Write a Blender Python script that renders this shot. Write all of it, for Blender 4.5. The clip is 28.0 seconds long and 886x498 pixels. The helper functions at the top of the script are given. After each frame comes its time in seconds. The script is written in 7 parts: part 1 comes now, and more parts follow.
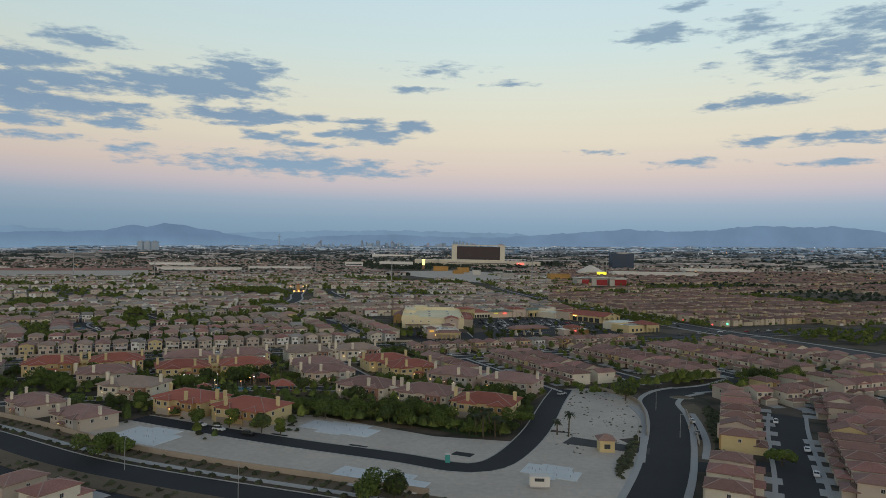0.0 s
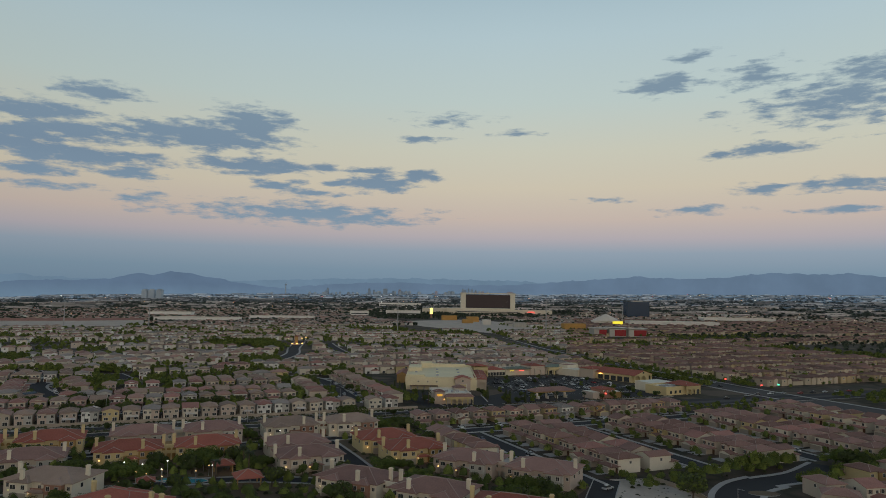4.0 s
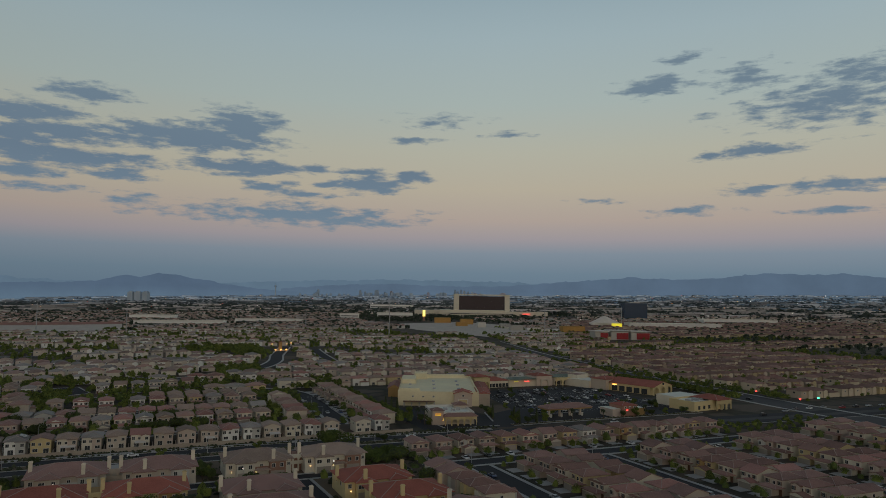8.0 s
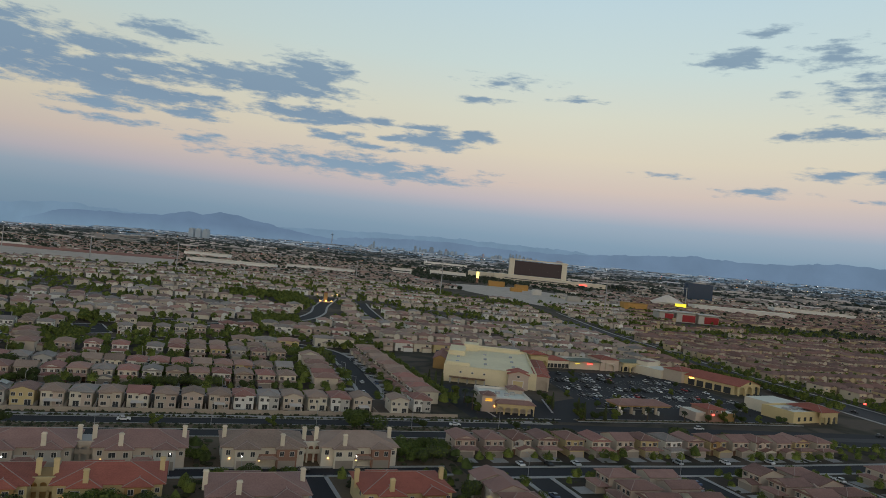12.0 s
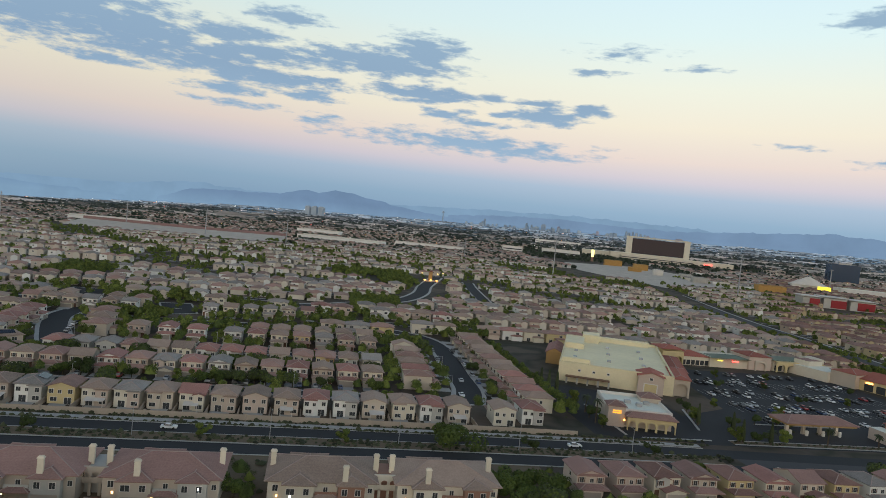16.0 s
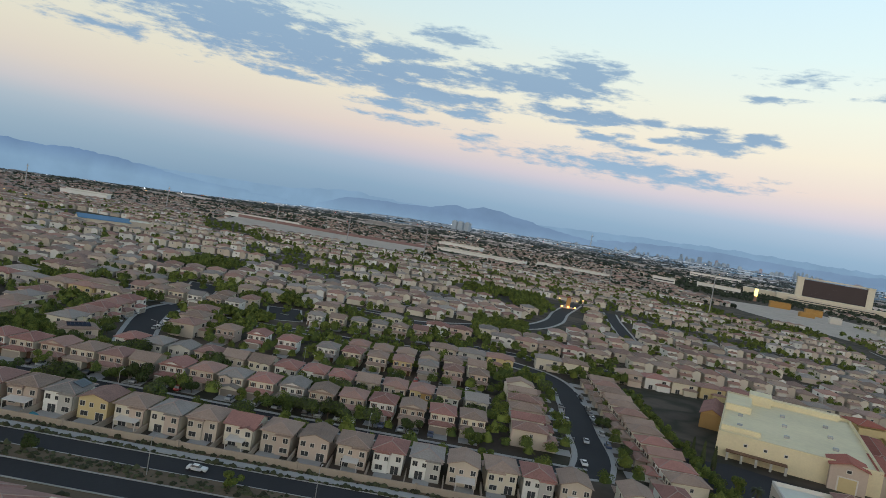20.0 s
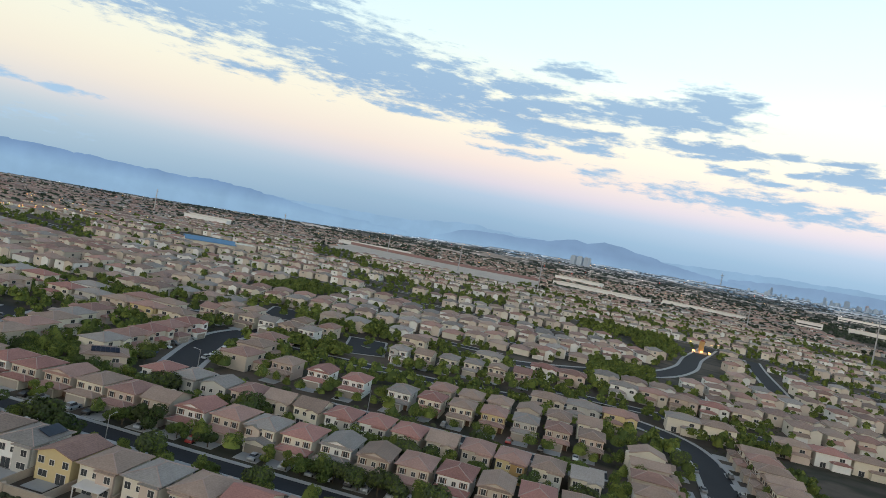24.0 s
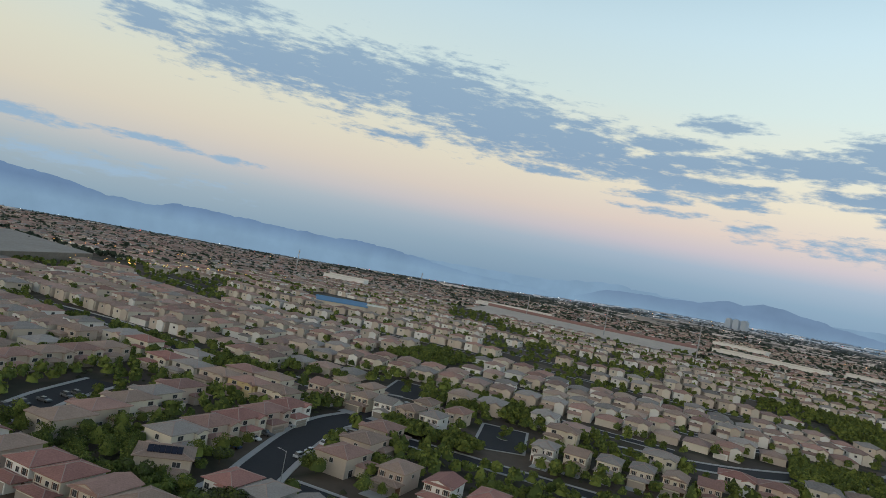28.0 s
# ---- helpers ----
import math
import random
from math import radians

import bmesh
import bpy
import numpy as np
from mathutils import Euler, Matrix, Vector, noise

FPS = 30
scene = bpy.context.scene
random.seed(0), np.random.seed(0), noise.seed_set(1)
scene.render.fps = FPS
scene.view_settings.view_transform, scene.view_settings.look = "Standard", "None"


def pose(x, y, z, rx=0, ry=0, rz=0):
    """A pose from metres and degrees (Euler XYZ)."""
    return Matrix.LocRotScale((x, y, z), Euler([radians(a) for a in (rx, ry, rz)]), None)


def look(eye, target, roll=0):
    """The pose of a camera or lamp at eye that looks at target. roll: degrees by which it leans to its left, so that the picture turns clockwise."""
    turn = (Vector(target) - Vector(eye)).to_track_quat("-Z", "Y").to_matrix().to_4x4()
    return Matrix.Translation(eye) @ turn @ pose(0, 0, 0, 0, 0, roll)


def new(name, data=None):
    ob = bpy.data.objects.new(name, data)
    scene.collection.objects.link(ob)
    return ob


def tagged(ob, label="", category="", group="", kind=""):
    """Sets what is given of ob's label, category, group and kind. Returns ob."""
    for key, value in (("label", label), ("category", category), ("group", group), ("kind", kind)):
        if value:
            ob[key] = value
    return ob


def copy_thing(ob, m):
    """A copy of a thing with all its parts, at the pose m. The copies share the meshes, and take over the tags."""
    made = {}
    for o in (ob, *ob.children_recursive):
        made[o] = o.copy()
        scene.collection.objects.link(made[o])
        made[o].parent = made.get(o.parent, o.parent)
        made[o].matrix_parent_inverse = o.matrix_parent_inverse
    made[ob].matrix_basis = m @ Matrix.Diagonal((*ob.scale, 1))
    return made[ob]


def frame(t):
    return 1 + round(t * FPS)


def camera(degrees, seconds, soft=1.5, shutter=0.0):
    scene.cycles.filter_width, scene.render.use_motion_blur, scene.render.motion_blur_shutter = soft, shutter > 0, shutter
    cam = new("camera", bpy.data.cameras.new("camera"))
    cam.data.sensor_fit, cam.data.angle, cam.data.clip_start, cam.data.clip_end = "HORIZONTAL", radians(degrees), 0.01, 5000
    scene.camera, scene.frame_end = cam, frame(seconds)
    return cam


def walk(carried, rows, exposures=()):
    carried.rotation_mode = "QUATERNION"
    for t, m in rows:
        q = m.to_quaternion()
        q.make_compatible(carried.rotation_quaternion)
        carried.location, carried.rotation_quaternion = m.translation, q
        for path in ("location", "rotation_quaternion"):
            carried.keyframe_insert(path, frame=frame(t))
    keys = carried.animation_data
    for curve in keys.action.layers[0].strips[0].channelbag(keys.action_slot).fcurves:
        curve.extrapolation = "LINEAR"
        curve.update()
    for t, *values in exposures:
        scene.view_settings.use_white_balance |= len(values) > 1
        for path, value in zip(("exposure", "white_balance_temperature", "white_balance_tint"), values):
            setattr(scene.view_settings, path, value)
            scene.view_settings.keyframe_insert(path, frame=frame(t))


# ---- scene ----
# Camera: eye x, y, z in metres, yaw to the left, pitch up and roll in degrees.
cam = camera(65.34, 28.0, soft=0.6)


def aim(x, y, z, yaw, pitch, roll):
    a, p = radians(yaw), radians(pitch)
    return look((x, y, z), (x - math.sin(a) * math.cos(p), y + math.cos(a) * math.cos(p), z + math.sin(p)), roll)


PATH = [
    (0, 5.21, 0.53, 54.06, 1.108, 0.026, 1.096),
    (0.5, 5.25, 6.22, 54.36, 1.451, 1.577, 1.147),
    (1, 4.89, 13.14, 54.41, 1.243, 2.354, 1.174),
    (1.5, 4.98, 20.20, 54.55, 0.761, 1.267, 0.870),
    (2, 4.65, 27.29, 54.39, 1.036, 2.137, 0.894),
    (2.5, 4.48, 34.41, 54.79, 1.653, 1.381, 0.991),
    (3, 4.24, 41.19, 54.92, 1.653, 2.737, 0.971),
    (3.5, 3.68, 47.94, 54.92, 1.498, 3.536, 0.973),
    (4, 3.27, 54.36, 55.32, 1.853, 3.974, 1.023),
    (4.5, 2.62, 60.68, 55.46, 1.839, 4.226, 1.002),
    (6.5, 0.12, 85.48, 55.87, 1.333, 4.651, 1.013),
    (7, -0.30, 91.66, 56.22, 1.393, 4.651, 0.965),
    (7.5, -0.70, 97.46, 56.51, 1.339, 4.678, 0.900),
    (8, -1.39, 103.66, 56.36, 1.150, 4.090, 0.870),
    (8.5, -1.70, 109.97, 56.27, 1.513, 1.371, 1.622),
    (9, -2.35, 116.03, 56.18, 0.334, 2.439, 1.421),
    (9.5, -2.82, 122.00, 56.40, -0.557, -0.585, 0.791),
    (10, -3.64, 128.35, 56.02, 0.447, 1.342, 2.726),
    (10.5, -4.23, 134.67, 55.99, 1.749, 1.178, 4.203),
    (11, -4.65, 140.86, 55.83, 3.537, 0.197, 5.851),
    (11.5, -5.36, 147.22, 56.15, 4.594, 0.806, 5.803),
    (12, -5.87, 153.56, 57.08, 5.643, 0.541, 5.806),
    (12.5, -6.41, 159.77, 57.26, 7.673, 1.592, 7.421),
    (14.5, -9.80, 184.15, 56.81, 11.744, -0.140, 6.131),
    (15, -10.23, 189.77, 56.70, 13.135, 0.036, 7.028),
    (15.5, -11.08, 195.95, 56.54, 14.071, -1.642, 6.929),
    (16, -11.97, 202.12, 56.16, 14.615, -2.249, 5.829),
    (16.5, -12.81, 208.06, 55.77, 15.838, -1.543, 6.536),
    (17, -13.67, 213.84, 55.40, 16.980, -1.397, 6.872),
    (17.5, -14.66, 219.54, 55.06, 18.586, -0.904, 7.970),
    (18, -15.64, 225.72, 54.88, 20.424, -0.420, 9.052),
    (18.5, -16.88, 231.52, 54.57, 22.133, 0.144, 9.440),
    (19, -17.59, 236.63, 54.72, 24.204, 0.911, 10.442),
    (19.5, -18.68, 242.39, 54.66, 25.501, -0.733, 10.031),
    (20, -19.85, 247.80, 54.65, 26.760, -2.284, 9.793),
    (20.5, -21.92, 253.95, 54.25, 27.753, -2.162, 8.466),
    (22.5, -29.78, 277.37, 51.63, 31.742, -2.748, 7.467),
    (23, -32.19, 282.71, 51.10, 32.892, -2.129, 7.950),
    (23.5, -35.03, 287.92, 50.63, 34.715, -1.750, 9.258),
    (24, -38.10, 293.13, 50.41, 36.868, -1.249, 10.906),
    (24.5, -41.44, 298.09, 50.06, 38.488, -0.852, 10.685),
    (25, -45.12, 303.12, 49.94, 39.762, -1.501, 10.283),
    (25.5, -49.22, 308.00, 49.77, 41.437, -0.495, 10.452),
    (26, -53.51, 312.88, 49.99, 42.493, -0.890, 9.536),
    (26.5, -58.48, 317.60, 49.65, 44.163, 0.747, 9.818),
    (27, -63.05, 321.82, 49.73, 45.987, 1.679, 10.487),
    (27.5, -68.01, 325.93, 50.26, 47.614, 1.914, 10.871),
    (28, -72.15, 329.76, 51.10, 49.034, 1.428, 10.989),
]
EXPOSURES = [(0.0, -0.15, 6320, 6), (3.0, -0.4, 6420, 6), (5.5, -0.72, 6500, 6), (8.0, -0.94, 6500, 6), (10.0, -0.6, 6480, 6), (12.0, -0.28, 6400, 6), (15.0, 0.03, 6250, 6), (17.0, 0.18, 6220, 6), (20.0, 0.17, 6220, 6), (24.0, 0.5, 6220, 6), (26.0, 0.38, 6270, 6), (28.0, 0.08, 6330, 6)]
SKY_STRENGTH, SUN_STRENGTH = 1.0, 0.29
walk(cam, [(t, aim(*row)) for t, *row in PATH], EXPOSURES)

# ---- sky and light ----


def lin(r, g, b):
    return tuple(((c / 255 + 0.055) / 1.055) ** 2.4 if c > 10 else c / 255 / 12.92 for c in (r, g, b)) + (1.0,)


class Nodes:
    """Short hand for building node trees."""

    def __init__(self, tree):
        self.tree = tree

    def add(self, kind, ins=(), **props):
        n = self.tree.nodes.new(kind)
        for k, v in props.items():
            if k == "operation":
                n.operation = v
            elif k == "blend":
                n.data_type, n.blend_type = "RGBA", v
            elif k == "interp":
                n.interpolation_type = v
            elif k == "sky":
                n.sky_type = v
            elif k == "dims":
                n.noise_dimensions = v
        for key, v in (ins.items() if isinstance(ins, dict) else enumerate(ins)):
            if v is None:
                continue
            if isinstance(v, bpy.types.NodeSocket):
                self.tree.links.new(v, n.inputs[key])
            else:
                n.inputs[key].default_value = v
        return n

    def math(self, op, *ins):
        return self.add("ShaderNodeMath", ins, operation=op).outputs[0]

    def vec(self, op, *ins):
        n = self.add("ShaderNodeVectorMath", ins, operation=op)
        return n.outputs[1] if op in ("LENGTH", "DOT_PRODUCT") else n.outputs[0]

    def mix(self, f, a, b, blend="MIX"):
        return self.add("ShaderNodeMix", {0: f, 6: a, 7: b}, blend=blend).outputs[2]

    def noise(self, vector, scale, detail=3.0, rough=0.55):
        return self.add("ShaderNodeTexNoise", {"Vector": vector, "Scale": scale, "Detail": detail, "Roughness": rough}).outputs[0]

    def ramp(self, f, stops):
        n = self.add("ShaderNodeValToRGB", (f,))
        e = n.color_ramp.elements
        while len(e) < len(stops):
            e.new(0.5)
        for el, (p, c) in zip(e, stops):
            el.position, el.color = p, c
        return n.outputs[0]

    def remap(self, f, a, b, c=0.0, d=1.0, interp="LINEAR"):
        return self.add("ShaderNodeMapRange", (f, a, b, c, d), interp=interp).outputs[0]


world = bpy.data.worlds.new("dusk_sky")
scene.world = world
world.use_nodes = True
world.node_tree.nodes.clear()
N = Nodes(world.node_tree)
way = N.add("ShaderNodeTexCoord").outputs["Generated"]
xyz = N.add("ShaderNodeSeparateXYZ", (way,))
el = N.math("MULTIPLY", N.math("ARCSINE", xyz.outputs[2]), 57.2958)
az = N.math("MULTIPLY", N.math("ARCTAN2", xyz.outputs[0], xyz.outputs[1]), 57.2958)
# colours of the dusk sky by height over the horizon, 0 to 30 degrees, then up to the zenith
low = N.ramp(N.remap(el, 0.0, 30.0), [(0.0, lin(122, 149, 174)), (0.07, lin(132, 160, 184)), (0.125, lin(156, 173, 194)), (0.165, lin(194, 185, 195)),
    (0.215, lin(216, 197, 190)), (0.30, lin(226, 213, 194)), (0.40, lin(223, 220, 204)), (0.53, lin(209, 222, 220)), (0.70, lin(198, 218, 227)), (1.0, lin(172, 202, 222))])
# towards the north the pink and blue bands fade
pale = N.ramp(N.remap(el, 0.0, 30.0), [(0.0, lin(150, 174, 190)), (0.09, lin(172, 186, 196)), (0.17, lin(206, 203, 198)), (0.25, lin(224, 214, 196)), (0.36, lin(226, 222, 204)), (0.53, lin(214, 225, 222)), (0.70, lin(200, 219, 227)), (1.0, lin(172, 202, 222))])
low = N.mix(N.remap(az, -34.0, -80.0, 0, 0.8), low, pale)
high = N.mix(N.remap(el, 20.0, 48.0, 0, 1, "SMOOTHSTEP"), low, lin(78, 90, 114))
# the sky dims from the east towards the north
high = N.mix(1.0, high, N.ramp(N.remap(az, -90.0, 30.0), [(0.0, (.86, .86, .86, 1)), (.38, (.93, .93, .93, 1)), (.6, (1.04, 1.04, 1.04, 1)), (.78, (1.1, 1.1, 1.1, 1))]), "MULTIPLY")
# the afterglow behind, in the west
glow = N.math("MULTIPLY", N.remap(xyz.outputs[1], 0.0, -1.0, 0, 1, "SMOOTHSTEP"), N.remap(el, 40.0, 0.0))
dusk = N.mix(glow, high, (1.2, 1.0, 0.8, 1))
# cloud banks: azimuth, height, half width, half height in degrees, density
LEFT_BANK = [(-29.0, 14.6, 2.6, .7, .9), (-32.6, 12.8, 3.2, .8, 1), (-30.0, 11.6, 4.4, .8, 1), (-30.4, 9.9, 6.2, .8, 1), (-34.0, 11.0, 3.4, .9, 1), (-21.5, 12.2, 6.8, 1.1, 1.1),
    (-17.8, 13.6, 3.0, 1.3, 1), (-17.4, 10.2, 5.6, .55, 1), (-18.0, 9.7, 2.2, .3, .8), (-26.6, 9.0, 2.4, .45, .9), (-32.5, 8.7, 3.4, .45, .8), (-32.0, 7.6, 3.2, .3, .6)]
MIDDLE_BANK = [(-7.4, 9.2, 3.2, .8, 1), (-4.2, 9.9, 2.0, .45, 1), (-10.8, 9.2, .9, .3, .8), (-15.2, 8.9, 1.9, .4, .8), (-12.9, 8.3, 2.4, .35, .8), (-14.0, 6.6, 8.6, .8, .75),
    (-9.5, 6.3, 5.4, .6, .65), (-25.4, 6.9, 1.5, .6, .45), (-11.8, 10.4, 1.4, .3, .8), (-8.0, 10.3, 2.0, .28, .8), (4.3, 13.5, 1.8, .22, .7), (-1.5, 14.5, 2.2, .4, .35), (-3.6, 13.0, 1.6, .25, .5)]
RIGHT_BANK = [(15.9, 16.8, 2.5, .7, 1), (23.2, 11.5, 3.2, .5, 1), (19.8, 11.2, 1.0, .28, 1), (22.9, 16.9, 1.9, 1.0, .7), (28.3, 14.6, 5.0, 1.6, .75), (30.8, 16.3, 3.4, 1.0, .9), (28.5, 8.6, 4.4, .45, .8),
    (23.2, 8.5, 1.7, .4, .7), (18.4, 7.1, 2.4, .3, .7), (28.4, 6.8, 3.2, .28, .8), (11.5, 8.0, 2.0, .18, .7), (18.1, 18.7, 1.2, .4, .8), (19.4, 17.0, .8, .4, .6), (20.6, 14.2, 1.0, .3, .4)]
NORTH_BANK = [(-75.0, 13.8, 3.6, 1.2, .8), (-65.5, 13.4, 7.5, 2.2, .95), (-59.0, 13.8, 6.5, 2.6, 1), (-52.0, 13.9, 7.5, 2.6, 1), (-46.0, 12.4, 7.0, 2.6, 1.05), (-40.0, 11.8, 6.0, 2.2, 1), (-35.5, 10.4, 5.0, 1.0, .9),
    (-81.5, 5.0, 3.6, .5, .9), (-73.4, 5.2, 3.6, .35, .8), (-78.0, 2.6, 8.0, .6, .5), (-67.1, 5.1, 2.0, .25, .7), (-55.0, 9.8, 4.0, .5, .5), (-42.0, 9.6, 4.0, .5, .7), (-69.5, 16.5, 4.5, 1.0, .7)]
here = N.add("ShaderNodeCombineXYZ", (az, el, 0.0)).outputs[0]
ripple = N.noise(N.vec("MULTIPLY", here, (0.16, 0.75, 0)), 1.0, 2.0)
here = N.vec("ADD", here, N.vec("MULTIPLY", N.add("ShaderNodeCombineXYZ", (N.math("SUBTRACT", ripple, 0.5),) * 2).outputs[0], (3.0, 0.7, 0)))
cover = None
for a, e, w, h, d in LEFT_BANK + MIDDLE_BANK + [(*q[:4], .8 * q[4]) for q in RIGHT_BANK] + NORTH_BANK:
    r = N.vec("LENGTH", N.vec("MULTIPLY_ADD", here, (1 / w, 1 / h, 0), (-a / w, -e / h, 0)))
    s = N.math("MULTIPLY_ADD", r, -d, d * 1.12)
    cover = s if cover is None else N.math("MAXIMUM", cover, s)
fine = N.noise(N.vec("MULTIPLY", N.add("ShaderNodeCombineXYZ", (az, el, 0.0)).outputs[0], (0.5, 1.9, 0)), 1.0, 7.0, 0.62)
cover = N.math("ADD", cover, N.math("MULTIPLY", N.math("SUBTRACT", fine, 0.44), 2.9))
cover = N.remap(cover, 0.0, 0.8, 0, 0.95, "SMOOTHSTEP")
grey = N.ramp(N.remap(el, 3.0, 18.0), [(0.0, lin(150, 175, 199)), (0.25, lin(134, 163, 192)), (0.5, lin(126, 152, 181)), (1.0, lin(142, 165, 187))])
seen = N.mix(cover, dusk, grey)
sky = N.add("ShaderNodeTexSky", sky="NISHITA")
sky.sun_disc, sky.sun_elevation, sky.sun_rotation = False, radians(1.5), radians(180)
both = N.mix(1.0, seen, N.mix(1.0, sky.outputs[0], (0.02, 0.02, 0.02, 1), "MULTIPLY"), "ADD")
N.add("ShaderNodeOutputWorld", (N.add("ShaderNodeBackground", (both, SKY_STRENGTH)).outputs[0],))

sun = new("sun", bpy.data.lights.new("sun", "SUN"))
sun.data.energy, sun.data.angle, sun.data.color = SUN_STRENGTH, radians(40), (1.0, 0.86, 0.71)
sun.matrix_world = look((0, 0, 300), (-50, 125, 240))

# ---- materials ----


def material(name, colour, rough=0.85, vary=0.18, size=0.6, stain=0.15, each=0.0, bump=0.0, rows=0.0, metal=0.0, island=False, spec=0.3, other=None):
    """A surface with a fine grain, broad stains, and a shift of tone from piece to piece. rows: height of courses of tiles."""
    m = bpy.data.materials.new(name)
    m.use_nodes = True
    n = Nodes(m.node_tree)
    p = m.node_tree.nodes["Principled BSDF"]
    place = n.add("ShaderNodeNewGeometry")
    at = place.outputs["Position"]
    grain = n.noise(at, 1 / size, 4.0)
    broad = n.noise(at, 0.09 / size, 2.0)
    tone = n.math("ADD", n.math("MULTIPLY", n.math("SUBTRACT", grain, 0.5), vary * 2), n.math("MULTIPLY", n.math("SUBTRACT", broad, 0.5), stain * 2))
    if each:
        r = place.outputs["Random Per Island"] if island else n.add("ShaderNodeObjectInfo").outputs["Random"]
        tone = n.math("ADD", tone, n.math("MULTIPLY", n.math("SUBTRACT", r, 0.5), each * 2))
    if rows:
        z = n.add("ShaderNodeSeparateXYZ", (at,)).outputs[2]
        course = n.math("FRACT", n.math("DIVIDE", z, rows))
        tone = n.math("ADD", tone, n.math("MULTIPLY", n.math("GREATER_THAN", 0.22, course), -0.07))
    base = (*colour, 1.0)
    if other is not None:
        if island:
            pick = m.node_tree.nodes.new("ShaderNodeTexWhiteNoise")
            pick.noise_dimensions = "1D"
            m.node_tree.links.new(place.outputs["Random Per Island"], pick.inputs["W"])
            pick = pick.outputs[0]
        else:
            pick = n.remap(broad, 0.42, 0.58)
        base = n.ramp(pick, [(i / len(other), (*c, 1.0)) for i, c in enumerate((colour, *other))])
        if island:
            m.node_tree.nodes[base.node.name].color_ramp.interpolation = "CONSTANT"
    shade = n.vec("SCALE", base if isinstance(base, bpy.types.NodeSocket) else colour)
    shade.node.inputs[3].default_value = 1.0
    m.node_tree.links.new(n.math("ADD", 1.0, tone), shade.node.inputs[3])
    m.node_tree.links.new(shade, p.inputs["Base Color"])
    p.inputs["Roughness"].default_value, p.inputs["Metallic"].default_value = rough, metal
    p.inputs["Specular IOR Level"].default_value = spec
    if bump:
        b = n.add("ShaderNodeBump", {"Strength": bump, "Distance": size * 0.3, "Height": grain})
        m.node_tree.links.new(b.outputs[0], p.inputs["Normal"])
    return m


def glowing(name, colour, strength):
    m = bpy.data.materials.new(name)
    m.use_nodes = True
    p = m.node_tree.nodes["Principled BSDF"]
    p.inputs["Base Color"].default_value = p.inputs["Emission Color"].default_value = (*colour, 1)
    p.inputs["Emission Strength"].default_value = strength
    return m


STUCCO = {k: material("stucco_" + k, c, 0.95, 0.08, 0.5, 0.10, 0.10, 0.25) for k, c in dict(cream=(0.66, 0.61, 0.51), tan=(0.53, 0.46, 0.38), white=(0.76, 0.75, 0.71),
    yellow=(0.60, 0.49, 0.27), pink=(0.54, 0.445, 0.375), grey=(0.48, 0.465, 0.43), ochre=(0.40, 0.26, 0.11), brick=(0.33, 0.19, 0.14), pale=(0.68, 0.62, 0.50)).items()}
TILES = {k: material("tiles_" + k, c, 0.9, 0.34, 0.34, 0.2, 0.2, 0.4, rows=0.13) for k, c in dict(pink=(0.365, 0.232, 0.192), tan=(0.35, 0.262, 0.208), grey=(0.315, 0.29, 0.265),
    red=(0.37, 0.125, 0.09), umber=(0.27, 0.158, 0.13), mauve=(0.31, 0.19, 0.162), rose=(0.37, 0.195, 0.165)).items()}
RIDGE = material("ridge_tiles", (0.40, 0.31, 0.275), 0.9, 0.2, 0.3, 0.15)
TRIM = material("painted_trim", (0.68, 0.65, 0.60), 0.7, 0.05)
PANE = material("window_glass", (0.06, 0.064, 0.068), 0.12, 0.1, 2.0, spec=0.6)
GARAGE = material("garage_door_paint", (0.36, 0.31, 0.26), 0.7, 0.06, 0.4, 0.08, 0.25)
DOOR = material("door_paint", (0.16, 0.09, 0.06), 0.6, 0.08)
CONCRETE = material("concrete", (0.42, 0.415, 0.40), 0.9, 0.10, 0.7, 0.12, bump=0.2)
SLAB = material("foundation_slab", (0.68, 0.70, 0.70), 0.85, 0.10, 1.5, 0.14)
ASPHALT = material("asphalt", (0.034, 0.035, 0.039), 0.9, 0.10, 0.8, 0.12, bump=0.2)
OLD_ASPHALT = material("worn_asphalt", (0.075, 0.075, 0.078), 0.92, 0.10, 0.8, 0.15)
PAINT = material("road_paint", (0.55, 0.55, 0.52), 0.8, 0.10)
DIRT = material("desert_dirt", (0.55, 0.49, 0.42), 0.95, 0.22, 1.6, 0.2, bump=0.3)
GRAVEL = material("yard_gravel", (0.16, 0.122, 0.08), 0.95, 0.22, 0.8, 0.2, bump=0.4)
GROUND = material("desert_ground", (0.09, 0.072, 0.055), 0.95, 0.3, 3.0, 0.25, other=((0.042, 0.042, 0.027), (0.11, 0.086, 0.064)))
GRASS = material("lawn", (0.055, 0.085, 0.03), 0.95, 0.25, 0.5, 0.25, bump=0.5)
BLOCK = material("block_wall", (0.42, 0.35, 0.28), 0.95, 0.10, 0.4, 0.12, rows=0.2)
BARK = material("bark", (0.11, 0.085, 0.06), 0.95, 0.2, 0.15, bump=0.6)
LEAF = [material("leaves", c, 0.8, 0.35, 0.5, 0.10, 0.28, spec=0.15) for c in ((0.066, 0.094, 0.028), (0.105, 0.14, 0.034), (0.068, 0.084, 0.04), (0.17, 0.19, 0.042))]
PALM = material("palm_fronds", (0.05, 0.062, 0.03), 0.7, 0.2)
SHRUB = material("shrubs", (0.062, 0.068, 0.034), 0.9, 0.25, 0.4, 0.1, 0.5, island=True)
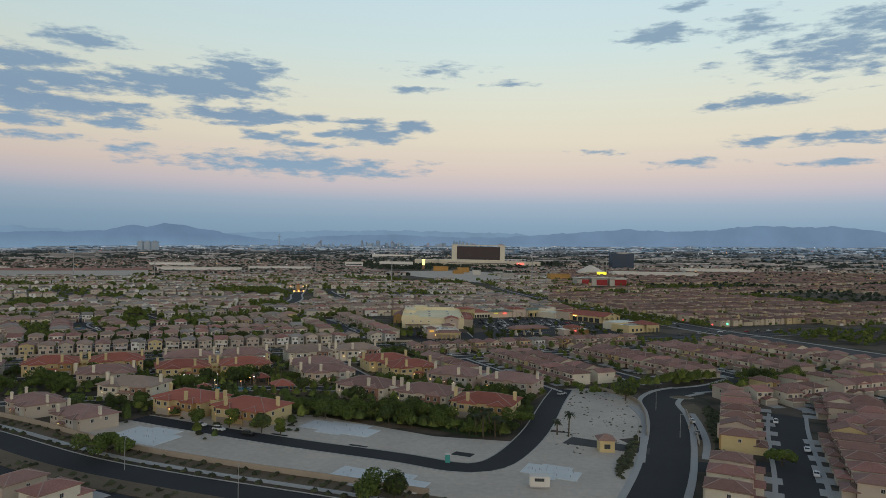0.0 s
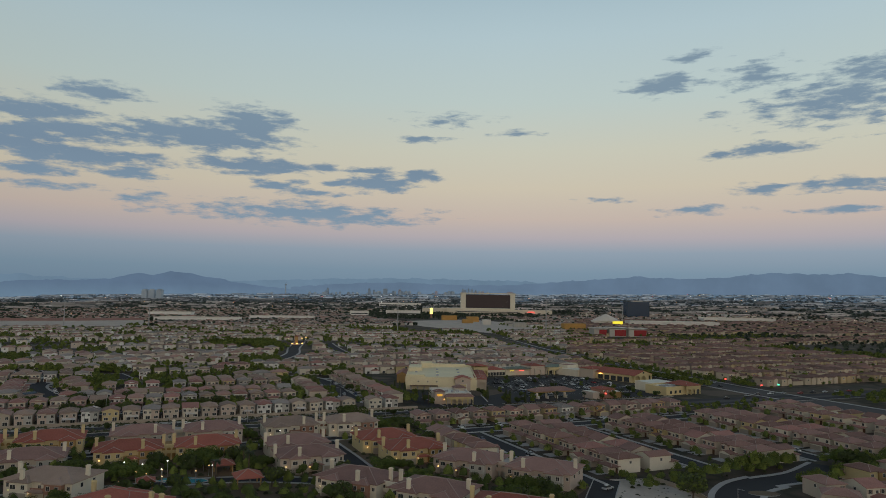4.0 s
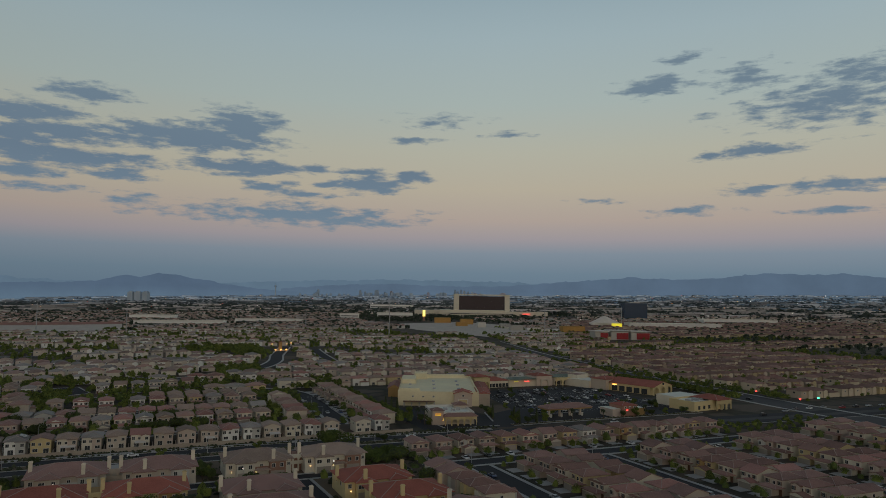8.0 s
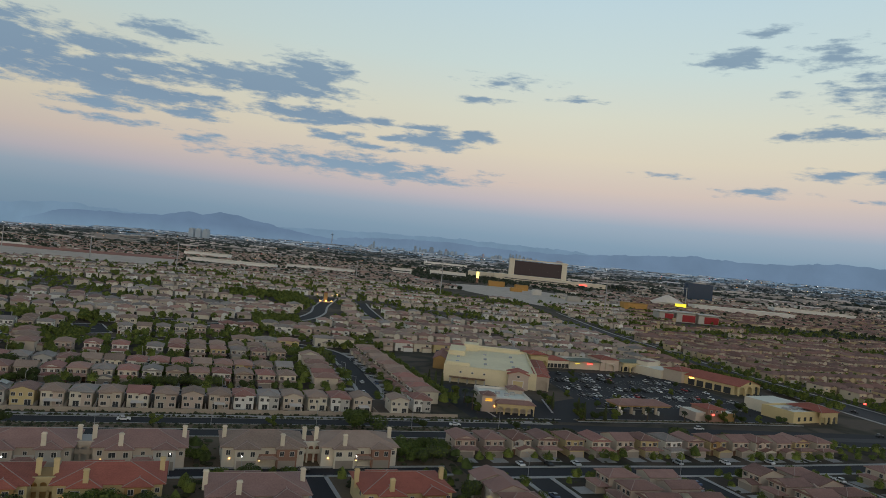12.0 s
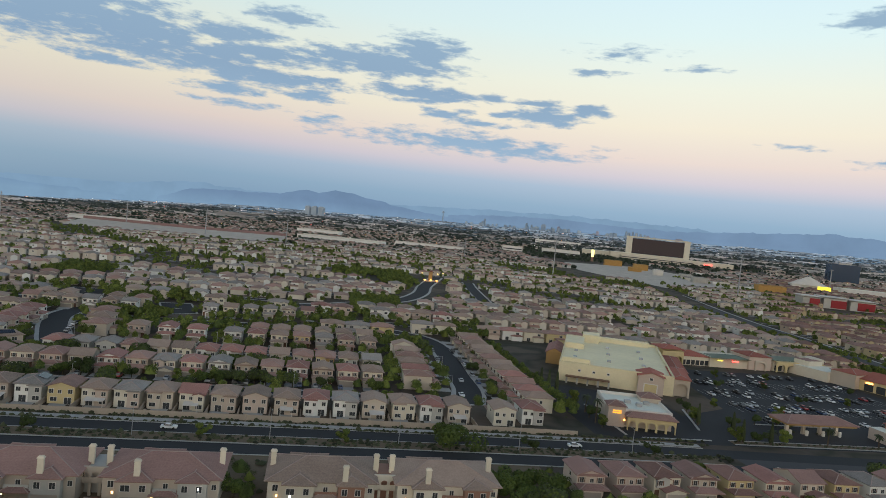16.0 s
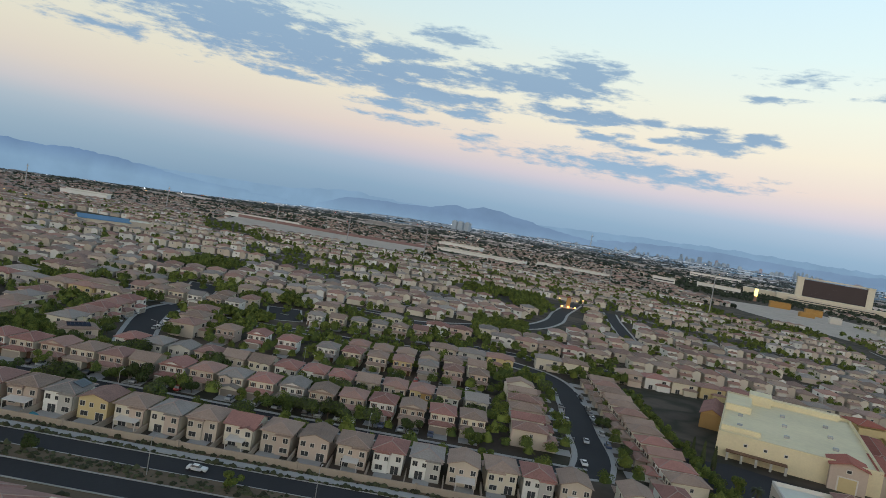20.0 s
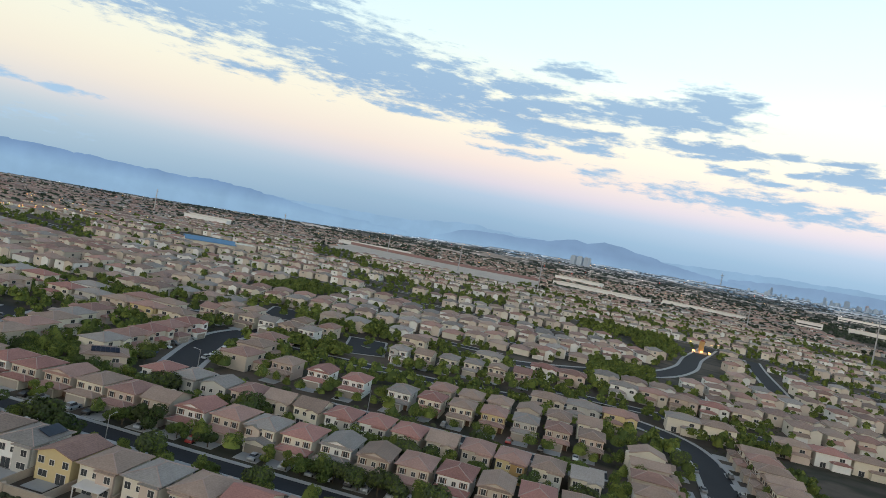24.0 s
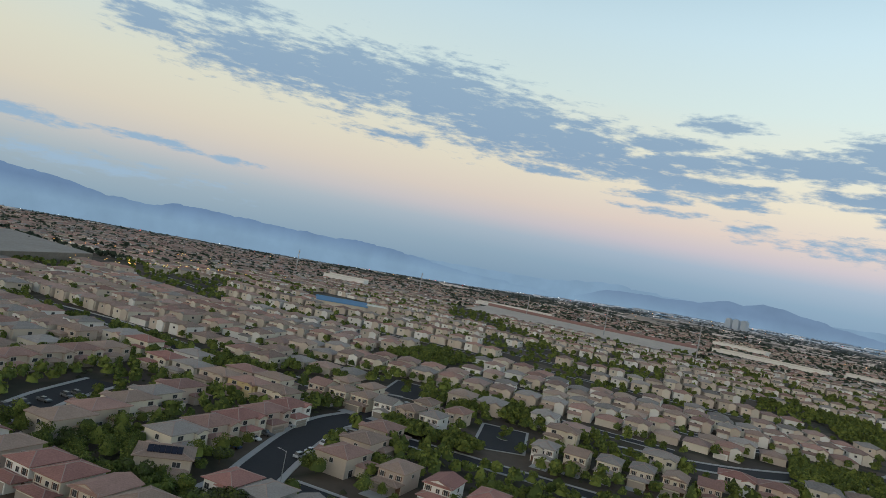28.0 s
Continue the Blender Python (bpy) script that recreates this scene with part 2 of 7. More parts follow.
STEEL = material("galvanised_steel", (0.42, 0.42, 0.42), 0.5, 0.05, metal=0.6)
RUBBER = material("tyre_rubber", (0.02, 0.02, 0.02), 0.9)
CARS = {k: material("car_paint_" + k, c, 0.28, 0.02, spec=0.6) for k, c in dict(white=(0.72, 0.73, 0.73), silver=(0.40, 0.42, 0.44), black=(0.02, 0.02, 0.022), grey=(0.12, 0.125, 0.13), red=(0.32, 0.03, 0.03), blue=(0.04, 0.07, 0.16)).items()}
CREAM_ROOF = material("cream_roof_coating", (0.88, 0.80, 0.55), 0.9, 0.1, 2.0, 0.14, spec=0.1)
STORE_WALL = material("cream_store_stucco", (0.74, 0.66, 0.45), 0.95, 0.1, 0.6, 0.12, bump=0.2)
MEMBRANE = material("roof_membrane", (0.80, 0.81, 0.71), 0.9, 0.06, 3.0, 0.10, spec=0.1)
SOLAR = material("solar_panel", (0.012, 0.014, 0.025), 0.2, 0.05, spec=0.6)
POOL = material("pool_water", (0.10, 0.42, 0.52), 0.08, 0.05, spec=0.6)
FAR_WALL = material("far_walls", (0.63, 0.58, 0.49), 0.95, 0.06, 2.0, 0.1, 0.12, island=True, other=((0.55, 0.48, 0.40), (0.76, 0.75, 0.71), (0.58, 0.50, 0.42), (0.68, 0.64, 0.56)))
FAR_ROOF = material("far_roofs", (0.36, 0.255, 0.215), 0.92, 0.3, 0.8, 0.2, 0.28, island=True, other=((0.36, 0.275, 0.22), (0.34, 0.245, 0.2), (0.38, 0.235, 0.19), (0.32, 0.295, 0.27), (0.28, 0.21, 0.175)), rows=0.3)
FAR_WALL_TAN = material("far_tan_walls", (0.5, 0.42, 0.33), 0.95, 0.06, 2.0, 0.1, 0.15, island=True, other=((0.42, 0.33, 0.25), (0.58, 0.5, 0.38), (0.5, 0.4, 0.24), (0.45, 0.38, 0.3)))
FAR_ROOF_RED = material("far_red_brown_roofs", (0.255, 0.155, 0.125), 0.92, 0.3, 0.8, 0.2, 0.28, island=True, other=((0.27, 0.17, 0.14), (0.23, 0.14, 0.115), (0.29, 0.16, 0.125), (0.25, 0.175, 0.15)), rows=0.3)
FAR_LEAF = material("yard_foliage", (0.09, 0.12, 0.036), 0.9, 0.45, 2.0, 0.5, 0.25, island=True, spec=0.1, other=((0.155, 0.185, 0.044), (0.06, 0.078, 0.034)))
DARK_LEAF = material("dark_foliage", (0.052, 0.068, 0.028), 0.9, 0.45, 2.0, 0.5, 0.25, island=True, spec=0.1, other=((0.085, 0.105, 0.034), (0.038, 0.048, 0.026)))
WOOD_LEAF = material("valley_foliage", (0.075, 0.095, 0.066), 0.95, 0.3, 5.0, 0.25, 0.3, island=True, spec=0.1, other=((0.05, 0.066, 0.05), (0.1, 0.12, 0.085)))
# distance haze painted into the base colours, in three bands from near to far
HAZY_LEAF = [material("haze_tinted_foliage", c, 0.95, 0.3, 9.0, 0.25, 0.3, island=True, spec=0.1, other=[tuple(q * k for q in c) for k in (.7, 1.25)]) for c in ((0.085, 0.105, 0.095), (0.115, 0.14, 0.15), (0.17, 0.21, 0.25))]
HAZY_WALL = [material("haze_tinted_blocks", c, 0.95, 0.1, 9.0, 0.1, 0.2, island=True, spec=0.1, other=[tuple(q * k for q in c) for k in (1.4, .7, 1.8, .9)]) for c in ((0.33, 0.31, 0.3), (0.33, 0.34, 0.36), (0.36, 0.4, 0.45))]
WARM = glowing("warm_lamp", (1.0, 0.58, 0.22), 4.0)
COOL = glowing("white_lamp", (1.0, 0.95, 0.88), 5.0)
AMBER = glowing("amber_lamp", (1.0, 0.45, 0.10), 5.0)
REDLIGHT = glowing("red_sign", (1.0, 0.08, 0.06), 4.0)
GREENLIGHT = glowing("green_signal", (0.1, 1.0, 0.5), 4.0)
YELLOWSIGN = glowing("yellow_sign", (0.9, 0.75, 0.05), 1.2)
GLASS_DARK = material("bronze_glass", (0.03, 0.018, 0.026), 0.35, 0.1, 6.0, spec=0.5)
GLASS_BLUE = material("blue_glass", (0.02, 0.05, 0.10), 0.2, 0.1, 6.0, spec=0.6)

# ---- shaping tools ----


class Shape:
    """A mesh under construction: corners, faces and the material of each face."""

    def __init__(self):
        self.v, self.f, self.m, self.mats = [], [], [], []

    def slot(self, mat):
        if mat not in self.mats:
            self.mats.append(mat)
        return self.mats.index(mat)

    def poly(self, pts, mat):
        k = len(self.v)
        self.v += [tuple(p) for p in pts]
        self.f.append(tuple(range(k, k + len(pts))))
        self.m.append(self.slot(mat))
        return self

    def hull(self, low, top, mat, cap=None, bottom=True):
        """A solid between two rings of the same number of corners, counter-clockwise from above."""
        k, n, s = len(self.v), len(low), self.slot(mat)
        self.v += [tuple(p) for p in low] + [tuple(p) for p in top]
        for i in range(n):
            j = (i + 1) % n
            self.f.append((k + i, k + j, k + n + j, k + n + i))
            self.m.append(s)
        self.f.append(tuple(range(k + n, k + 2 * n)))
        self.m.append(self.slot(cap or mat))
        if bottom:
            self.f.append(tuple(range(k + n - 1, k - 1, -1)))
            self.m.append(s)
        return self

    def box(self, x0, y0, z0, x1, y1, z1, mat, cap=None):
        ring = ((x0, y0), (x1, y0), (x1, y1), (x0, y1))
        return self.hull([(*p, z0) for p in ring], [(*p, z1) for p in ring], mat, cap)

    def rod(self, a, b, r, mat, r2=None, sides=8):
        a, b = Vector(a), Vector(b)
        d = (b - a).normalized()
        s = d.orthogonal().normalized()
        t = d.cross(s)
        ring = [(math.cos(6.2832 * i / sides), math.sin(6.2832 * i / sides)) for i in range(sides)]
        r2 = r if r2 is None else r2
        return self.hull([a + s * c * r + t * e * r for c, e in ring], [b + s * c * r2 + t * e * r2 for c, e in ring], mat)

    def hip(self, x0, y0, x1, y1, z, mat, over=0.45, pitch=0.36, thick=0.18):
        """A hipped roof on the walls given, with its eaves and fascia."""
        x0, y0, x1, y1 = x0 - over, y0 - over, x1 + over, y1 + over
        w, d = x1 - x0, y1 - y0
        h, q = min(w, d) / 2 * pitch, min(w, d) / 2
        ring = ((x0, y0), (x1, y0), (x1, y1), (x0, y1))
        a, b = ((x0 + q, (y0 + y1) / 2), (x1 - q, (y0 + y1) / 2)) if w >= d else (((x0 + x1) / 2, y0 + q), ((x0 + x1) / 2, y1 - q))
        k, s = len(self.v), self.slot(mat)
        self.v += [(*p, z) for p in ring] + [(*p, z + thick) for p in ring] + [(*a, z + thick + h), (*b, z + thick + h)]
        faces = [(3, 2, 1, 0)] + [(i, (i + 1) % 4, 4 + (i + 1) % 4, 4 + i) for i in range(4)]
        faces += [(4, 5, 9, 8), (5, 6, 9), (6, 7, 8, 9), (7, 4, 8)] if w >= d else [(4, 5, 8), (5, 6, 9, 8), (6, 7, 9), (7, 4, 8, 9)]
        self.f += [tuple(k + i for i in f) for f in faces]
        self.m += [s] * len(faces)
        if mat.name.startswith("tiles_"):
            top = z + thick
            ends = (a, b, b, a) if w >= d else (a, a, b, b)
            for (px, py), (ex, ey) in list(zip(ring, ends)) + [(a, b)]:
                start = (px, py, top) if (px, py) != tuple(a) else (px, py, top + h)
                if math.hypot(ex - px, ey - py) > .5:
                    self.rod(start, (ex, ey, top + h + .02), .11, RIDGE, .11, 4)
        return self

    def gable(self, x0, y0, x1, y1, z, mat, along="y", over=0.4, pitch=0.38, thick=0.18):
        """A pitched roof with its ridge along x or y, as one bent slab."""
        def p(a, b, c):
            return (a, b, c) if along == "y" else (-b, a, c)
        a0, a1, b0, b1 = (x0, x1, y0, y1) if along == "y" else (y0, y1, -x1, -x0)
        mid, h, low = (a0 + a1) / 2, (a1 - a0) / 2 * pitch, over * pitch
        cut = [(a0 - over, z - low), (mid, z + h), (a1 + over, z - low), (a1 + over, z - low + thick), (mid, z + h + thick), (a0 - over, z - low + thick)]
        k, s = len(self.v), self.slot(mat)
        self.v += [p(a, b0 - over, c) for a, c in cut] + [p(a, b1 + over, c) for a, c in cut]
        faces = [(i, 6 + i, 6 + (i + 1) % 6, (i + 1) % 6) for i in range(6)] + [(0, 1, 4, 5), (1, 2, 3, 4), (11, 10, 7, 6), (10, 9, 8, 7)]
        self.f += [tuple(k + i for i in f) for f in faces]
        self.m += [s] * len(faces)
        return self

    def gable_ends(self, x0, y0, x1, y1, z, mat, along="y", pitch=0.38):
        """The wall triangles under such a roof."""
        def p(a, b, c):
            return (a, b, c) if along == "y" else (-b, a, c)
        a0, a1, b0, b1 = (x0, x1, y0, y1) if along == "y" else (y0, y1, -x1, -x0)
        mid, h = (a0 + a1) / 2, (a1 - a0) / 2 * pitch
        k, s = len(self.v), self.slot(mat)
        self.v += [p(a0, b0, z - .02), p(a1, b0, z - .02), p(mid, b0, z + h), p(a0, b1, z - .02), p(a1, b1, z - .02), p(mid, b1, z + h)]
        self.f += [tuple(k + i for i in f) for f in ((0, 1, 2), (5, 4, 3), (0, 2, 5, 3), (1, 4, 5, 2))]
        self.m += [s] * 4
        return self

    def arcade(self, x0, x1, y0, y1, top, count, spring, mat, pier=0.6):
        """A wall along x pierced by round arches."""
        bay = (x1 - x0) / count
        r = (bay - pier) / 2
        for i in range(count + 1):
            c = x0 + i * bay
            self.box(max(x0, c - pier / 2), y0, 0, min(x1, c + pier / 2), y1, top, mat)
        for i in range(count):
            c = x0 + (i + 0.5) * bay
            steps = 10
            for k in range(steps):
                a, b = math.pi * k / steps, math.pi * (k + 1) / steps
                xa, xb, za, zb = c + r * math.cos(a), c + r * math.cos(b), spring + r * math.sin(a), spring + r * math.sin(b)
                self.hull([(xb, y0, zb), (xa, y0, za), (xa, y1, za), (xb, y1, zb)], [(xb, y0, top - .01), (xa, y0, top - .01), (xa, y1, top - .01), (xb, y1, top - .01)], mat)
        return self

    def mesh(self, name, smooth=False):
        me = bpy.data.meshes.new(name)
        me.from_pydata(self.v, [], self.f)
        for mat in self.mats:
            me.materials.append(mat)
        me.polygons.foreach_set("material_index", self.m)
        if smooth:
            me.polygons.foreach_set("use_smooth", [True] * len(self.f))
        me.update()
        return me


def part(name, shape, parent, label="", smooth=False):
    ob = new(name, shape if isinstance(shape, bpy.types.Mesh) else shape.mesh(name, smooth))
    ob.parent = parent
    return tagged(ob, label)


def setting(name, shape, label, category, kind="structure"):
    return tagged(new(name, shape.mesh(name)), label, category, kind=kind)


class Kind:
    """A kind of thing: built once, then copied."""

    def __init__(self, build, size=(1, 1, 1)):
        self.build, self.first, self.size = build, None, size

    def put(self, m, label="", group=""):
        m = m @ Matrix.Diagonal((*self.size, 1))
        if self.first is None:
            self.first = ob = self.build()
            ob.matrix_basis = m
        else:
            ob = copy_thing(self.first, m @ Matrix.Diagonal([1 / k for k in self.first.scale] + [1]))
        return tagged(ob, label, group=group)


# ---- the plan ----
# u runs along the main road, v away from it over the houses beyond.
ORIGIN, TURN = Vector((-89.0, 361.0)), 25.16
CU, SU = math.cos(radians(TURN)), math.sin(radians(TURN))


def at(u, v):
    return ORIGIN.x + u * CU - v * SU, ORIGIN.y + u * SU + v * CU


def uv_of(x, y):
    dx, dy = x - ORIGIN.x, y - ORIGIN.y
    return dx * CU + dy * SU, -dx * SU + dy * CU


def on(u, v, turn=0.0, z=0.0, size=1.0):
    x, y = at(u, v)
    return pose(x, y, z, 0, 0, TURN + turn) @ Matrix.Scale(size, 4)


FAR_AZ = (-180, -81, -57, -43, -30, -18, 0, 18, 32, 180)
FAR_Z = (-126, -126, -97, -45, 28, 50, 74, 97, 110, 110)


def gz(x, y):
    """Height of the land: level near by, then falling to the north and rising to the east and south far off, to fit the
    skyline from the camera.
    """
    r = np.hypot(x, y)
    t = np.clip((r - 1000) / 3800, 0, 1)
    return np.interp(np.degrees(np.arctan2(x, y)), FAR_AZ, FAR_Z) * t ** 1.6


GX, GY, GW, GH = -1300, 60, 2100, 1700
taken = np.zeros((GW, GH), bool)


def block(cx, cy, w, d, deg, test=False, edge=0.0):
    """Marks the ground under a rectangle as taken, or tells whether it is free."""
    w, d = w + 2 * edge, d + 2 * edge
    a = radians(deg)
    gx, gy = np.meshgrid(np.arange(-w / 2, w / 2 + .4, 0.8), np.arange(-d / 2, d / 2 + .4, 0.8))
    ix = (cx + gx * math.cos(a) - gy * math.sin(a) - GX).astype(int)
    iy = (cy + gx * math.sin(a) + gy * math.cos(a) - GY).astype(int)
    ok = (ix >= 0) & (ix < GW) & (iy >= 0) & (iy < GH)
    if test:
        return not taken[ix[ok], iy[ok]].any()
    taken[ix[ok], iy[ok]] = True


def smooth_line(pts, step=3.0):
    """A line that glides through the points given."""
    pts = [Vector(p) for p in pts]
    if len(pts) == 2:
        n = max(2, int((pts[1] - pts[0]).length / step))
        return [pts[0].lerp(pts[1], i / n) for i in range(n + 1)]
    ext = [2 * pts[0] - pts[1]] + pts + [2 * pts[-1] - pts[-2]]
    out = []
    for a, b, c, d in zip(ext, ext[1:], ext[2:], ext[3:]):
        n = max(2, int((c - b).length / step))
        for i in range(n):
            t = i / n
            out.append(0.5 * (2 * b + (c - a) * t + (2 * a - 5 * b + 4 * c - d) * t * t + (3 * b - a - 3 * c + d) * t ** 3))
    return out + [pts[-1]]


def ribbon(s, pts, off0, off1, z0, z1, mat, closed_box=True):
    """A strip beside a line, from off0 to off1 to its left, as a flat sheet or a raised slab."""
    k, n, slot = len(s.v), len(pts), s.slot(mat)
    for i, p in enumerate(pts):
        d = (pts[min(i + 1, n - 1)] - pts[max(i - 1, 0)]).normalized()
        nrm = Vector((-d.y, d.x))
        a, b = p + nrm * off0, p + nrm * off1
        s.v += [(a.x, a.y, z1), (b.x, b.y, z1), (b.x, b.y, z0), (a.x, a.y, z0)]
    for i in range(n - 1):
        q = k + 4 * i
        fs = [(q, q + 4, q + 5, q + 1)]
        if closed_box:
            fs += [(q + 1, q + 5, q + 6, q + 2), (q + 3, q + 7, q + 4, q)]
        s.f += fs
        s.m += [slot] * len(fs)
    if closed_box:
        e = k + 4 * (n - 1)
        s.f += [(k, k + 1, k + 2, k + 3), (e + 3, e + 2, e + 1, e)]
        s.m += [slot] * 2
    return s


def claim(pts, half):
    for a, b in zip(pts, pts[1:]):
        m, d = (a + b) / 2, b - a
        block(m.x, m.y, d.length + 1, 2 * half, math.degrees(math.atan2(d.y, d.x)))


street_count = [0]


def street(pts, width=9.0, walk_w=1.6, label="dark asphalt residential street with pale kerbs", mat=None, left=True, right=True, line=False, step=3.0, z=0.02):
    """A street with kerbs and pavements along a line."""
    line_pts = smooth_line(pts, step)
    street_count[0] += 1
    name = "street_%d" % street_count[0]
    s = ribbon(Shape(), line_pts, width / 2, -width / 2, 0, z + 0.004 * (street_count[0] % 7), mat or ASPHALT, False)
    road = setting(name, s, label, "road")
    for side, sign in ((left, 1), (right, -1)):
        if side and walk_w:
            s = ribbon(Shape(), line_pts, sign * (width / 2 + walk_w), sign * width / 2, 0, 0.16, CONCRETE) if sign > 0 else ribbon(Shape(), line_pts, -width / 2, -width / 2 - walk_w, 0, 0.16, CONCRETE)
            setting("pavement_%d" % street_count[0], s, "pale concrete pavement with kerb along the street", "pavement")
    claim(line_pts, width / 2 + walk_w)
    return line_pts

# ---- kinds of things ----


def window(w=1.0, h=1.2, shutters=None):
    s = Shape()
    s.box(-w / 2 - .1, -.06, -.1, w / 2 + .1, 0.02, h + .1, TRIM)
    s.box(-w / 2, -.09, 0, -0.03, 0.03, h, PANE).box(0.03, -.09, 0, w / 2, 0.03, h, PANE)
    if shutters:
        s.box(-w / 2 - .32, -.08, 0, -w / 2 - .1, .02, h, shutters).box(w / 2 + .1, -.08, 0, w / 2 + .32, .02, h, shutters)
    return s.mesh("window")


WIN = {"small": window(0.75, 1.0), "plain": window(0.95, 1.25), "wide": window(1.45, 1.2), "shutter": window(0.85, 1.3, DOOR), "slider": window(1.55, 2.05)}


def put_window(parent, kind, x, y, z, turn=0):
    ob = part("window", WIN[kind], parent)
    ob.matrix_basis = pose(x, y, z, 0, 0, turn)


def house(design, wall, roof, full=True, show="front"):
    """A narrow two-storey house: the garage juts out in front (-y), the back has windows and a sliding door."""
    def build():
        top = tagged(new("house"), category="house")
        W, S, R = 3.05, STUCCO[wall], TILES[roof]
        acc = STUCCO["ochre" if wall == "yellow" else "pink" if wall in ("tan", "cream") else "grey"]
        s = Shape()
        s.box(-W, -2.6, 0, W, 6.2, 5.6, S)
        if design in "ab":
            s.box(-W + .02, -5.4, 0, 1.7, -2.6, 2.75, S)
        else:
            s.box(-1.6, -5.4, 0, W - .02, -2.6, 2.75, S).gable_ends(-1.6, -5.4, W - .02, -2.6, 2.75, S, "y", .36)
        if design == "b":
            s.gable_ends(-W, -2.6, W, 6.2, 5.6, S, "y", .4)
        if design == "d":
            s.gable_ends(-W, -2.6, W, 6.2, 5.6, S, "x", .4)
        if design == "c":
            s.box(-W + .3, -3.3, 2.9, 0.2, -2.6, 5.3, acc).gable_ends(-W + .3, -3.3, .2, 0, 5.3, acc, "y", .5)
            s.box(-0.2, 6.2, 0, W - .4, 6.8, 5.2, S)
        if design == "a":
            s.box(-W, 6.2, 0, -W + 2.9, 6.7, 5.2, acc)
        if design == "d":
            s.box(-W + .05, 6.2, 0, -0.4, 7.2, 5.2, S).gable_ends(-W + .05, 3, -.4, 7.2, 5.2, S, "y", .4)
        part("wall", s, top)
        s = Shape()
        if design in "ac":
            s.hip(-W, -2.6, W, 6.2, 5.6, R, .5, .44)
        else:
            s.gable(-W, -2.6, W, 6.2, 5.6, R, "y" if design == "b" else "x", pitch=0.4)
        part("roof", s, top)
        if show == "front" and design == "c":
            part("bay_roof", Shape().gable(-W + .3, -3.3, 0.2, 1.0, 5.3, R, "y", .3, .5), top)
        elif show == "front" and design == "b":
            part("bay_roof", Shape().hip(-W, -3.0, W, -2.2, 5.45, R, .3), top)
        elif show == "back" and design == "a":
            part("bay_roof", Shape().hip(-W, 3.4, -W + 2.9, 6.7, 5.2, R, .35), top)
        elif show == "back" and design == "c":
            part("bay_roof", Shape().hip(-0.2, 3.5, W - .4, 6.8, 5.2, R, .35), top)
        elif show == "back" and design == "d":
            part("bay_roof", Shape().gable(-W + .05, 2.0, -.4, 7.2, 5.2, R, "y", .3, .4), top)
        s = Shape()
        if design in "ab":
            s.hip(-W + .02, -5.4, W - .05, -2.3, 2.75, R, .4, .42)
        else:
            s.gable(-1.6, -5.4, W - .02, -2.4, 2.75, R, "y", .4, .36)
        part("garage_roof", s, top)
        gx = -0.8 if design in "ab" else 0.9
        if show == "front":
            s = Shape().box(gx - 2.2, -5.47, 0, gx + 2.2, -5.38, 2.2, GARAGE)
            part("garage_door", s, top)
            dx = 2.3 if design in "ab" else -2.3
            part("front_door", Shape().box(dx - .5, -2.68, 0, dx + .5, -2.58, 2.1, DOOR), top)
            part("driveway", Shape().box(gx - 2.4, -9.6, 0, gx + 2.4, -5.4, 0.09, CONCRETE), top)
            for x, kind in ((-2.0, "shutter"), (0.2, "small"), (2.0, "shutter")) if full else ((-1.9, "plain"), (1.9, "plain")):
                put_window(top, kind, x, (-3.3 if design == "c" and x < 0.1 else -2.6), 3.6)
        else:
            back = 6.2
            for x, kind in ((-2.1, "plain"), (0.3, "small"), (2.2, "plain")) if full else ((-2.1, "plain"), (2.2, "plain")):
                y = 6.7 if design == "a" and x < -1 else 6.8 if design == "c" and x > 0 else 7.2 if design == "d" and x < -1 else back
                put_window(top, kind, x, y, 3.4, 180)
            if full:
                put_window(top, "slider", -1.6 if design in "bc" else 1.2, back, 0.05, 180)
                put_window(top, "wide", 1.6 if design in "bc" else -1.9, 6.8 if design == "c" else 6.7 if design == "a" else 7.2 if design == "d" else back, 0.9, 180)
        if full:
            for y, sx in ((2.2, 1), (1.5, -1)):
                put_window(top, "small", sx * W, y, 3.6, 90 * sx)
        return top
    return Kind(build, (1.05, 1, .82))


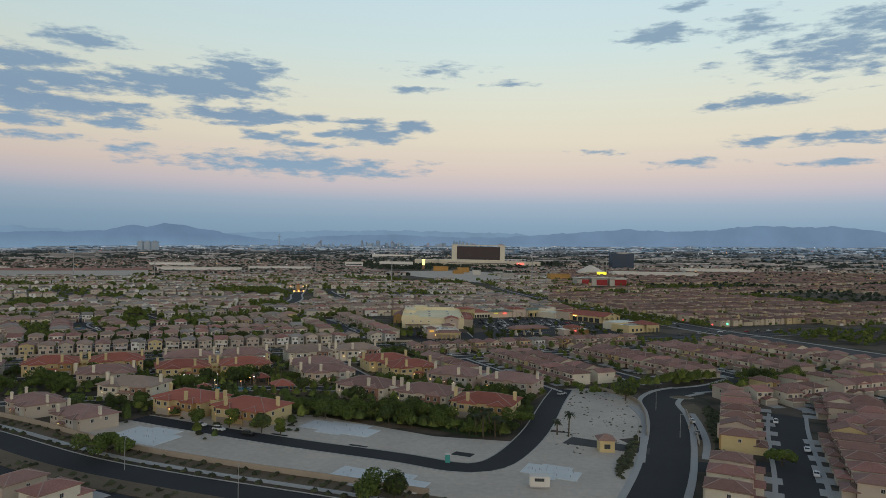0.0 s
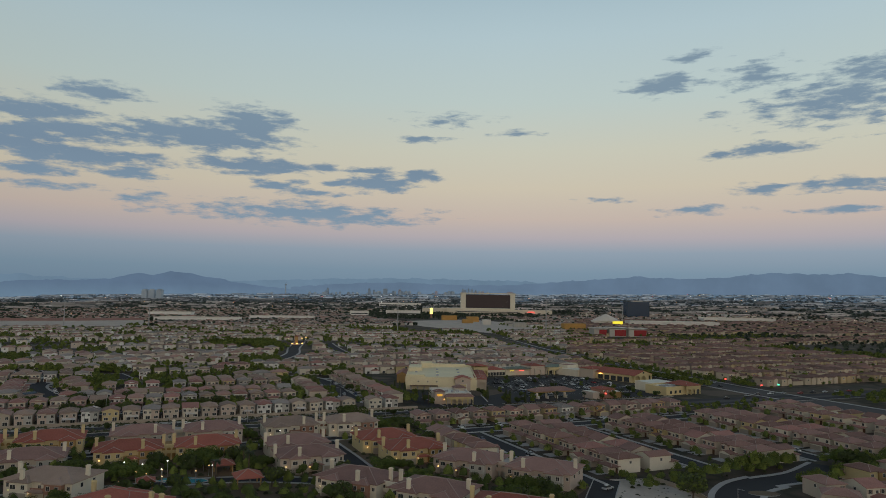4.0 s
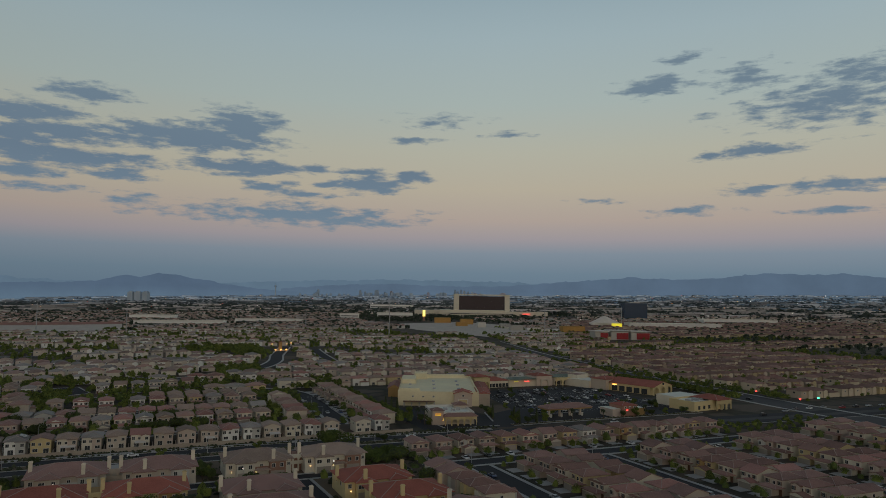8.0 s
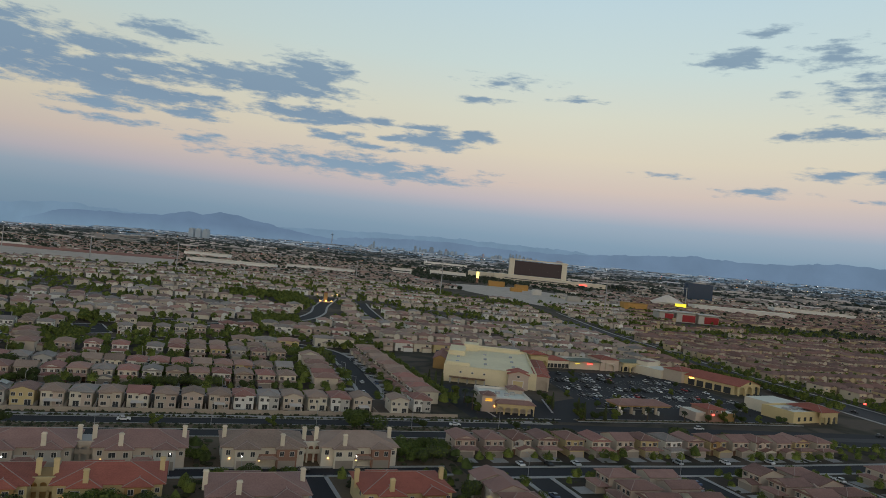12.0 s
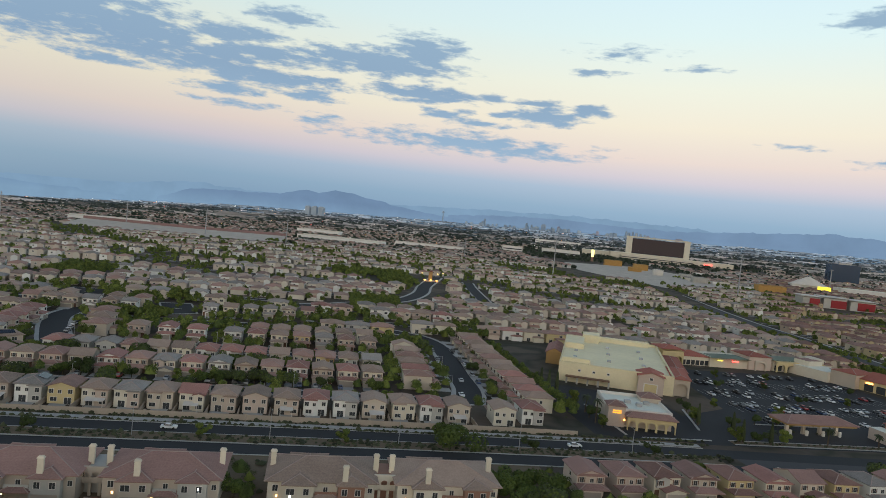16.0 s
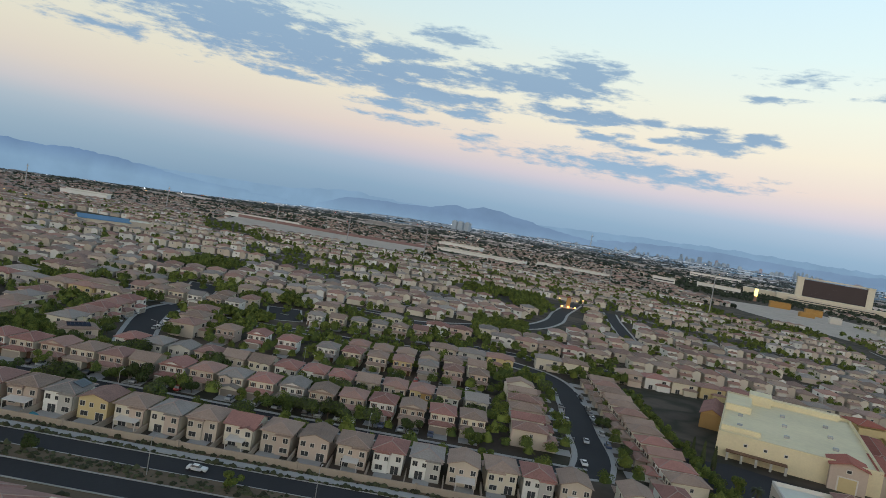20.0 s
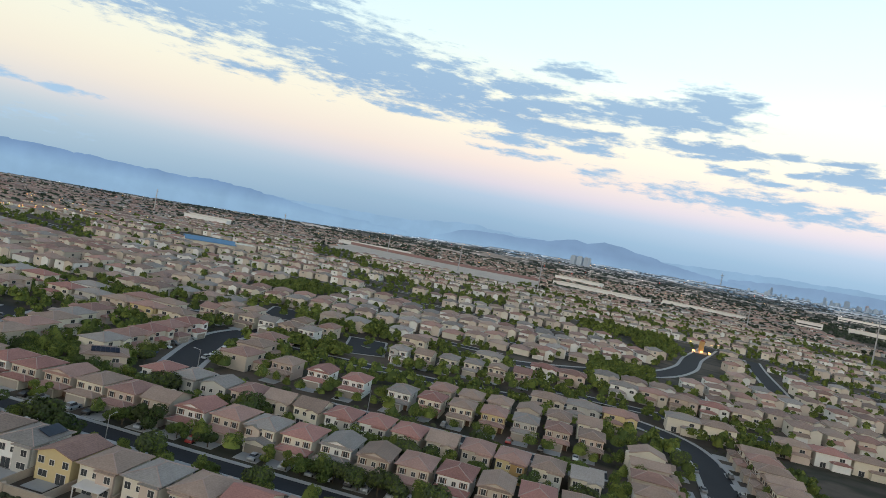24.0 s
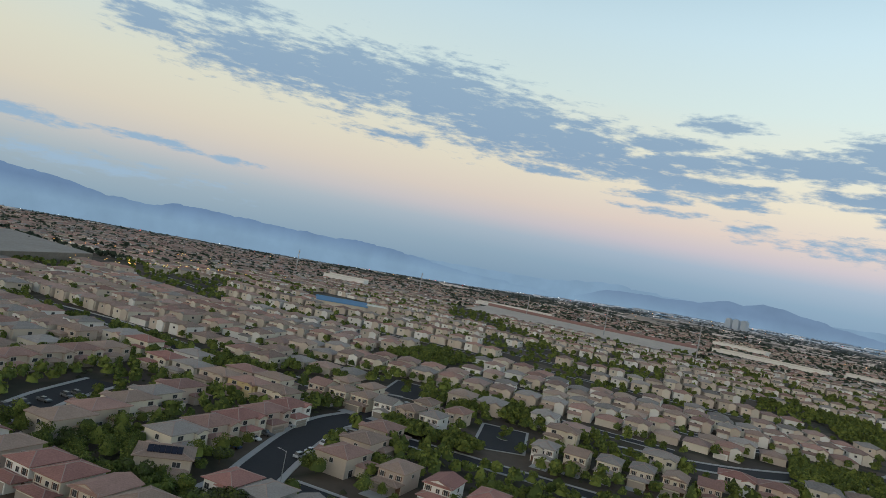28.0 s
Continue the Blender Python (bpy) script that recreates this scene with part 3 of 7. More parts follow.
def villa(wall, roof):
    """A wider two-storey house with cross gables."""
    def build():
        top = tagged(new("house"), category="house")
        S, R = STUCCO[wall], TILES[roof]
        s = Shape().box(-5, -3, 0, 5, 5, 5.6, S).box(-5, -6, 0, 0.5, -3, 3.0, S).box(1.5, -4, 0, 4.6, -3, 5.4, S).gable_ends(1.5, -4, 4.6, 0, 5.4, S, "y", .45)
        part("wall", s, top)
        part("roof", Shape().hip(-5, -3, 5, 5, 5.6, R, .5, .38), top)
        part("bay_roof", Shape().gable(1.5, -4, 4.6, 1, 5.4, R, "y", .35, .45), top)
        part("rear_wing", Shape().box(-4.6, 5, 0, 0.6, 7.2, 2.9, S), top)
        part("wing_roof", Shape().hip(-4.6, 4.6, .6, 7.2, 2.9, R, .4, .4), top)
        part("garage_roof", Shape().hip(-5, -6, .5, -2.4, 3.0, R, .4, .4), top)
        part("garage_door", Shape().box(-4.6, -6.07, 0, 0, -5.98, 2.2, GARAGE).box(-4.6, -6.09, 1.08, 0, -6.06, 1.12, TRIM), top)
        for k, x, y, z, t in (("wide", 3.0, -4, 3.5, 0), ("wide", -2.5, -3, 3.9, 0), ("wide", -2.5, 5, 3.7, 180), ("slider", 2.6, 5, 0.05, 180), ("plain", 5, 1, 3.5, 90), ("plain", -5, 1, 3.5, -90)):
            put_window(top, k, x, y, z, t)
        return top
    return Kind(build, (1.05, 1, .82))


COLOURS = [("cream", "tan"), ("tan", "pink"), ("white", "rose"), ("grey", "grey"), ("yellow", "pink"), ("tan", "tan"), ("pink", "mauve"), ("cream", "rose"), ("pale", "tan"), ("cream", "grey"), ("pink", "tan"), ("white", "grey"), ("yellow", "umber"), ("cream", "umber"), ("tan", "mauve"), ("pale", "umber")]
ROOF_WORDS = dict(tan="tan-brown", pink="pinkish-brown", rose="dusty rose", grey="grey", mauve="mauve-brown", umber="reddish-brown", red="terracotta red")
WALL_WORDS = dict(cream="cream", tan="tan", white="off-white", grey="grey-beige", yellow="pale yellow", pink="pinkish-tan", pale="pale sand", ochre="ochre")
HOUSES = {(d, c, full, show): house(d, *COLOURS[c], full=full, show=show) for d in "abcd" for c in range(16) for full in (True, False) for show in ("front", "back")}
VILLAS = [villa(*c) for c in COLOURS]
rng = random.Random(7)


def put_house(x, y, deg, full=True, show="front", design=None, colour=None, group="houses of the estate", big=False):
    c = rng.randrange(12) if colour is None else colour
    deg += rng.uniform(-2.0, 2.0)
    wall, roof = COLOURS[c]
    d = design or rng.choice("aabcd")
    m = pose(x, y, 0, 0, 0, deg)
    if big:
        VILLAS[c].put(m, "%s stucco two-storey house with %s tile roof and cross gable" % (WALL_WORDS[wall], ROOF_WORDS[roof]), group)
        block(x, y, 10.5, 12, deg)
    else:
        HOUSES[d, c, full, show].put(m, "%s stucco two-storey house with %s tile roof%s" % (WALL_WORDS[wall], ROOF_WORDS[roof], ", garage in front" if show == "front" else " behind a yard"), group)
        block(x, y, 7.2, 12, deg)


def row(u0, v0, u1, v1, n, face, colours=None, full=True, group="houses of the estate", designs=None, big=False):
    """n houses from one end of a row to the other; face: the turn of their fronts, 0 towards the main road, 180 away."""
    for i in range(n):
        k = i / max(1, n - 1)
        u, v = u0 + (u1 - u0) * k, v0 + (v1 - v0) * k + 3.6 + rng.uniform(-.5, .5)
        x, y = at(u, v)
        put_house(x, y, TURN + face, full, "back" if face == 180 else "front", designs[i % len(designs)] if designs else None, colours[i % len(colours)] if colours else None, group, big)


def condo(wall, roof, single=False):
    """A long two-storey block of flats: two hipped wings, a link with arched balconies, chimneys."""
    def build():
        top = tagged(new("apartment_building"), category="apartment building")
        S, R = STUCCO[wall], TILES[roof]
        acc = STUCCO[{"yellow": "ochre", "cream": "brick", "tan": "grey", "pink": "grey"}.get(wall, "brick")]
        chim = STUCCO["yellow" if wall == "yellow" else "pale"]
        wings = (0,) if single else (-12.2, 12.2)
        for c in wings:
            s = Shape().box(c - 10, -6.5, 0, c + 10, 7, 5.6, S).box(c - 7, -8.2, 0, c - 1.5, -6.5, 5.4, S).box(c + 3, -8.0, 0, c + 8, -6.5, 5.4, acc).box(c - 6, 7, 0, c + 1, 8.5, 5.4, acc)
            part("wall", s, top)
            part("roof", Shape().hip(c - 10, -6.5, c + 10, 7, 5.6, R, .7, .36), top)
            part("bay_roof", Shape().hip(c - 7, -8.2, c - 1.5, 0, 5.45, R, .5, .36), top)
            part("bay_roof", Shape().hip(c + 3, -8.0, c + 8, 0, 5.45, R, .5, .36), top)
            part("bay_roof", Shape().hip(c - 6, 0, c + 1, 8.5, 5.45, R, .5, .36), top)
            part("porch_roof", Shape().hip(c - 1.5, -8.6, c + 3, -6.0, 2.8, R, .3, .4), top)
            for x, k, y in ((-5.8, "wide", -8.2), (-2.9, "plain", -8.2), (4.2, "plain", -8.0), (6.7, "plain", -8.0), (0.7, "small", -6.5), (-8.6, "plain", -6.5), (9.1, "small", -6.5)):
                put_window(top, k, c + x, y, 3.5)
            for y in (-2.5, 2.5):
                put_window(top, "plain", c - 10, y, 3.5, -90)
                put_window(top, "plain", c + 10, y, 3.5, 90)
            part("garage_door", Shape().box(c - 6.6, -8.27, 0, c - 2, -8.18, 2.3, GARAGE), top)
            part("garage_door", Shape().box(c + 3.4, -8.07, 0, c + 7.6, -7.98, 2.3, GARAGE), top)
            deck = part("balcony", Shape().box(c - 1.3, -7.6, 2.9, c + 2.8, -6.5, 3.05, S), top)
            part("railing", Shape().box(c - 1.3, -7.6, 3.05, c + 2.8, -7.48, 3.95, acc), deck)
            part("wall_lamp", Shape().box(c + 1.9, -6.7, 2.2, c + 2.15, -6.52, 2.5, COOL), top, "lit white wall lamp")
            part("porch_lamp", Shape().box(c - 8.4, -6.72, 2.3, c - 8.1, -6.52, 2.65, WARM), top, "lit warm porch lamp")
            part("porch_lamp", Shape().box(c - 1.35, -8.4, 2.3, c - 1.05, -8.2, 2.65, WARM), top, "lit warm porch lamp")
            inner = 10.6 if c < 0 else -10.6
            for x, y in ((inner, 0), (-inner * .9, 0.5), (inner * .4, -6.9)):
                stack = part("chimney", Shape().box(c + x - .5, y - .38, 4.5, c + x + .5, y + .38, 9.1, chim), top)
                part("chimney_cap", Shape().hull([(c + x - .65, y - .5, 9.1), (c + x + .65, y - .5, 9.1), (c + x + .65, y + .5, 9.1), (c + x - .65, y + .5, 9.1)], [(c + x - .4, y - .3, 9.5), (c + x + .4, y - .3, 9.5), (c + x + .4, y + .3, 9.5), (c + x - .4, y + .3, 9.5)], chim), stack)
        if not single:
            s = Shape().box(-2.4, -1.5, 0, 2.4, 5, 5.4, acc)
            s.arcade(-2.6, 2.6, -3.0, -2.5, 6.0, 3, 4.2, S, .5)
            s.box(-2.6, -3.0, 2.6, 2.6, -1.4, 2.9, S).box(-2.5, -2.98, 2.9, 2.5, -2.85, 3.8, S)
            part("balcony_arcade", s, top)
            part("porch_lamp", Shape().box(-1.4, -2.3, 5.0, -1.15, -2.05, 5.3, WARM), top, "lit warm porch lamp")
        return top
    return Kind(build, (1, 1, .85))


def leaf_cloud(seed, w, h, base, count, size, mats, lobes=7):
    """A crown of small leaf clumps round several lobes, with gaps and an uneven outline."""
    r = np.random.default_rng(seed)
    cen = r.normal(0, 1, (lobes, 3)) * (w * .27, w * .27, h * .2) + (0, 0, base + h * .5)
    rad = r.uniform(.20, .34, lobes) * w
    s = Shape()
    which = r.integers(0, lobes, count)
    d = r.normal(0, 1, (count, 3))
    d /= np.linalg.norm(d, axis=1)[:, None]
    p = cen[which] + d * (rad[which] * r.uniform(.78, 1.06, count))[:, None] * (1, 1, .85)
    p[:, 2] = np.maximum(p[:, 2], base)
    tilt = r.normal(0, .38, (count, 3)) + d
    tilt /= np.linalg.norm(tilt, axis=1)[:, None]
    sx = np.cross(tilt, r.normal(0, 1, (count, 3)))
    sx /= np.linalg.norm(sx, axis=1)[:, None]
    sy = np.cross(tilt, sx)
    q = r.uniform(.6, 1.3, count)[:, None] * size * .74
    quads = np.stack([p - sx * q - sy * q * .6, p + sx * q * .7 - sy * q, p + sx * q + sy * q * .7, p - sx * q * .6 + sy * q], 1)
    s.v = [tuple(x) for x in quads.reshape(-1, 3).tolist()]
    s.f = [(4 * i, 4 * i + 1, 4 * i + 2, 4 * i + 3) for i in range(count)]
    for m in mats:
        s.slot(m)
    s.m = [int(k) for k in r.integers(0, len(mats), count)]
    return s, cen, rad


def tree(seed, w, h, base, leaf, count=520, size=.42):
    def build():
        top = tagged(new("tree"), category="tree")
        crown, cen, rad = leaf_cloud(seed, w, h, base, count, size, leaf)
        s = Shape().rod((0, 0, 0), (0.1, 0.05, base + h * .3), .2, BARK, .12)
        for c in cen[:5]:
            s.rod((0.1, 0.05, base * .8 + .2), tuple(c), .09, BARK, .03, 5)
        part("trunk", s, top)
        part("crown", crown, top)
        return top
    return Kind(build)


def palm(seed, h):
    def build():
        r = random.Random(seed)
        top = tagged(new("palm_tree"), category="palm tree")
        part("trunk", Shape().rod((0, 0, 0), (.2, .1, h), .24, BARK, .17), top)
        s = Shape()
        for i in range(34):
            a, up, ln = r.uniform(0, 6.28), r.uniform(-.7, 1.0), r.uniform(1.5, 2.2)
            pts, side = [], Vector((-math.sin(a), math.cos(a), 0)) * .28
            for k in range(4):
                t = k / 3
                pts.append(Vector((.2 + math.cos(a) * ln * t, .1 + math.sin(a) * ln * t, h + up * ln * t * .7 - 1.1 * t * t * ln * .6)))
            for k in range(3):
                wa, wb = 1 - abs(k / 3 - .4), 1 - abs((k + 1) / 3 - .4) if k < 2 else .1
                s.poly([pts[k] - side * wa, pts[k] + side * wa, pts[k + 1] + side * wb, pts[k + 1] - side * wb], PALM)
        part("crown", s, top)
        return top
    return Kind(build)


def cypress(seed):
    def build():
        top = tagged(new("cypress"), category="tree")
        r = np.random.default_rng(seed)
        s = Shape()
        for i in range(260):
            z = r.uniform(.4, 6.5)
            q, a = .75 * (1 - (z / 7) ** 2) * r.uniform(.7, 1.1), r.uniform(0, 6.28)
            p = Vector((q * math.cos(a), q * math.sin(a), z))
            t = Vector((-math.sin(a), math.cos(a), 0)) * .3
            s.poly([p - t, p + t, p + t * .3 + Vector((0, 0, .6)), p - t * .3 + Vector((0, 0, .6))], LEAF[2])
        part("trunk", Shape().rod((0, 0, 0), (0, 0, 5.5), .3, BARK, .1), top)
        part("crown", s, top)
        return top
    return Kind(build)


TREES = [tree(i, w, h, b, [LEAF[k], LEAF[k], LEAF[(k + 1) % 3]], n, sz) for i, (w, h, b, k, n, sz) in enumerate(((5.0, 4.0, 1.2, 0, 1700, .26), (6.4, 4.6, 1.4, 1, 2200, .29), (4.2, 3.6, 1.1, 2, 1500, .24), (7.4, 5.2, 1.5, 0, 2500, .31), (3.6, 4.2, 1.0, 3, 1400, .23), (5.6, 5.4, 1.3, 2, 2000, .28)))]
TREE_WORDS = ("rounded dark green desert tree beside houses", "broad bright green shade tree beside houses", "small grey-green desert tree in a yard", "large dark green spreading shade tree", "slim yellow-green young tree by the street", "tall dull green tree between houses")
PALMS = [palm(i, h) for i, h in enumerate((5.5, 7.0, 4.2))]
CYPRESS = cypress(3)


def put_tree(x, y, k=None, size=None, check=True):
    k = rng.randrange(6) if k is None else k
    size = size or rng.uniform(.75, 1.15)
    if check and not block(x, y, 2.6 * size, 2.6 * size, 0, test=True):
        return False
    block(x, y, 2.6 * size, 2.6 * size, 0)
    TREES[k].put(pose(x, y, 0, 0, 0, rng.uniform(0, 360)) @ Matrix.Diagonal((size * 1.2, size * 1.2, size * rng.uniform(1.0, 1.25), 1)), TREE_WORDS[k], "trees of the estate")
    return True


def car(colour, suv=False):
    def build():
        top = tagged(new("car"), category="car")
        P, s = CARS[colour], Shape()
        hi = 1.72 if suv else 1.45
        side = ((-2.25, .35), (2.25, .35), (2.28, .75), (2.0, .92), (1.1, 1.0), (-1.7, 1.02), (-2.2, .95), (-2.3, .6))
        low, upp = [(x, -.88, z) for x, z in side], [(x, .88, z) for x, z in side]
        s.hull(upp, low, P)
        part("body", s, top)
        r = ((-1.9 if suv else -1.55, -.74), (.95, -.74), (.95, .74), (-1.9 if suv else -1.55, .74))
        q = ((-1.6 if suv else -1.0, -.62), (.35, -.62), (.35, .62), (-1.6 if suv else -1.0, .62))
        part("cabin_glass", Shape().hull([(*p, 1.0) for p in r], [(*p, hi - .06) for p in q], PANE), top)
        part("car_roof", Shape().hull([(*p, hi - .07) for p in q], [(p[0] * .95, p[1] * .92, hi) for p in q], P), top)
        for x in (-1.4, 1.4):
            for y in (-.8, .8):
                part("wheel", Shape().rod((x, y - .11, .33), (x, y + .11, .33), .33, RUBBER, sides=10), top)
        return top
    return Kind(build, (.84, .84, .84))


CAR_KINDS = {(c, v): car(c, v) for c in CARS for v in (False, True)}


def put_car(x, y, deg, colour=None, suv=None, group="parked cars", where="parked on asphalt", z=0.05):
    colour = colour or rng.choice(("white", "white", "silver", "silver", "black", "grey", "grey", "red", "blue", "white", "black"))
    suv = rng.random() < .45 if suv is None else suv
    CAR_KINDS[colour, suv].put(pose(x, y, z, 0, 0, deg), "%s %s %s" % (colour, "sport utility car" if suv else "saloon car", where), group)


def lamp_post(arm=1.8, h=8.0, lit=None):
    def build():
        top = tagged(new("street_lamp"), category="street lamp")
        part("pole", Shape().rod((0, 0, 0), (0, 0, h), .11, STEEL, .07, 6), top)
        bar = part("arm", Shape().rod((0, 0, h - .2), (0, arm, h + .1), .05, STEEL, sides=5), top)
        part("lamp_head", Shape().box(-.15, arm - .1, h, .15, arm + .6, h + .14, lit or STEEL), bar)
        return top
    return Kind(build, (.9, .9, .88))


LAMP, LIT_LAMP = lamp_post(), lamp_post(1.2, 5.0, COOL)

# ---- ground ----
s = Shape()
rings = [0, 60, 120, 200, 300, 420, 560, 720, 900, 1100, 1350, 1650, 2000, 2400, 2850, 3350, 3900, 4400, 4850]
spokes = 120
for r in rings[1:]:
    for k in range(spokes):
        x, y = r * math.sin(6.2832 * k / spokes), r * math.cos(6.2832 * k / spokes)
        s.v.append((x, y, float(gz(x, y))))
s.v.append((0, 0, 0))
g = s.slot(GROUND)
for i in range(len(rings) - 1):
    for k in range(spokes):
        j = (k + 1) % spokes
        s.f.append((len(s.v) - 1, j, k) if i == 0 else (i * spokes + k, (i - 1) * spokes + k, (i - 1) * spokes + j, i * spokes + j))
        s.m.append(g)
setting("ground", s, "tan and brown desert valley floor with gravel yards", "ground")


def patch(name, pts, mat, label, category, z=0.012, uv=True):
    """A flat area of ground with its own cover."""
    pts = [at(*p) if uv else p for p in pts]
    a = sum(p[0] * q[1] - p[1] * q[0] for p, q in zip(pts, pts[1:] + pts[:1]))
    pts = pts if a > 0 else pts[::-1]
    return setting(name, Shape().poly([(*p, z) for p in pts], mat), label, category)


def uvline(*pts):
    return [at(*p) for p in pts]


# ---- main road ----
ROAD = uvline((-420, -14), (-300, -4), (-180, 0), (-60, 0), (60, 0), (160, -4), (300, -12), (430, -14))
main = smooth_line(ROAD, 6)
setting("road_1", ribbon(Shape(), main, 0, -7.2, 0, 0.03, ASPHALT, False), "dark asphalt carriageway of the main road", "road")
setting("road_2", ribbon(Shape(), main, -12.8, -20, 0, 0.03, ASPHALT, False), "dark asphalt carriageway of the main road", "road")
part_of_median = [p for p in main if -420 < uv_of(p.x, p.y)[0] < 120]
setting("median", ribbon(Shape(), part_of_median, -7.2, -12.8, 0, 0.17, GRAVEL), "planted gravel median strip between the carriageways", "median")
setting("road_3", ribbon(Shape(), [p for p in main if uv_of(p.x, p.y)[0] > 119], -7.2, -12.8, 0, 0.026, OLD_ASPHALT, False), "worn asphalt turning lane of the main road", "road")
setting("kerb_1", ribbon(Shape(), part_of_median, -7.0, -7.3, 0, 0.19, CONCRETE), "pale concrete kerb of the median", "kerb")
setting("kerb_2", ribbon(Shape(), part_of_median, -12.7, -13.0, 0, 0.19, CONCRETE), "pale concrete kerb of the median", "kerb")
walk_line = [p for p in main if uv_of(p.x, p.y)[0] < 118]
setting("pavement_main", ribbon(Shape(), walk_line, 3.5, 1.2, 0, 0.15, CONCRETE), "pale concrete pavement along the main road", "pavement")
setting("kerb_3", ribbon(Shape(), walk_line, 0.3, 0, 0, 0.16, CONCRETE), "pale concrete kerb of the main road", "kerb")
setting("kerb_4", ribbon(Shape(), main, -20, -20.3, 0, 0.16, CONCRETE), "pale concrete kerb of the main road", "kerb")
setting("verge_1", ribbon(Shape(), walk_line, 4.9, 3.5, 0, 0.08, GRAVEL, False), "brown gravel verge with shrubs", "verge")
claim(main, 21)
wall_line = [p for p in main if -330 < uv_of(p.x, p.y)[0] < 84]
garden = tagged(new("garden_wall"), "tan block garden wall along the main road", "wall")
part("wall", ribbon(Shape(), wall_line, 5.2, 4.9, 0, 1.5, BLOCK), garden)
for i, p in enumerate(wall_line[::4]):
    d = (wall_line[min(4 * i + 1, len(wall_line) - 1)] - wall_line[max(4 * i - 1, 0)]).normalized()
    c = p + Vector((-d.y, d.x)) * 5.05
    part("pilaster", Shape().box(c.x - .3, c.y - .3, 0, c.x + .3, c.y + .3, 1.7, BLOCK), garden)

# ---- streets of the estate ----
street(uvline((-135, 36.5), (-76, 36), (-40, 35), (44, 34.4), (55, 35)), 5.6, 1.1)
street(uvline((54, 33), (58, 50), (59, 75), (61, 104), (61, 126), (56, 146), (44, 158), (26, 166)), 8.6, 1.5)
street(uvline((-78, 89), (-30, 90), (32, 90)), 5.8, 1.1)
street(uvline((-82, 72), (-84, 84), (-89, 98), (-97, 122), (-101, 142), (-99, 165), (-97, 196)), 9.5, 1.5)
street(uvline((-150, 62), (-143, 70), (-152, 90), (-160, 112)), 9.0, 1.3)
street(uvline((-96, 145), (-84, 146), (-50, 148), (-10, 152), (20, 163)), 6.6, 1.2)
street(uvline((-320, 176), (-250, 186), (-205, 180), (-175, 172), (-150, 176), (-105, 196)), 11, 1.8)
street(uvline((-30, 215), (4, 230), (34, 257), (64, 291), (84, 340), (97, 400), (112, 455), (124, 500)), 10, 1.8, step=5)
claim(smooth_line(uvline((-8, 219), (34, 249), (66, 284), (88, 335), (104, 420)), 4), 13)
street(uvline((126, 300), (131, 329), (136, 371), (142, 419), (150, 470)), 9, 1.5)
street(uvline((225, -53), (150, -54), (100, -53), (62, -53)), 7.4, 1.3)
for u in (79, 128, 177, 226):
    street(uvline((u, -58), (u, -100), (u, -142)), 7.2, 1.3)
# the wide cross road and the junction
cross = uvline((303, -190), (303, -60), (304, 0), (309, 60), (312, 110), (320, 175), (335, 250), (352, 346), (400, 520), (470, 760))
street(cross, 22, 2.0, "wide worn asphalt cross road", OLD_ASPHALT, step=8)
# the street behind the store, the store's drives
patch("parking_lot", [(118, 2), (124, 30), (150, 44), (158, 86), (172, 112), (246, 112), (246, 84), (240, 36), (232, 2)], ASPHALT, "dark asphalt parking lot of the shopping centre", "parking lot", 0.04)
patch("service_yard", [(86, 8), (86, 64), (100, 66), (128, 50), (126, 4), (100, 2)], ASPHALT, "dark asphalt yard beside the store", "parking lot", 0.045)
for u, v, w, d in ((178, 68, 128, 92), (106, 34, 44, 60)):
    x, y = at(u, v)
    block(x, y, w, d, TURN)
# planted strip with a pale kerb between the lot and the main road
s = ribbon(Shape(), smooth_line(uvline((128, 5), (180, 5), (238, 4)), 5), 1.5, -1.5, 0, 0.16, GRAVEL)
setting("verge_lot", s, "planted gravel strip along the parking lot", "verge")
s = ribbon(Shape(), smooth_line(uvline((128, 5), (180, 5), (238, 4)), 5), 1.9, 1.5, 0, 0.22, CONCRETE)
ribbon(s, smooth_line(uvline((128, 5), (180, 5), (238, 4)), 5), -1.5, -1.9, 0, 0.22, CONCRETE)
for (u0, v0), (u1, v1) in (((96, 8), (96, 40)), ((124, 16), (132, 40)), ((100, 6), (122, 6)), ((150, 26), (180, 26)), ((206, 26), (232, 28))):
    ribbon(s, [Vector(at(u0, v0)), Vector(at(u1, v1))], .35, -.35, 0, 0.2, CONCRETE)
setting("kerb_lot_strip", s, "pale concrete kerbs in the parking lot", "kerb")
# lots with an island in the estate
for name, pts in (("parking_lot_2", [(-73, 197), (-58, 201), (-50, 170), (-64, 162)]), ("parking_lot_3", [(-125, 231), (-109, 233), (-102, 202), (-116, 199)])):
    patch(name, pts, ASPHALT, "small dark asphalt lot with a planted island", "parking lot", 0.05)
    cu, cv = sum(p[0] for p in pts) / 4, sum(p[1] for p in pts) / 4
    x, y = at(cu, cv)
    block(x, y, 18, 38, TURN)
    block(*at(cu + 6, cv - 24), 22, 14, TURN)
    edge = [Vector(at(*q)) for q in pts + pts[:1]]
    setting("kerb_lot", ribbon(Shape(), edge, 0.5, -0.5, 0, 0.16, CONCRETE), "pale concrete kerb round the lot", "kerb")
    setting("kerb_island", Shape().hull([(x + 2.2 * math.cos(a), y + 1.3 * math.sin(a), 0) for a in np.linspace(0, 5.98, 16)], [(x + 2.2 * math.cos(a), y + 1.3 * math.sin(a), .2) for a in np.linspace(0, 5.98, 16)], CONCRETE, GRASS), "planted kerbed island in the lot", "kerb")
    put_tree(x, y, 4, .8, False)

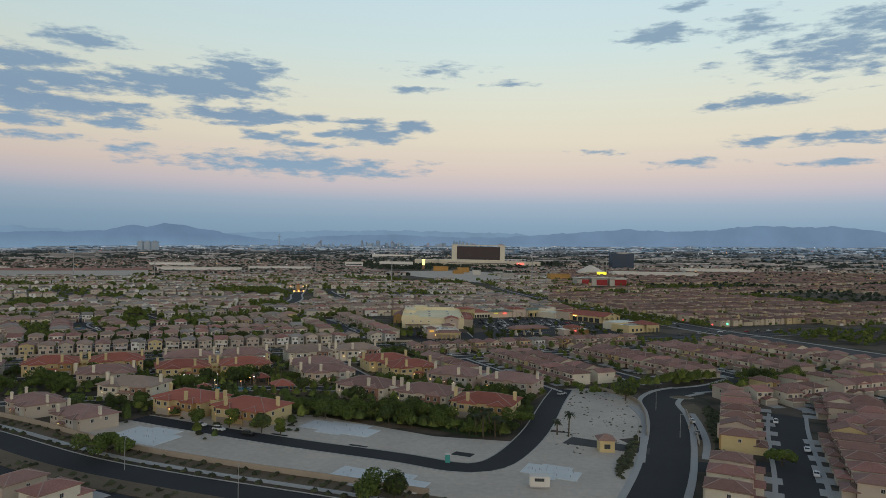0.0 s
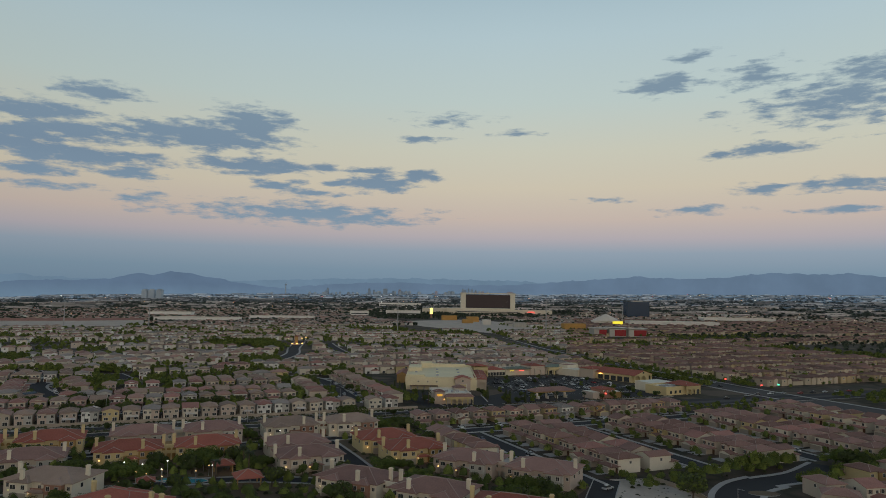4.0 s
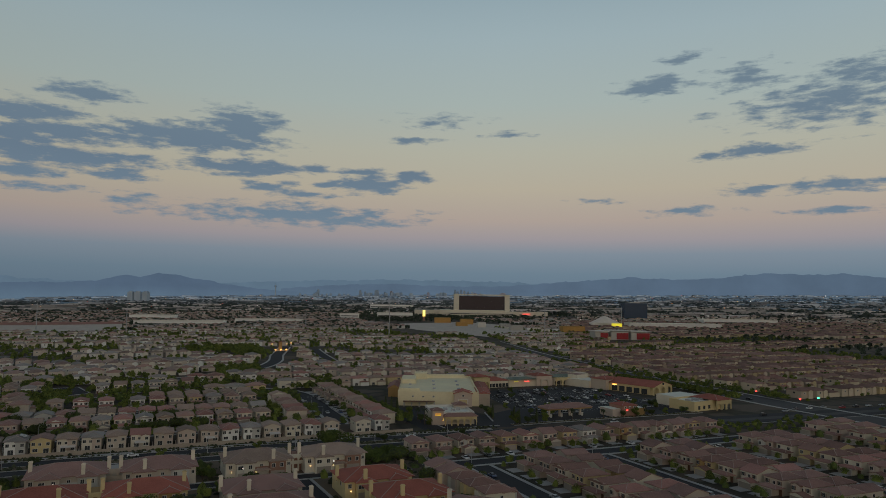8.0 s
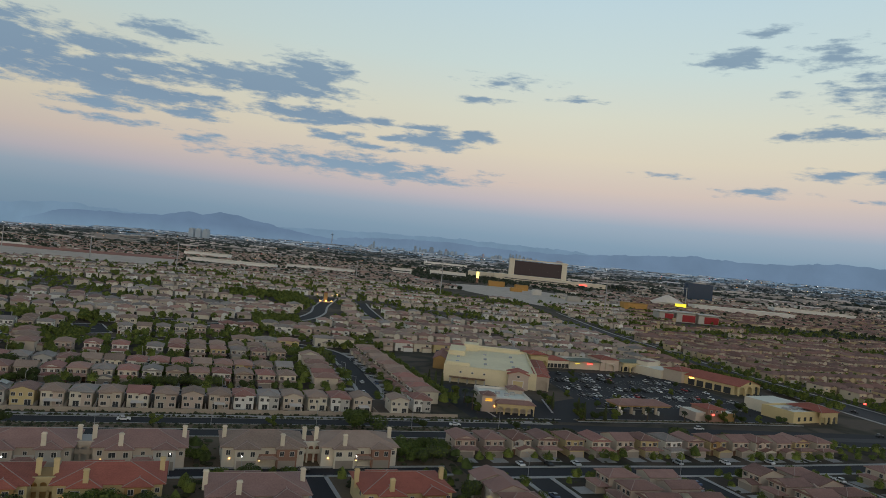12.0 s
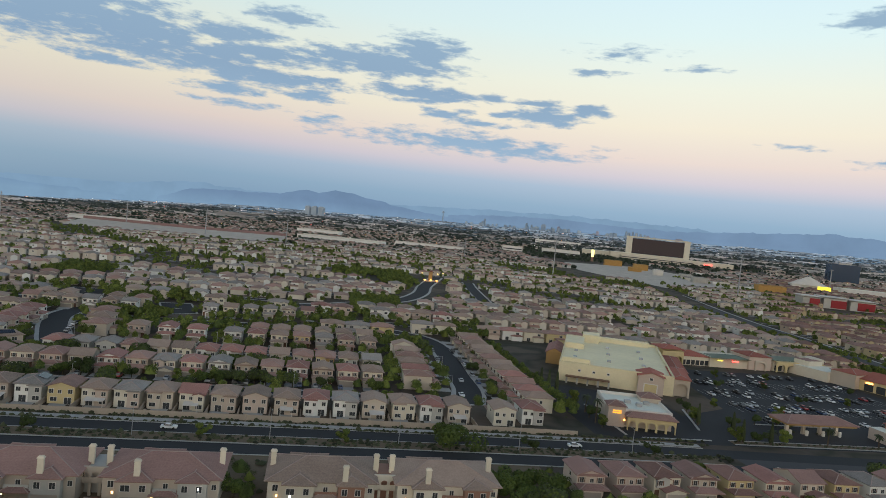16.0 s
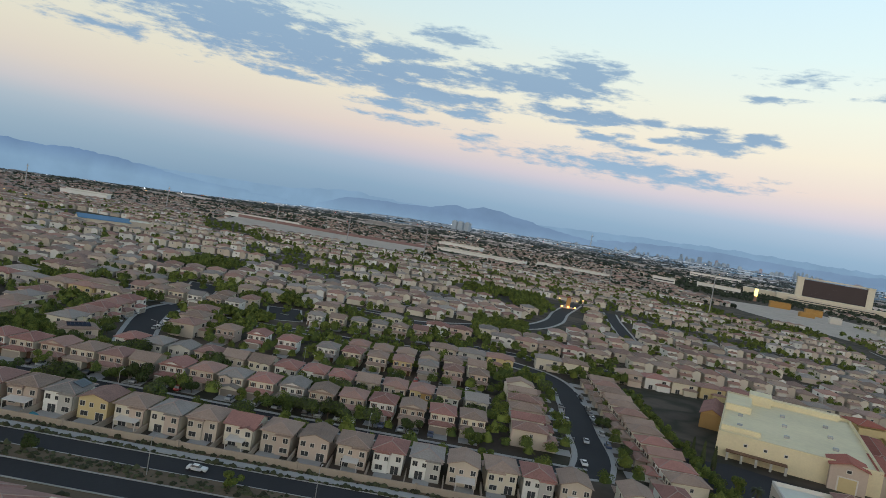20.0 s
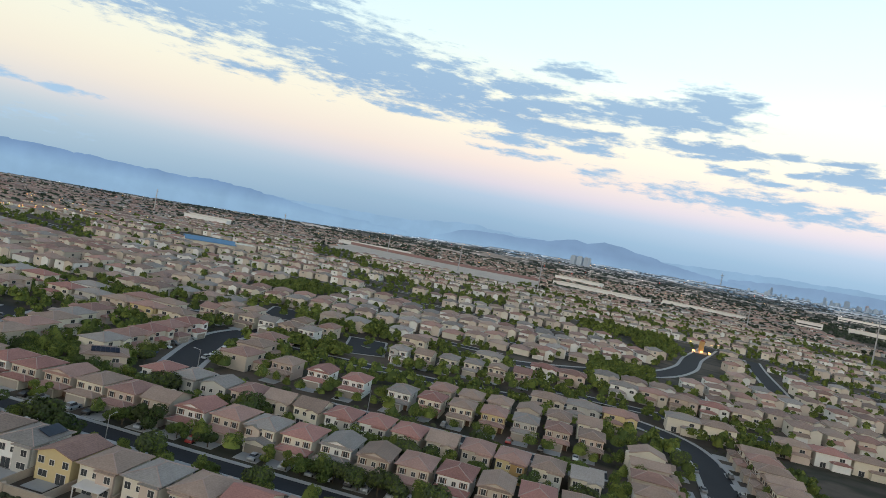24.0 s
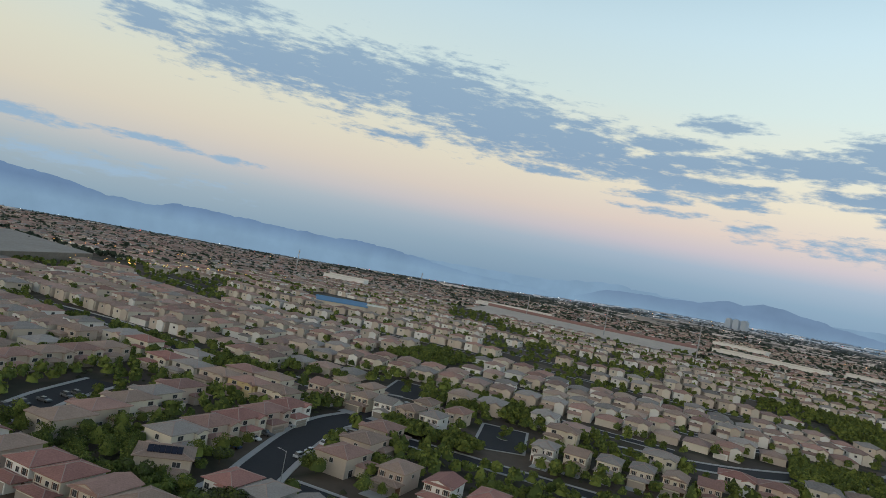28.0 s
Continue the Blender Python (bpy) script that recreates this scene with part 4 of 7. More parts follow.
# ---- the site with bare slabs in front ----
patch("building_site", [(-104, 196), (-70, 178), (-25, 160), (20, 140), (46, 140), (58, 190), (52, 205), (34, 208), (26, 196), (0, 200), (-40, 222), (-64, 222), (-92, 212)], DIRT, "bare graded tan dirt building site", "ground", 0.01, False)
patch("dirt_lot", [(33, 212), (40, 240), (49, 274), (60, 276), (72, 258), (71, 236), (63, 206), (52, 201)], DIRT, "bare tan dirt lot with dry weeds", "ground", 0.014, False)
park = smooth_line([(-200, 238), (-160, 213), (-123, 194), (-87, 173.5), (-59, 162), (-29, 152), (20, 136), (90, 118)], 4)
setting("road_4", ribbon(Shape(), park, 0, -9, 0, 0.03, ASPHALT, False), "dark asphalt carriageway of the parkway", "road")
setting("road_5", ribbon(Shape(), park, -15.5, -22.5, 0, 0.03, ASPHALT, False), "dark asphalt carriageway of the parkway", "road")
setting("median_2", ribbon(Shape(), park, -9, -15.5, 0, 0.16, GRAVEL), "planted gravel median of the parkway", "median")
setting("kerb_5", ribbon(Shape(), park, 0.3, 0, 0, 0.16, CONCRETE), "pale concrete kerb of the parkway", "kerb")
setting("pavement_parkway", ribbon(Shape(), park, 4.2, 2.4, 0, 0.14, CONCRETE), "pale concrete pavement along the parkway", "pavement")
setting("verge_2", ribbon(Shape(), park, 9.5, 4.2, 0, 0.06, GRAVEL, False), "brown gravel verge with shrubs", "verge")
claim(park[:], 24)
low_wall = tagged(new("garden_wall"), "low tan block wall along the parkway", "wall")
part("wall", ribbon(Shape(), [p for p in park if p.x < 0], 9.9, 9.6, 0, 1.4, BLOCK), low_wall)
site_line = street([(-92, 213), (-70, 203), (-38, 189.5), (-9, 179), (5, 172.5), (13, 173), (20, 182), (30, 208), (41, 249), (48, 273)], 7.6, 0, "new black asphalt street on the building site")
s = ribbon(Shape(), site_line, 4.1, 3.8, 0, 0.17, CONCRETE)
ribbon(s, site_line, -3.8, -4.1, 0, 0.17, CONCRETE)
setting("kerb_site", s, "pale concrete kerb of the new street", "kerb")
for i, (cx, cy, w, d) in enumerate(((-81, 193, 19, 17), (-28.5, 206, 24, 13), (-12, 161.5, 24, 13), (29.5, 170, 14, 11))):
    s = Shape()
    a = radians(-22)
    def turned(x, y, z):
        return (cx + x * math.cos(a) - y * math.sin(a), cy + x * math.sin(a) + y * math.cos(a), z)
    outline = [(-.5, -.3), (-.2, -.3), (-.2, -.5), (.15, -.5), (.15, -.38), (.5, -.38), (.5, .25), (.3, .25), (.3, .5), (-.25, .5), (-.25, .4), (-.5, .4)]
    s.hull([turned(x * w, y * d, 0) for x, y in outline], [turned(x * w, y * d, .16) for x, y in outline], SLAB)
    slab = tagged(new("foundation_slab", s.mesh("foundation_slab")), "pale bare concrete foundation slab on dirt", "foundation slab", "foundation slabs")
    for k in range(14):
        px, py = rng.uniform(-.4, .4) * w, rng.uniform(-.28, .3) * d
        q = turned(px, py, .16)
        part("pipe_stub", Shape().rod(q, (q[0], q[1], .75), .07, STEEL, sides=5), slab)
    block(cx, cy, w, d, -22)
toilet = tagged(new("portable_toilet"), "turquoise plastic portable toilet on the site", "portable toilet")
TEAL = material("turquoise_plastic", (0.08, 0.36, 0.34), 0.5, 0.05)
part("cabin", Shape().box(3.4, 175.4, 0.05, 4.6, 176.6, 2.1, TEAL), toilet)
part("roof", Shape().hull([(3.3, 175.3, 2.1), (4.7, 175.3, 2.1), (4.7, 176.7, 2.1), (3.3, 176.7, 2.1)], [(3.6, 175.6, 2.35), (4.4, 175.6, 2.35), (4.4, 176.4, 2.35), (3.6, 176.4, 2.35)], TRIM), toilet)
part("door", Shape().box(3.6, 175.34, .1, 4.4, 175.41, 2.0, TEAL), toilet)
trailer = tagged(new("site_trailer"), "small white site trailer with dark window", "trailer")
part("body", Shape().box(23, 158, .5, 27.5, 160.6, 2.8, TRIM), trailer)
part("window", Shape().box(24, 157.93, 1.7, 26.2, 158.02, 2.4, PANE), trailer)
part("chassis", Shape().box(23.2, 158.2, 0.05, 27.3, 160.4, .5, STEEL), trailer)
for px, py in ((-45, 196.5), (-21, 187.5), (-27, 184.5), (8, 183), (44, 262), (45.5, 266)):
    s = Shape()
    s.hull([(px - 3.2, py - .2, 0), (px + 1.8, py - 2.2, 0), (px + 3.2, py + .6, 0), (px - 1.8, py + 2.6, 0)], [(px - 3.2, py - .2, .06), (px + 1.8, py - 2.2, .06), (px + 3.2, py + .6, .06), (px - 1.8, py + 2.6, .06)], ASPHALT)
    setting("parking_bay", s, "black asphalt parking bay beside the new street", "parking bay")
# planted strip, parking bay and paths beside the curving road
patch("planted_strip", [(70, 186), (77, 190), (92, 236), (92, 252), (84, 246), (77, 212)], GRAVEL, "brown gravel strip with shrubs and low walls", "verge", 0.02, False)
patch("parking_bay_2", [(74.5, 204), (78.5, 203), (85, 232), (81.5, 236)], ASPHALT, "asphalt parking bay beside the curving road", "parking bay", 0.036, False)
setting("pavement_bay", ribbon(Shape(), smooth_line([(72, 184), (78, 200), (83, 220), (86, 236)], 3), 1.0, -1.0, 0, 0.14, CONCRETE), "pale concrete path beside the parking bay", "pavement")
setting("pavement_lot", ribbon(Shape(), smooth_line([(54, 180), (60, 200), (67, 226), (68, 246)], 3), 1.0, -1.0, 0, 0.14, CONCRETE), "pale concrete path along the dirt lot", "pavement")
for x0, y0, x1, y1 in ((78, 196, 83, 214), (84, 220, 88, 238), (81, 214, 84, 222)):
    strip_wall = tagged(new("garden_wall"), "low tan garden wall in the planted strip", "wall")
    part("wall", ribbon(Shape(), [Vector((x0, y0)), Vector((x1, y1))], 3.4, 3.1, 0, 1.1, BLOCK), strip_wall)
art_wall = tagged(new("garden_wall"), "long tan block wall along the estate's edge", "wall")
part("wall", ribbon(Shape(), smooth_line(uvline((-192, 60), (-196, 105), (-203, 132), (-213, 164)), 5), .2, -.2, 0, 2.0, BLOCK), art_wall)
# the curving road and the side streets on the south
right_road = street([(44, 140), (56, 168), (64, 190), (72, 215), (77, 236), (80, 254), (88, 268), (98, 276)], 11.5, 1.8, "dark asphalt curving estate road")
street([(62, 177.5), (76, 177.5), (88, 179)], 8, 0)
street([(75, 138), (88, 166), (101, 198), (110, 219), (118, 236)], 10, 1.2)
street([(96, 275), (112, 284), (128, 300)], 9, 1.5)
x, y = 91, 262
setting("kerb_roundabout", Shape().hull([(x + 4.5 * math.cos(a), y + 2.6 * math.sin(a), 0) for a in np.linspace(0, 5.98, 18)], [(x + 4.5 * math.cos(a), y + 2.6 * math.sin(a), .2) for a in np.linspace(0, 5.98, 18)], CONCRETE, GRAVEL), "kerbed island with low red flowers", "kerb")
patch("gate_drive", [(36, 196), (58, 187), (60, 193), (40, 203)], OLD_ASPHALT, "grey paved gate drive", "road", 0.034, False)
s = ribbon(Shape(), smooth_line([(63, 206), (70, 236), (71, 256), (62, 275)], 3), .3, 0, 0, 1.3, BLOCK)
lot_wall = tagged(new("garden_wall", s.mesh("garden_wall")), "curved low tan block wall round the dirt lot", "wall")
gate = tagged(new("gatehouse"), "small yellow stucco gatehouse with tile roof", "gatehouse")
part("wall", Shape().box(45, 188, 0, 49, 192, 3.2, STUCCO["yellow"]), gate)
part("roof", Shape().hip(45, 188, 49, 192, 3.2, TILES["pink"], .5, .5), gate)
part("window", Shape().box(46.2, 187.93, 1.0, 47.8, 188.02, 2.2, PANE), gate)
block(47, 190, 6, 6, 0)

# ---- blocks of flats ----
patch("lawn_1", [(-60, -165), (-60, -20), (60, -20), (60, -100), (80, -140), (30, -178), (-20, -165)], GRAVEL, "brown planted ground between the flats", "ground", 0.008)
patch("lawn_2", [(-46, 224), (-12, 214), (12, 200), (22, 205), (6, 220), (-30, 236)], GRASS, "dark green lawn in front of the flats", "lawn", 0.016, False)
FLATS = {k: condo(*k) for k in (("yellow", "red"), ("tan", "mauve"), ("cream", "tan"), ("cream", "mauve"), ("pink", "mauve"), ("yellow", "red", True), ("tan", "mauve", True), ("cream", "tan", True))}
for u, v, turn, key in ((-86, -42, 0, ("yellow", "red")), (-33, -41, 0, ("tan", "mauve")), (20, -40.5, 0, ("cream", "tan")), (-37, -65, 0, ("yellow", "red")), (-77, -69, 0, ("tan", "mauve", True)), (4, -73, 0, ("tan", "mauve", True)),
        (36, -73, 0, ("yellow", "red", True)), (40, -92, 0, ("yellow", "red", True)), (-67, -98, -32, ("cream", "tan", True)), (-42, -137, -48, ("yellow", "red")), (19, -134, -50, ("cream", "mauve")), (59, -124, -50, ("pink", "mauve")), (39, -164, -44, ("yellow", "red", True)), (4, -92, 0, ("tan", "mauve", True)), (-138, -42, 0, ("tan", "mauve")), (-140, -76, 0, ("cream", "tan"))):
    wall, roof = key[0], key[1]
    tall = 1.06 if v > -45 else 1.0
    FLATS[key].put(on(u, v, turn) @ Matrix.Diagonal((1, 1, tall, 1)), "%s stucco two-storey flats with %s tile roof and chimneys" % (WALL_WORDS[wall], ROOF_WORDS[roof]), "blocks of flats")
    x, y = at(u, v)
    block(x, y, 22 if len(key) > 2 else 46, 15, TURN + turn)
for x, y, deg in ((-104, 203, -34), (-127, 217, -40)):
    FLATS["tan", "mauve", True].put(pose(x, y, 0, 0, 0, deg) @ Matrix.Scale(.84, 4), "tan stucco two-storey flats with mauve-brown tile roof and chimneys", "blocks of flats")
    block(x, y, 19, 15, deg)
street(uvline((-112, -52), (-60, -51), (56, -51)), 5.6, 1.0, "asphalt drive between the flats")
street(uvline((19, -54), (20, -84), (20, -114)), 5.5, 1.0, "asphalt drive between the flats")
street(uvline((-112, -98), (-70, -99), (-20, -100), (18, -118)), 5.5, 1.0, "asphalt drive between the flats")
x, y = at(-34, -96)
pool = tagged(new("swimming_pool"), "turquoise swimming pool with pale stone edge", "swimming pool")
ell = [(math.cos(a) * (1 + .25 * math.cos(2 * a)), math.sin(a)) for a in np.linspace(0, 6.02, 24)]
part("pool_edge", Shape().hull([(x + 6.4 * a, y + 3.9 * b, 0) for a, b in ell], [(x + 6.4 * a, y + 3.9 * b, .12) for a, b in ell], CONCRETE), pool)
part("water", Shape().poly([(x + 5.9 * a, y + 3.4 * b, .14) for a, b in ell], POOL), pool)
for u, v, w in ((-22, -91, 5.5), (-17, -108, 7.0), (-44, -104, 4.0)):
    x, y = at(u, v)
    g = tagged(new("pavilion"), "small pool pavilion with terracotta hip roof", "pavilion")
    g.matrix_basis = on(u, v)
    part("roof", Shape().hip(-w / 2, -w / 2, w / 2, w / 2, 2.9, TILES["red"], .5, .45), g)
    for px in (-w / 2 + .3, w / 2 - .3):
        for py in (-w / 2 + .3, w / 2 - .3):
            part("post", Shape().box(px - .2, py - .2, 0, px + .2, py + .2, 2.9, STUCCO["ochre"]), g)
    part("lamp", Shape().box(-.2, -.2, 2.5, .2, .2, 2.8, AMBER), g, "warm lit ceiling lamp")
    block(x, y, w, w, TURN)

# ---- rows of houses ----
FRONT = [10, 11, 4, 0, 9, 5, 7, 5, 10, 5, 2, 11, 5, 8, 2, 5]
SOLAR_TURN = 245.0
row(-73.6, 14.5, 46.8, 15, 16, 180, FRONT, designs="cabaacdabacabcab", group="houses along the main road")
row(-146, 15, -81.6, 14.5, 9, 180, [5, 1, 10, 6, 4], group="houses along the main road")
row(-97, 46.5, 25, 47.5, 16, 0, [7, 1, 0, 6, 5, 2, 1, 9, 7, 11, 5, 1, 2, 5, 7, 8], designs="abaadbacabba")
row(-152, 46, -105, 46.5, 6, 0)
row(-79, 70.5, 26, 70.5, 14, 180)
row(-26, 103, 27.5, 103, 7, 0, designs="a")
row(-62, 104, -40, 104, 3, 0)
row(-17, 121, 27, 122, 6, 180)
row(42, 46, 43.5, 100, 6, 90, [1, 7, 10, 1, 5, 0])
row(73.5, 26, 74.5, 134, 12, -90, [8, 2, 1, 7, 0, 5, 1, 8, 10, 5, 1], designs="aab")
row(60, 14, 69, 16, 2, 180, [0, 2])
put_house(*at(-97, 73), SOLAR_TURN, colour=5, big=True)
row(-106, 82, -109, 128, 5, 90, [9, 1, 7, 6, 2], big=True)
row(-127, 68, -138, 114, 5, -90, [5, 1, 0, 9, 6], big=True)
row(-77, 104, -83, 134, 3, -90, [1, 10, 1], big=True)
row(-174, 58, -184, 130, 7, 90, [1, 10, 6, 1, 5], big=True)
row(-122, 163, -80, 163, 6, 0)
row(-44, 166, 2, 176, 6, 0)
row(-122, 182, -112, 182, 2, 180)
row(-90, 182, -78, 182, 2, 180)
row(66, -38, 202, -40, 16, 0, [6, 6, 15, 14, 12, 7, 14, 12, 11, 6, 12, 14, 13, 6, 4, 14], group="houses along the main road")
for k, (u, face, v0, v1, n) in enumerate(((62, 90, -72, -104, 5), (95, -90, -72, -134, 8), (111, 90, -72, -134, 8), (144, -90, -72, -140, 9), (160, 90, -72, -140, 9), (193, -90, -72, -150, 10), (209, 90, -72, -150, 10), (243, -90, -62, -152, 10), (262, 90, -60, -152, 9))):
    row(u, v0, u + (6 if k == 3 else 2), v1, n, face, colours=[14, 6, 13, 12, 15, 7, 14, 13], full=k < 5, group="houses of the south estate")


def world_row(x0, y0, x1, y1, n, deg, **kw):
    for i in range(n):
        k = i / max(1, n - 1)
        put_house(x0 + (x1 - x0) * k, y0 + (y1 - y0) * k + 4, deg, colour=(14, 7, 13, 15, 6, 12)[i % 6], group="houses of the south estate", **kw)


world_row(107, 243, 86, 189, 6, 68)
world_row(75, 166, 66, 145, 3, 68)
world_row(98, 152, 117, 198, 6, 248)
put_house(127, 214, 248, colour=7, big=True, group="houses of the south estate")
world_row(132, 228, 140, 246, 3, 248)
world_row(114, 158, 150, 240, 10, 68)
world_row(134, 150, 172, 236, 10, 248)
world_row(150, 146, 188, 230, 10, 68)
world_row(108, 255, 128, 251, 3, 15)
for v, face in ((-166, 180), (-184, 0), (-212, 180)):
    for u in np.arange(104, 300, 8.2):
        x, y = at(u, v)
        if block(x, y, 7, 11, TURN + face, test=True):
            put_house(x, y, TURN + face, False, "back" if face else "front", colour=rng.choice((14, 6, 7, 12, 13, 15)), group="houses of the south estate")
world_row(-85, 141, -75, 136, 2, 155)

# ---- fill of the estate further off ----
far_list = []


def warp(u, v):
    k = min(1.0, max(0.0, (v - 130) / 160))
    return u + k * (16 * math.sin(v / 95 + 1.0) + 9 * math.sin(v / 41)), v + k * (20 * math.sin(u / 120 + .6) + 8 * math.sin(u / 47 + v / 80))


def wide_fill(v0, v1, u0, u1, pitch, gap_row, gap_street, limit):
    v, side = v0, 0
    while v < v1:
        u = u0 + rng.uniform(0, pitch)
        while u < u1:
            a, b = warp(u, v)
            c, d = warp(u + 1, v)
            turn = math.degrees(math.atan2(d - b, c - a)) + (180 if side else 0) + rng.uniform(-3, 3)
            x, y = at(a, b)
            dist = math.hypot(x + 45, y - 260)
            bearing = math.degrees(math.atan2(x + 20, y - 150))
            if -96 < bearing < 62 and block(x, y, pitch - 2.2, 11, TURN + turn, test=True):
                if dist < limit and -75 < bearing < 30:
                    put_house(x, y, TURN + turn, full=False, big=pitch > 10.5, group="houses of the far estate")
                else:
                    block(x, y, pitch - 1.5, 12, TURN + turn)
                    far_list.append((x, y, TURN + turn, pitch - rng.uniform(1.4, 2.4), rng.uniform(9.5, 12.5), rng.choice((5.4, 5.6, 5.8, 3.4))))
            u += pitch + (9 if rng.random() < .06 else 0)
        v += gap_row if side == 0 else gap_street
        side = 1 - side


def lane(v, u0, u1, width=6.5):
    pts = []
    for u in np.arange(u0, u1, 9):
        p = Vector(at(*warp(u, v)))
        if block(p.x, p.y, 5, 5, 0, test=True):
            pts.append(p)
        else:
            if len(pts) > 4:
                streets.append(pts)
            pts = []
    if len(pts) > 4:
        streets.append(pts)


streets = []
v = 143.0
# open ground, parks and the loop's trees keep houses off
for cu, cv, w, d, deg in ((-146, 310, 34, 60, 0), (62, 480, 84, 60, 0), (70, 420, 40, 60, 0), (-356, 545, 70, 90, 0), (-560, 340, 200, 150, 0), (-195, 905, 320, 170, 5), (55, 1075, 190, 60, 20), (470, 870, 240, 330, 0), (620, 500, 130, 60, 0), (760, 470, 260, 110, 0), (400, -90, 150, 150, 0), (108, 449, 16, 16, 0)):
    x, y = at(cu, cv)
    block(x, y, w, d, TURN + deg)
# the shopping centre's ground
for cu, cv, w, d in ((150, 95, 130, 120), (262, 60, 70, 90), (220, 118, 100, 26)):
    x, y = at(cu, cv)
    block(x, y, w, d, TURN)
while v < 820:
    lane(v + 17 + 17.5, -420 if v > 240 else -330, 640)
    v += 53
for pts in streets:
    claim(pts, 4.2)
wide_fill(143, 330, -420, 620, 11.5, 18, 35, 330)
wide_fill(330, 900, -700, 900, 12.0, 18, 35, 0)
wide_fill(-160, 143, -420, -180, 11.5, 18, 35, 210)
wide_fill(-150, 143, 330, 700, 11.5, 18, 35, 0)
s = Shape()
for pts in streets:
    ribbon(s, pts, 3.4, -3.4, 0, 0.03, ASPHALT, False)
    ribbon(s, pts, 4.5, 3.4, 0, 0.12, CONCRETE)
    ribbon(s, pts, -3.4, -4.5, 0, 0.12, CONCRETE)
setting("street_net", s, "asphalt streets with pale kerbs in the far estate", "road")

# ---- the shopping centre ----
def sign_bars(s, x, y, z, w, h, mat, rows=1):
    for k in range(rows):
        s.box(x - w / 2, y - .12, z - k * h * 1.5, x + w / 2, y - .02, z - k * h * 1.5 + h, mat)
    return s


def place_thing(name, label, category, x, y, deg):
    ob = tagged(new(name), label, category)
    ob.matrix_basis = pose(x, y, 0, 0, 0, deg)
    return ob


PALE, TANW, BRICK, YEL, OCH = STUCCO["pale"], STUCCO["tan"], STUCCO["pink"], STUCCO["yellow"], STUCCO["ochre"]
# the big store: local x along its front, y to the back
store = place_thing("supermarket", "large pale stucco store with flat white roof and red gable", "store", -31.3, 470.5, 2.5)
store.matrix_basis = store.matrix_basis @ Matrix.Diagonal((.97, 1.22, .8, 1))
part("wall", Shape().box(0, 0, 0, 44, 62, 8.0, STORE_WALL), store)
part("roof", Shape().box(.6, .6, 7.5, 43.4, 61.4, 8.06, CREAM_ROOF), store, "flat white membrane roof")
s = Shape()
for a in ((0, 0, 44, .5), (0, 61.5, 44, 62), (0, .5, .5, 61.5), (43.5, .5, 44, 61.5)):
    s.box(a[0], a[1], 8, a[2], a[3], 9.3, STORE_WALL)
part("parapet", s, store)
for a in ((.5, 34, 9, 52, 11.0), (8, 52, 16, 61, 12.5), (16, 58, 40, 61.4, 10.6), (.5, 6, 12, 9, 10)):
    part("plant_screen", Shape().box(a[0], a[1], 8.06, a[2], a[3], a[4], STORE_WALL, CREAM_ROOF), store)
s = Shape().box(30.5, -2.4, 0, 40, 0, 8.6, BRICK).box(32.6, -2.5, 0, 37.9, -2.38, 5.2, TRIM).box(33, -2.56, 0, 37.5, -2.48, 4.8, YEL)
porch = part("entrance_block", s, store)
part("entrance_gable", Shape().gable(30.5, -2.4, 40, 6, 8.6, TILES["red"], "y", .6, .36), porch)
part("gable_wall", Shape().gable_ends(30.5, -2.4, 40, 6, 8.6, BRICK, "y", .36), porch)
part("gable_window", Shape().box(34.5, -2.52, 6.6, 36, -2.42, 8.0, TRIM).box(34.7, -2.55, 6.8, 35.8, -2.45, 7.8, PANE), porch)
s = Shape().box(3, -2.6, 3.0, 20, 0, 3.3, DOOR)
part("pergola", s, store)
for k in range(5):
    part("pergola_post", Shape().box(3.2 + k * 4.05, -2.5, 0, 3.9 + k * 4.05, -1.9, 3.0, STUCCO["grey"]), store)
for k in range(3):
    part("window", Shape().box(7.5 + k * 5.6, -.1, 5.4, 8.7 + k * 5.6, .05, 6.6, TRIM).box(7.7 + k * 5.6, -.14, 5.6, 8.5 + k * 5.6, .02, 6.4, PANE), store)
s = Shape().box(44, 2, 0, 50, 20, 8.2, TANW).arcade(44, 50, .5, 2, 8.2, 1, 4.0, TANW, 1.4)
part("entrance_tower", s, store)
part("tower_roof", Shape().hip(43.5, .5, 50, 20, 8.2, TILES["red"], .5, .3), store)
part("side_roof", Shape().hip(44, 20, 52, 50, 6.5, TILES["red"], .5, .32), store)
part("side_wall", Shape().box(44, 20, 0, 52, 50, 6.5, TANW), store)
part("side_wing", Shape().box(-7, 26, 0, 0, 45, 6.4, OCH), store)
part("wing_roof", Shape().gable(-7, 26, 0, 45, 6.4, TILES["rose"], "y", .6, .6), store)
part("wing_gable", Shape().gable_ends(-7, 26, 0, 45, 6.4, OCH, "y", .6), store)
for k in range(9):
    part("roof_unit", Shape().box(5 + (k % 3) * 14, 14 + (k // 3) * 14, 8.06, 6.6 + (k % 3) * 14, 15.6 + (k // 3) * 14, 8.9, STEEL), store)
# the bank on its pad
bank = place_thing("bank_building", "brown stucco bank with white flat roof and arched porch", "bank", -11, 417, 12)
part("wall", Shape().box(0, 0, 0, 19, 22, 4.6, TANW, MEMBRANE), bank)
s = Shape()
for a in ((0, 0, 19, .4), (0, 21.6, 19, 22), (0, .4, .4, 21.6), (18.6, .4, 19, 21.6)):
    s.box(a[0], a[1], 4.6, a[2], a[3], 5.5, TRIM)
part("parapet", s, bank)
corner = part("corner_tower", Shape().box(-.5, -1.2, 0, 4.6, 4, 6.2, BRICK), bank)
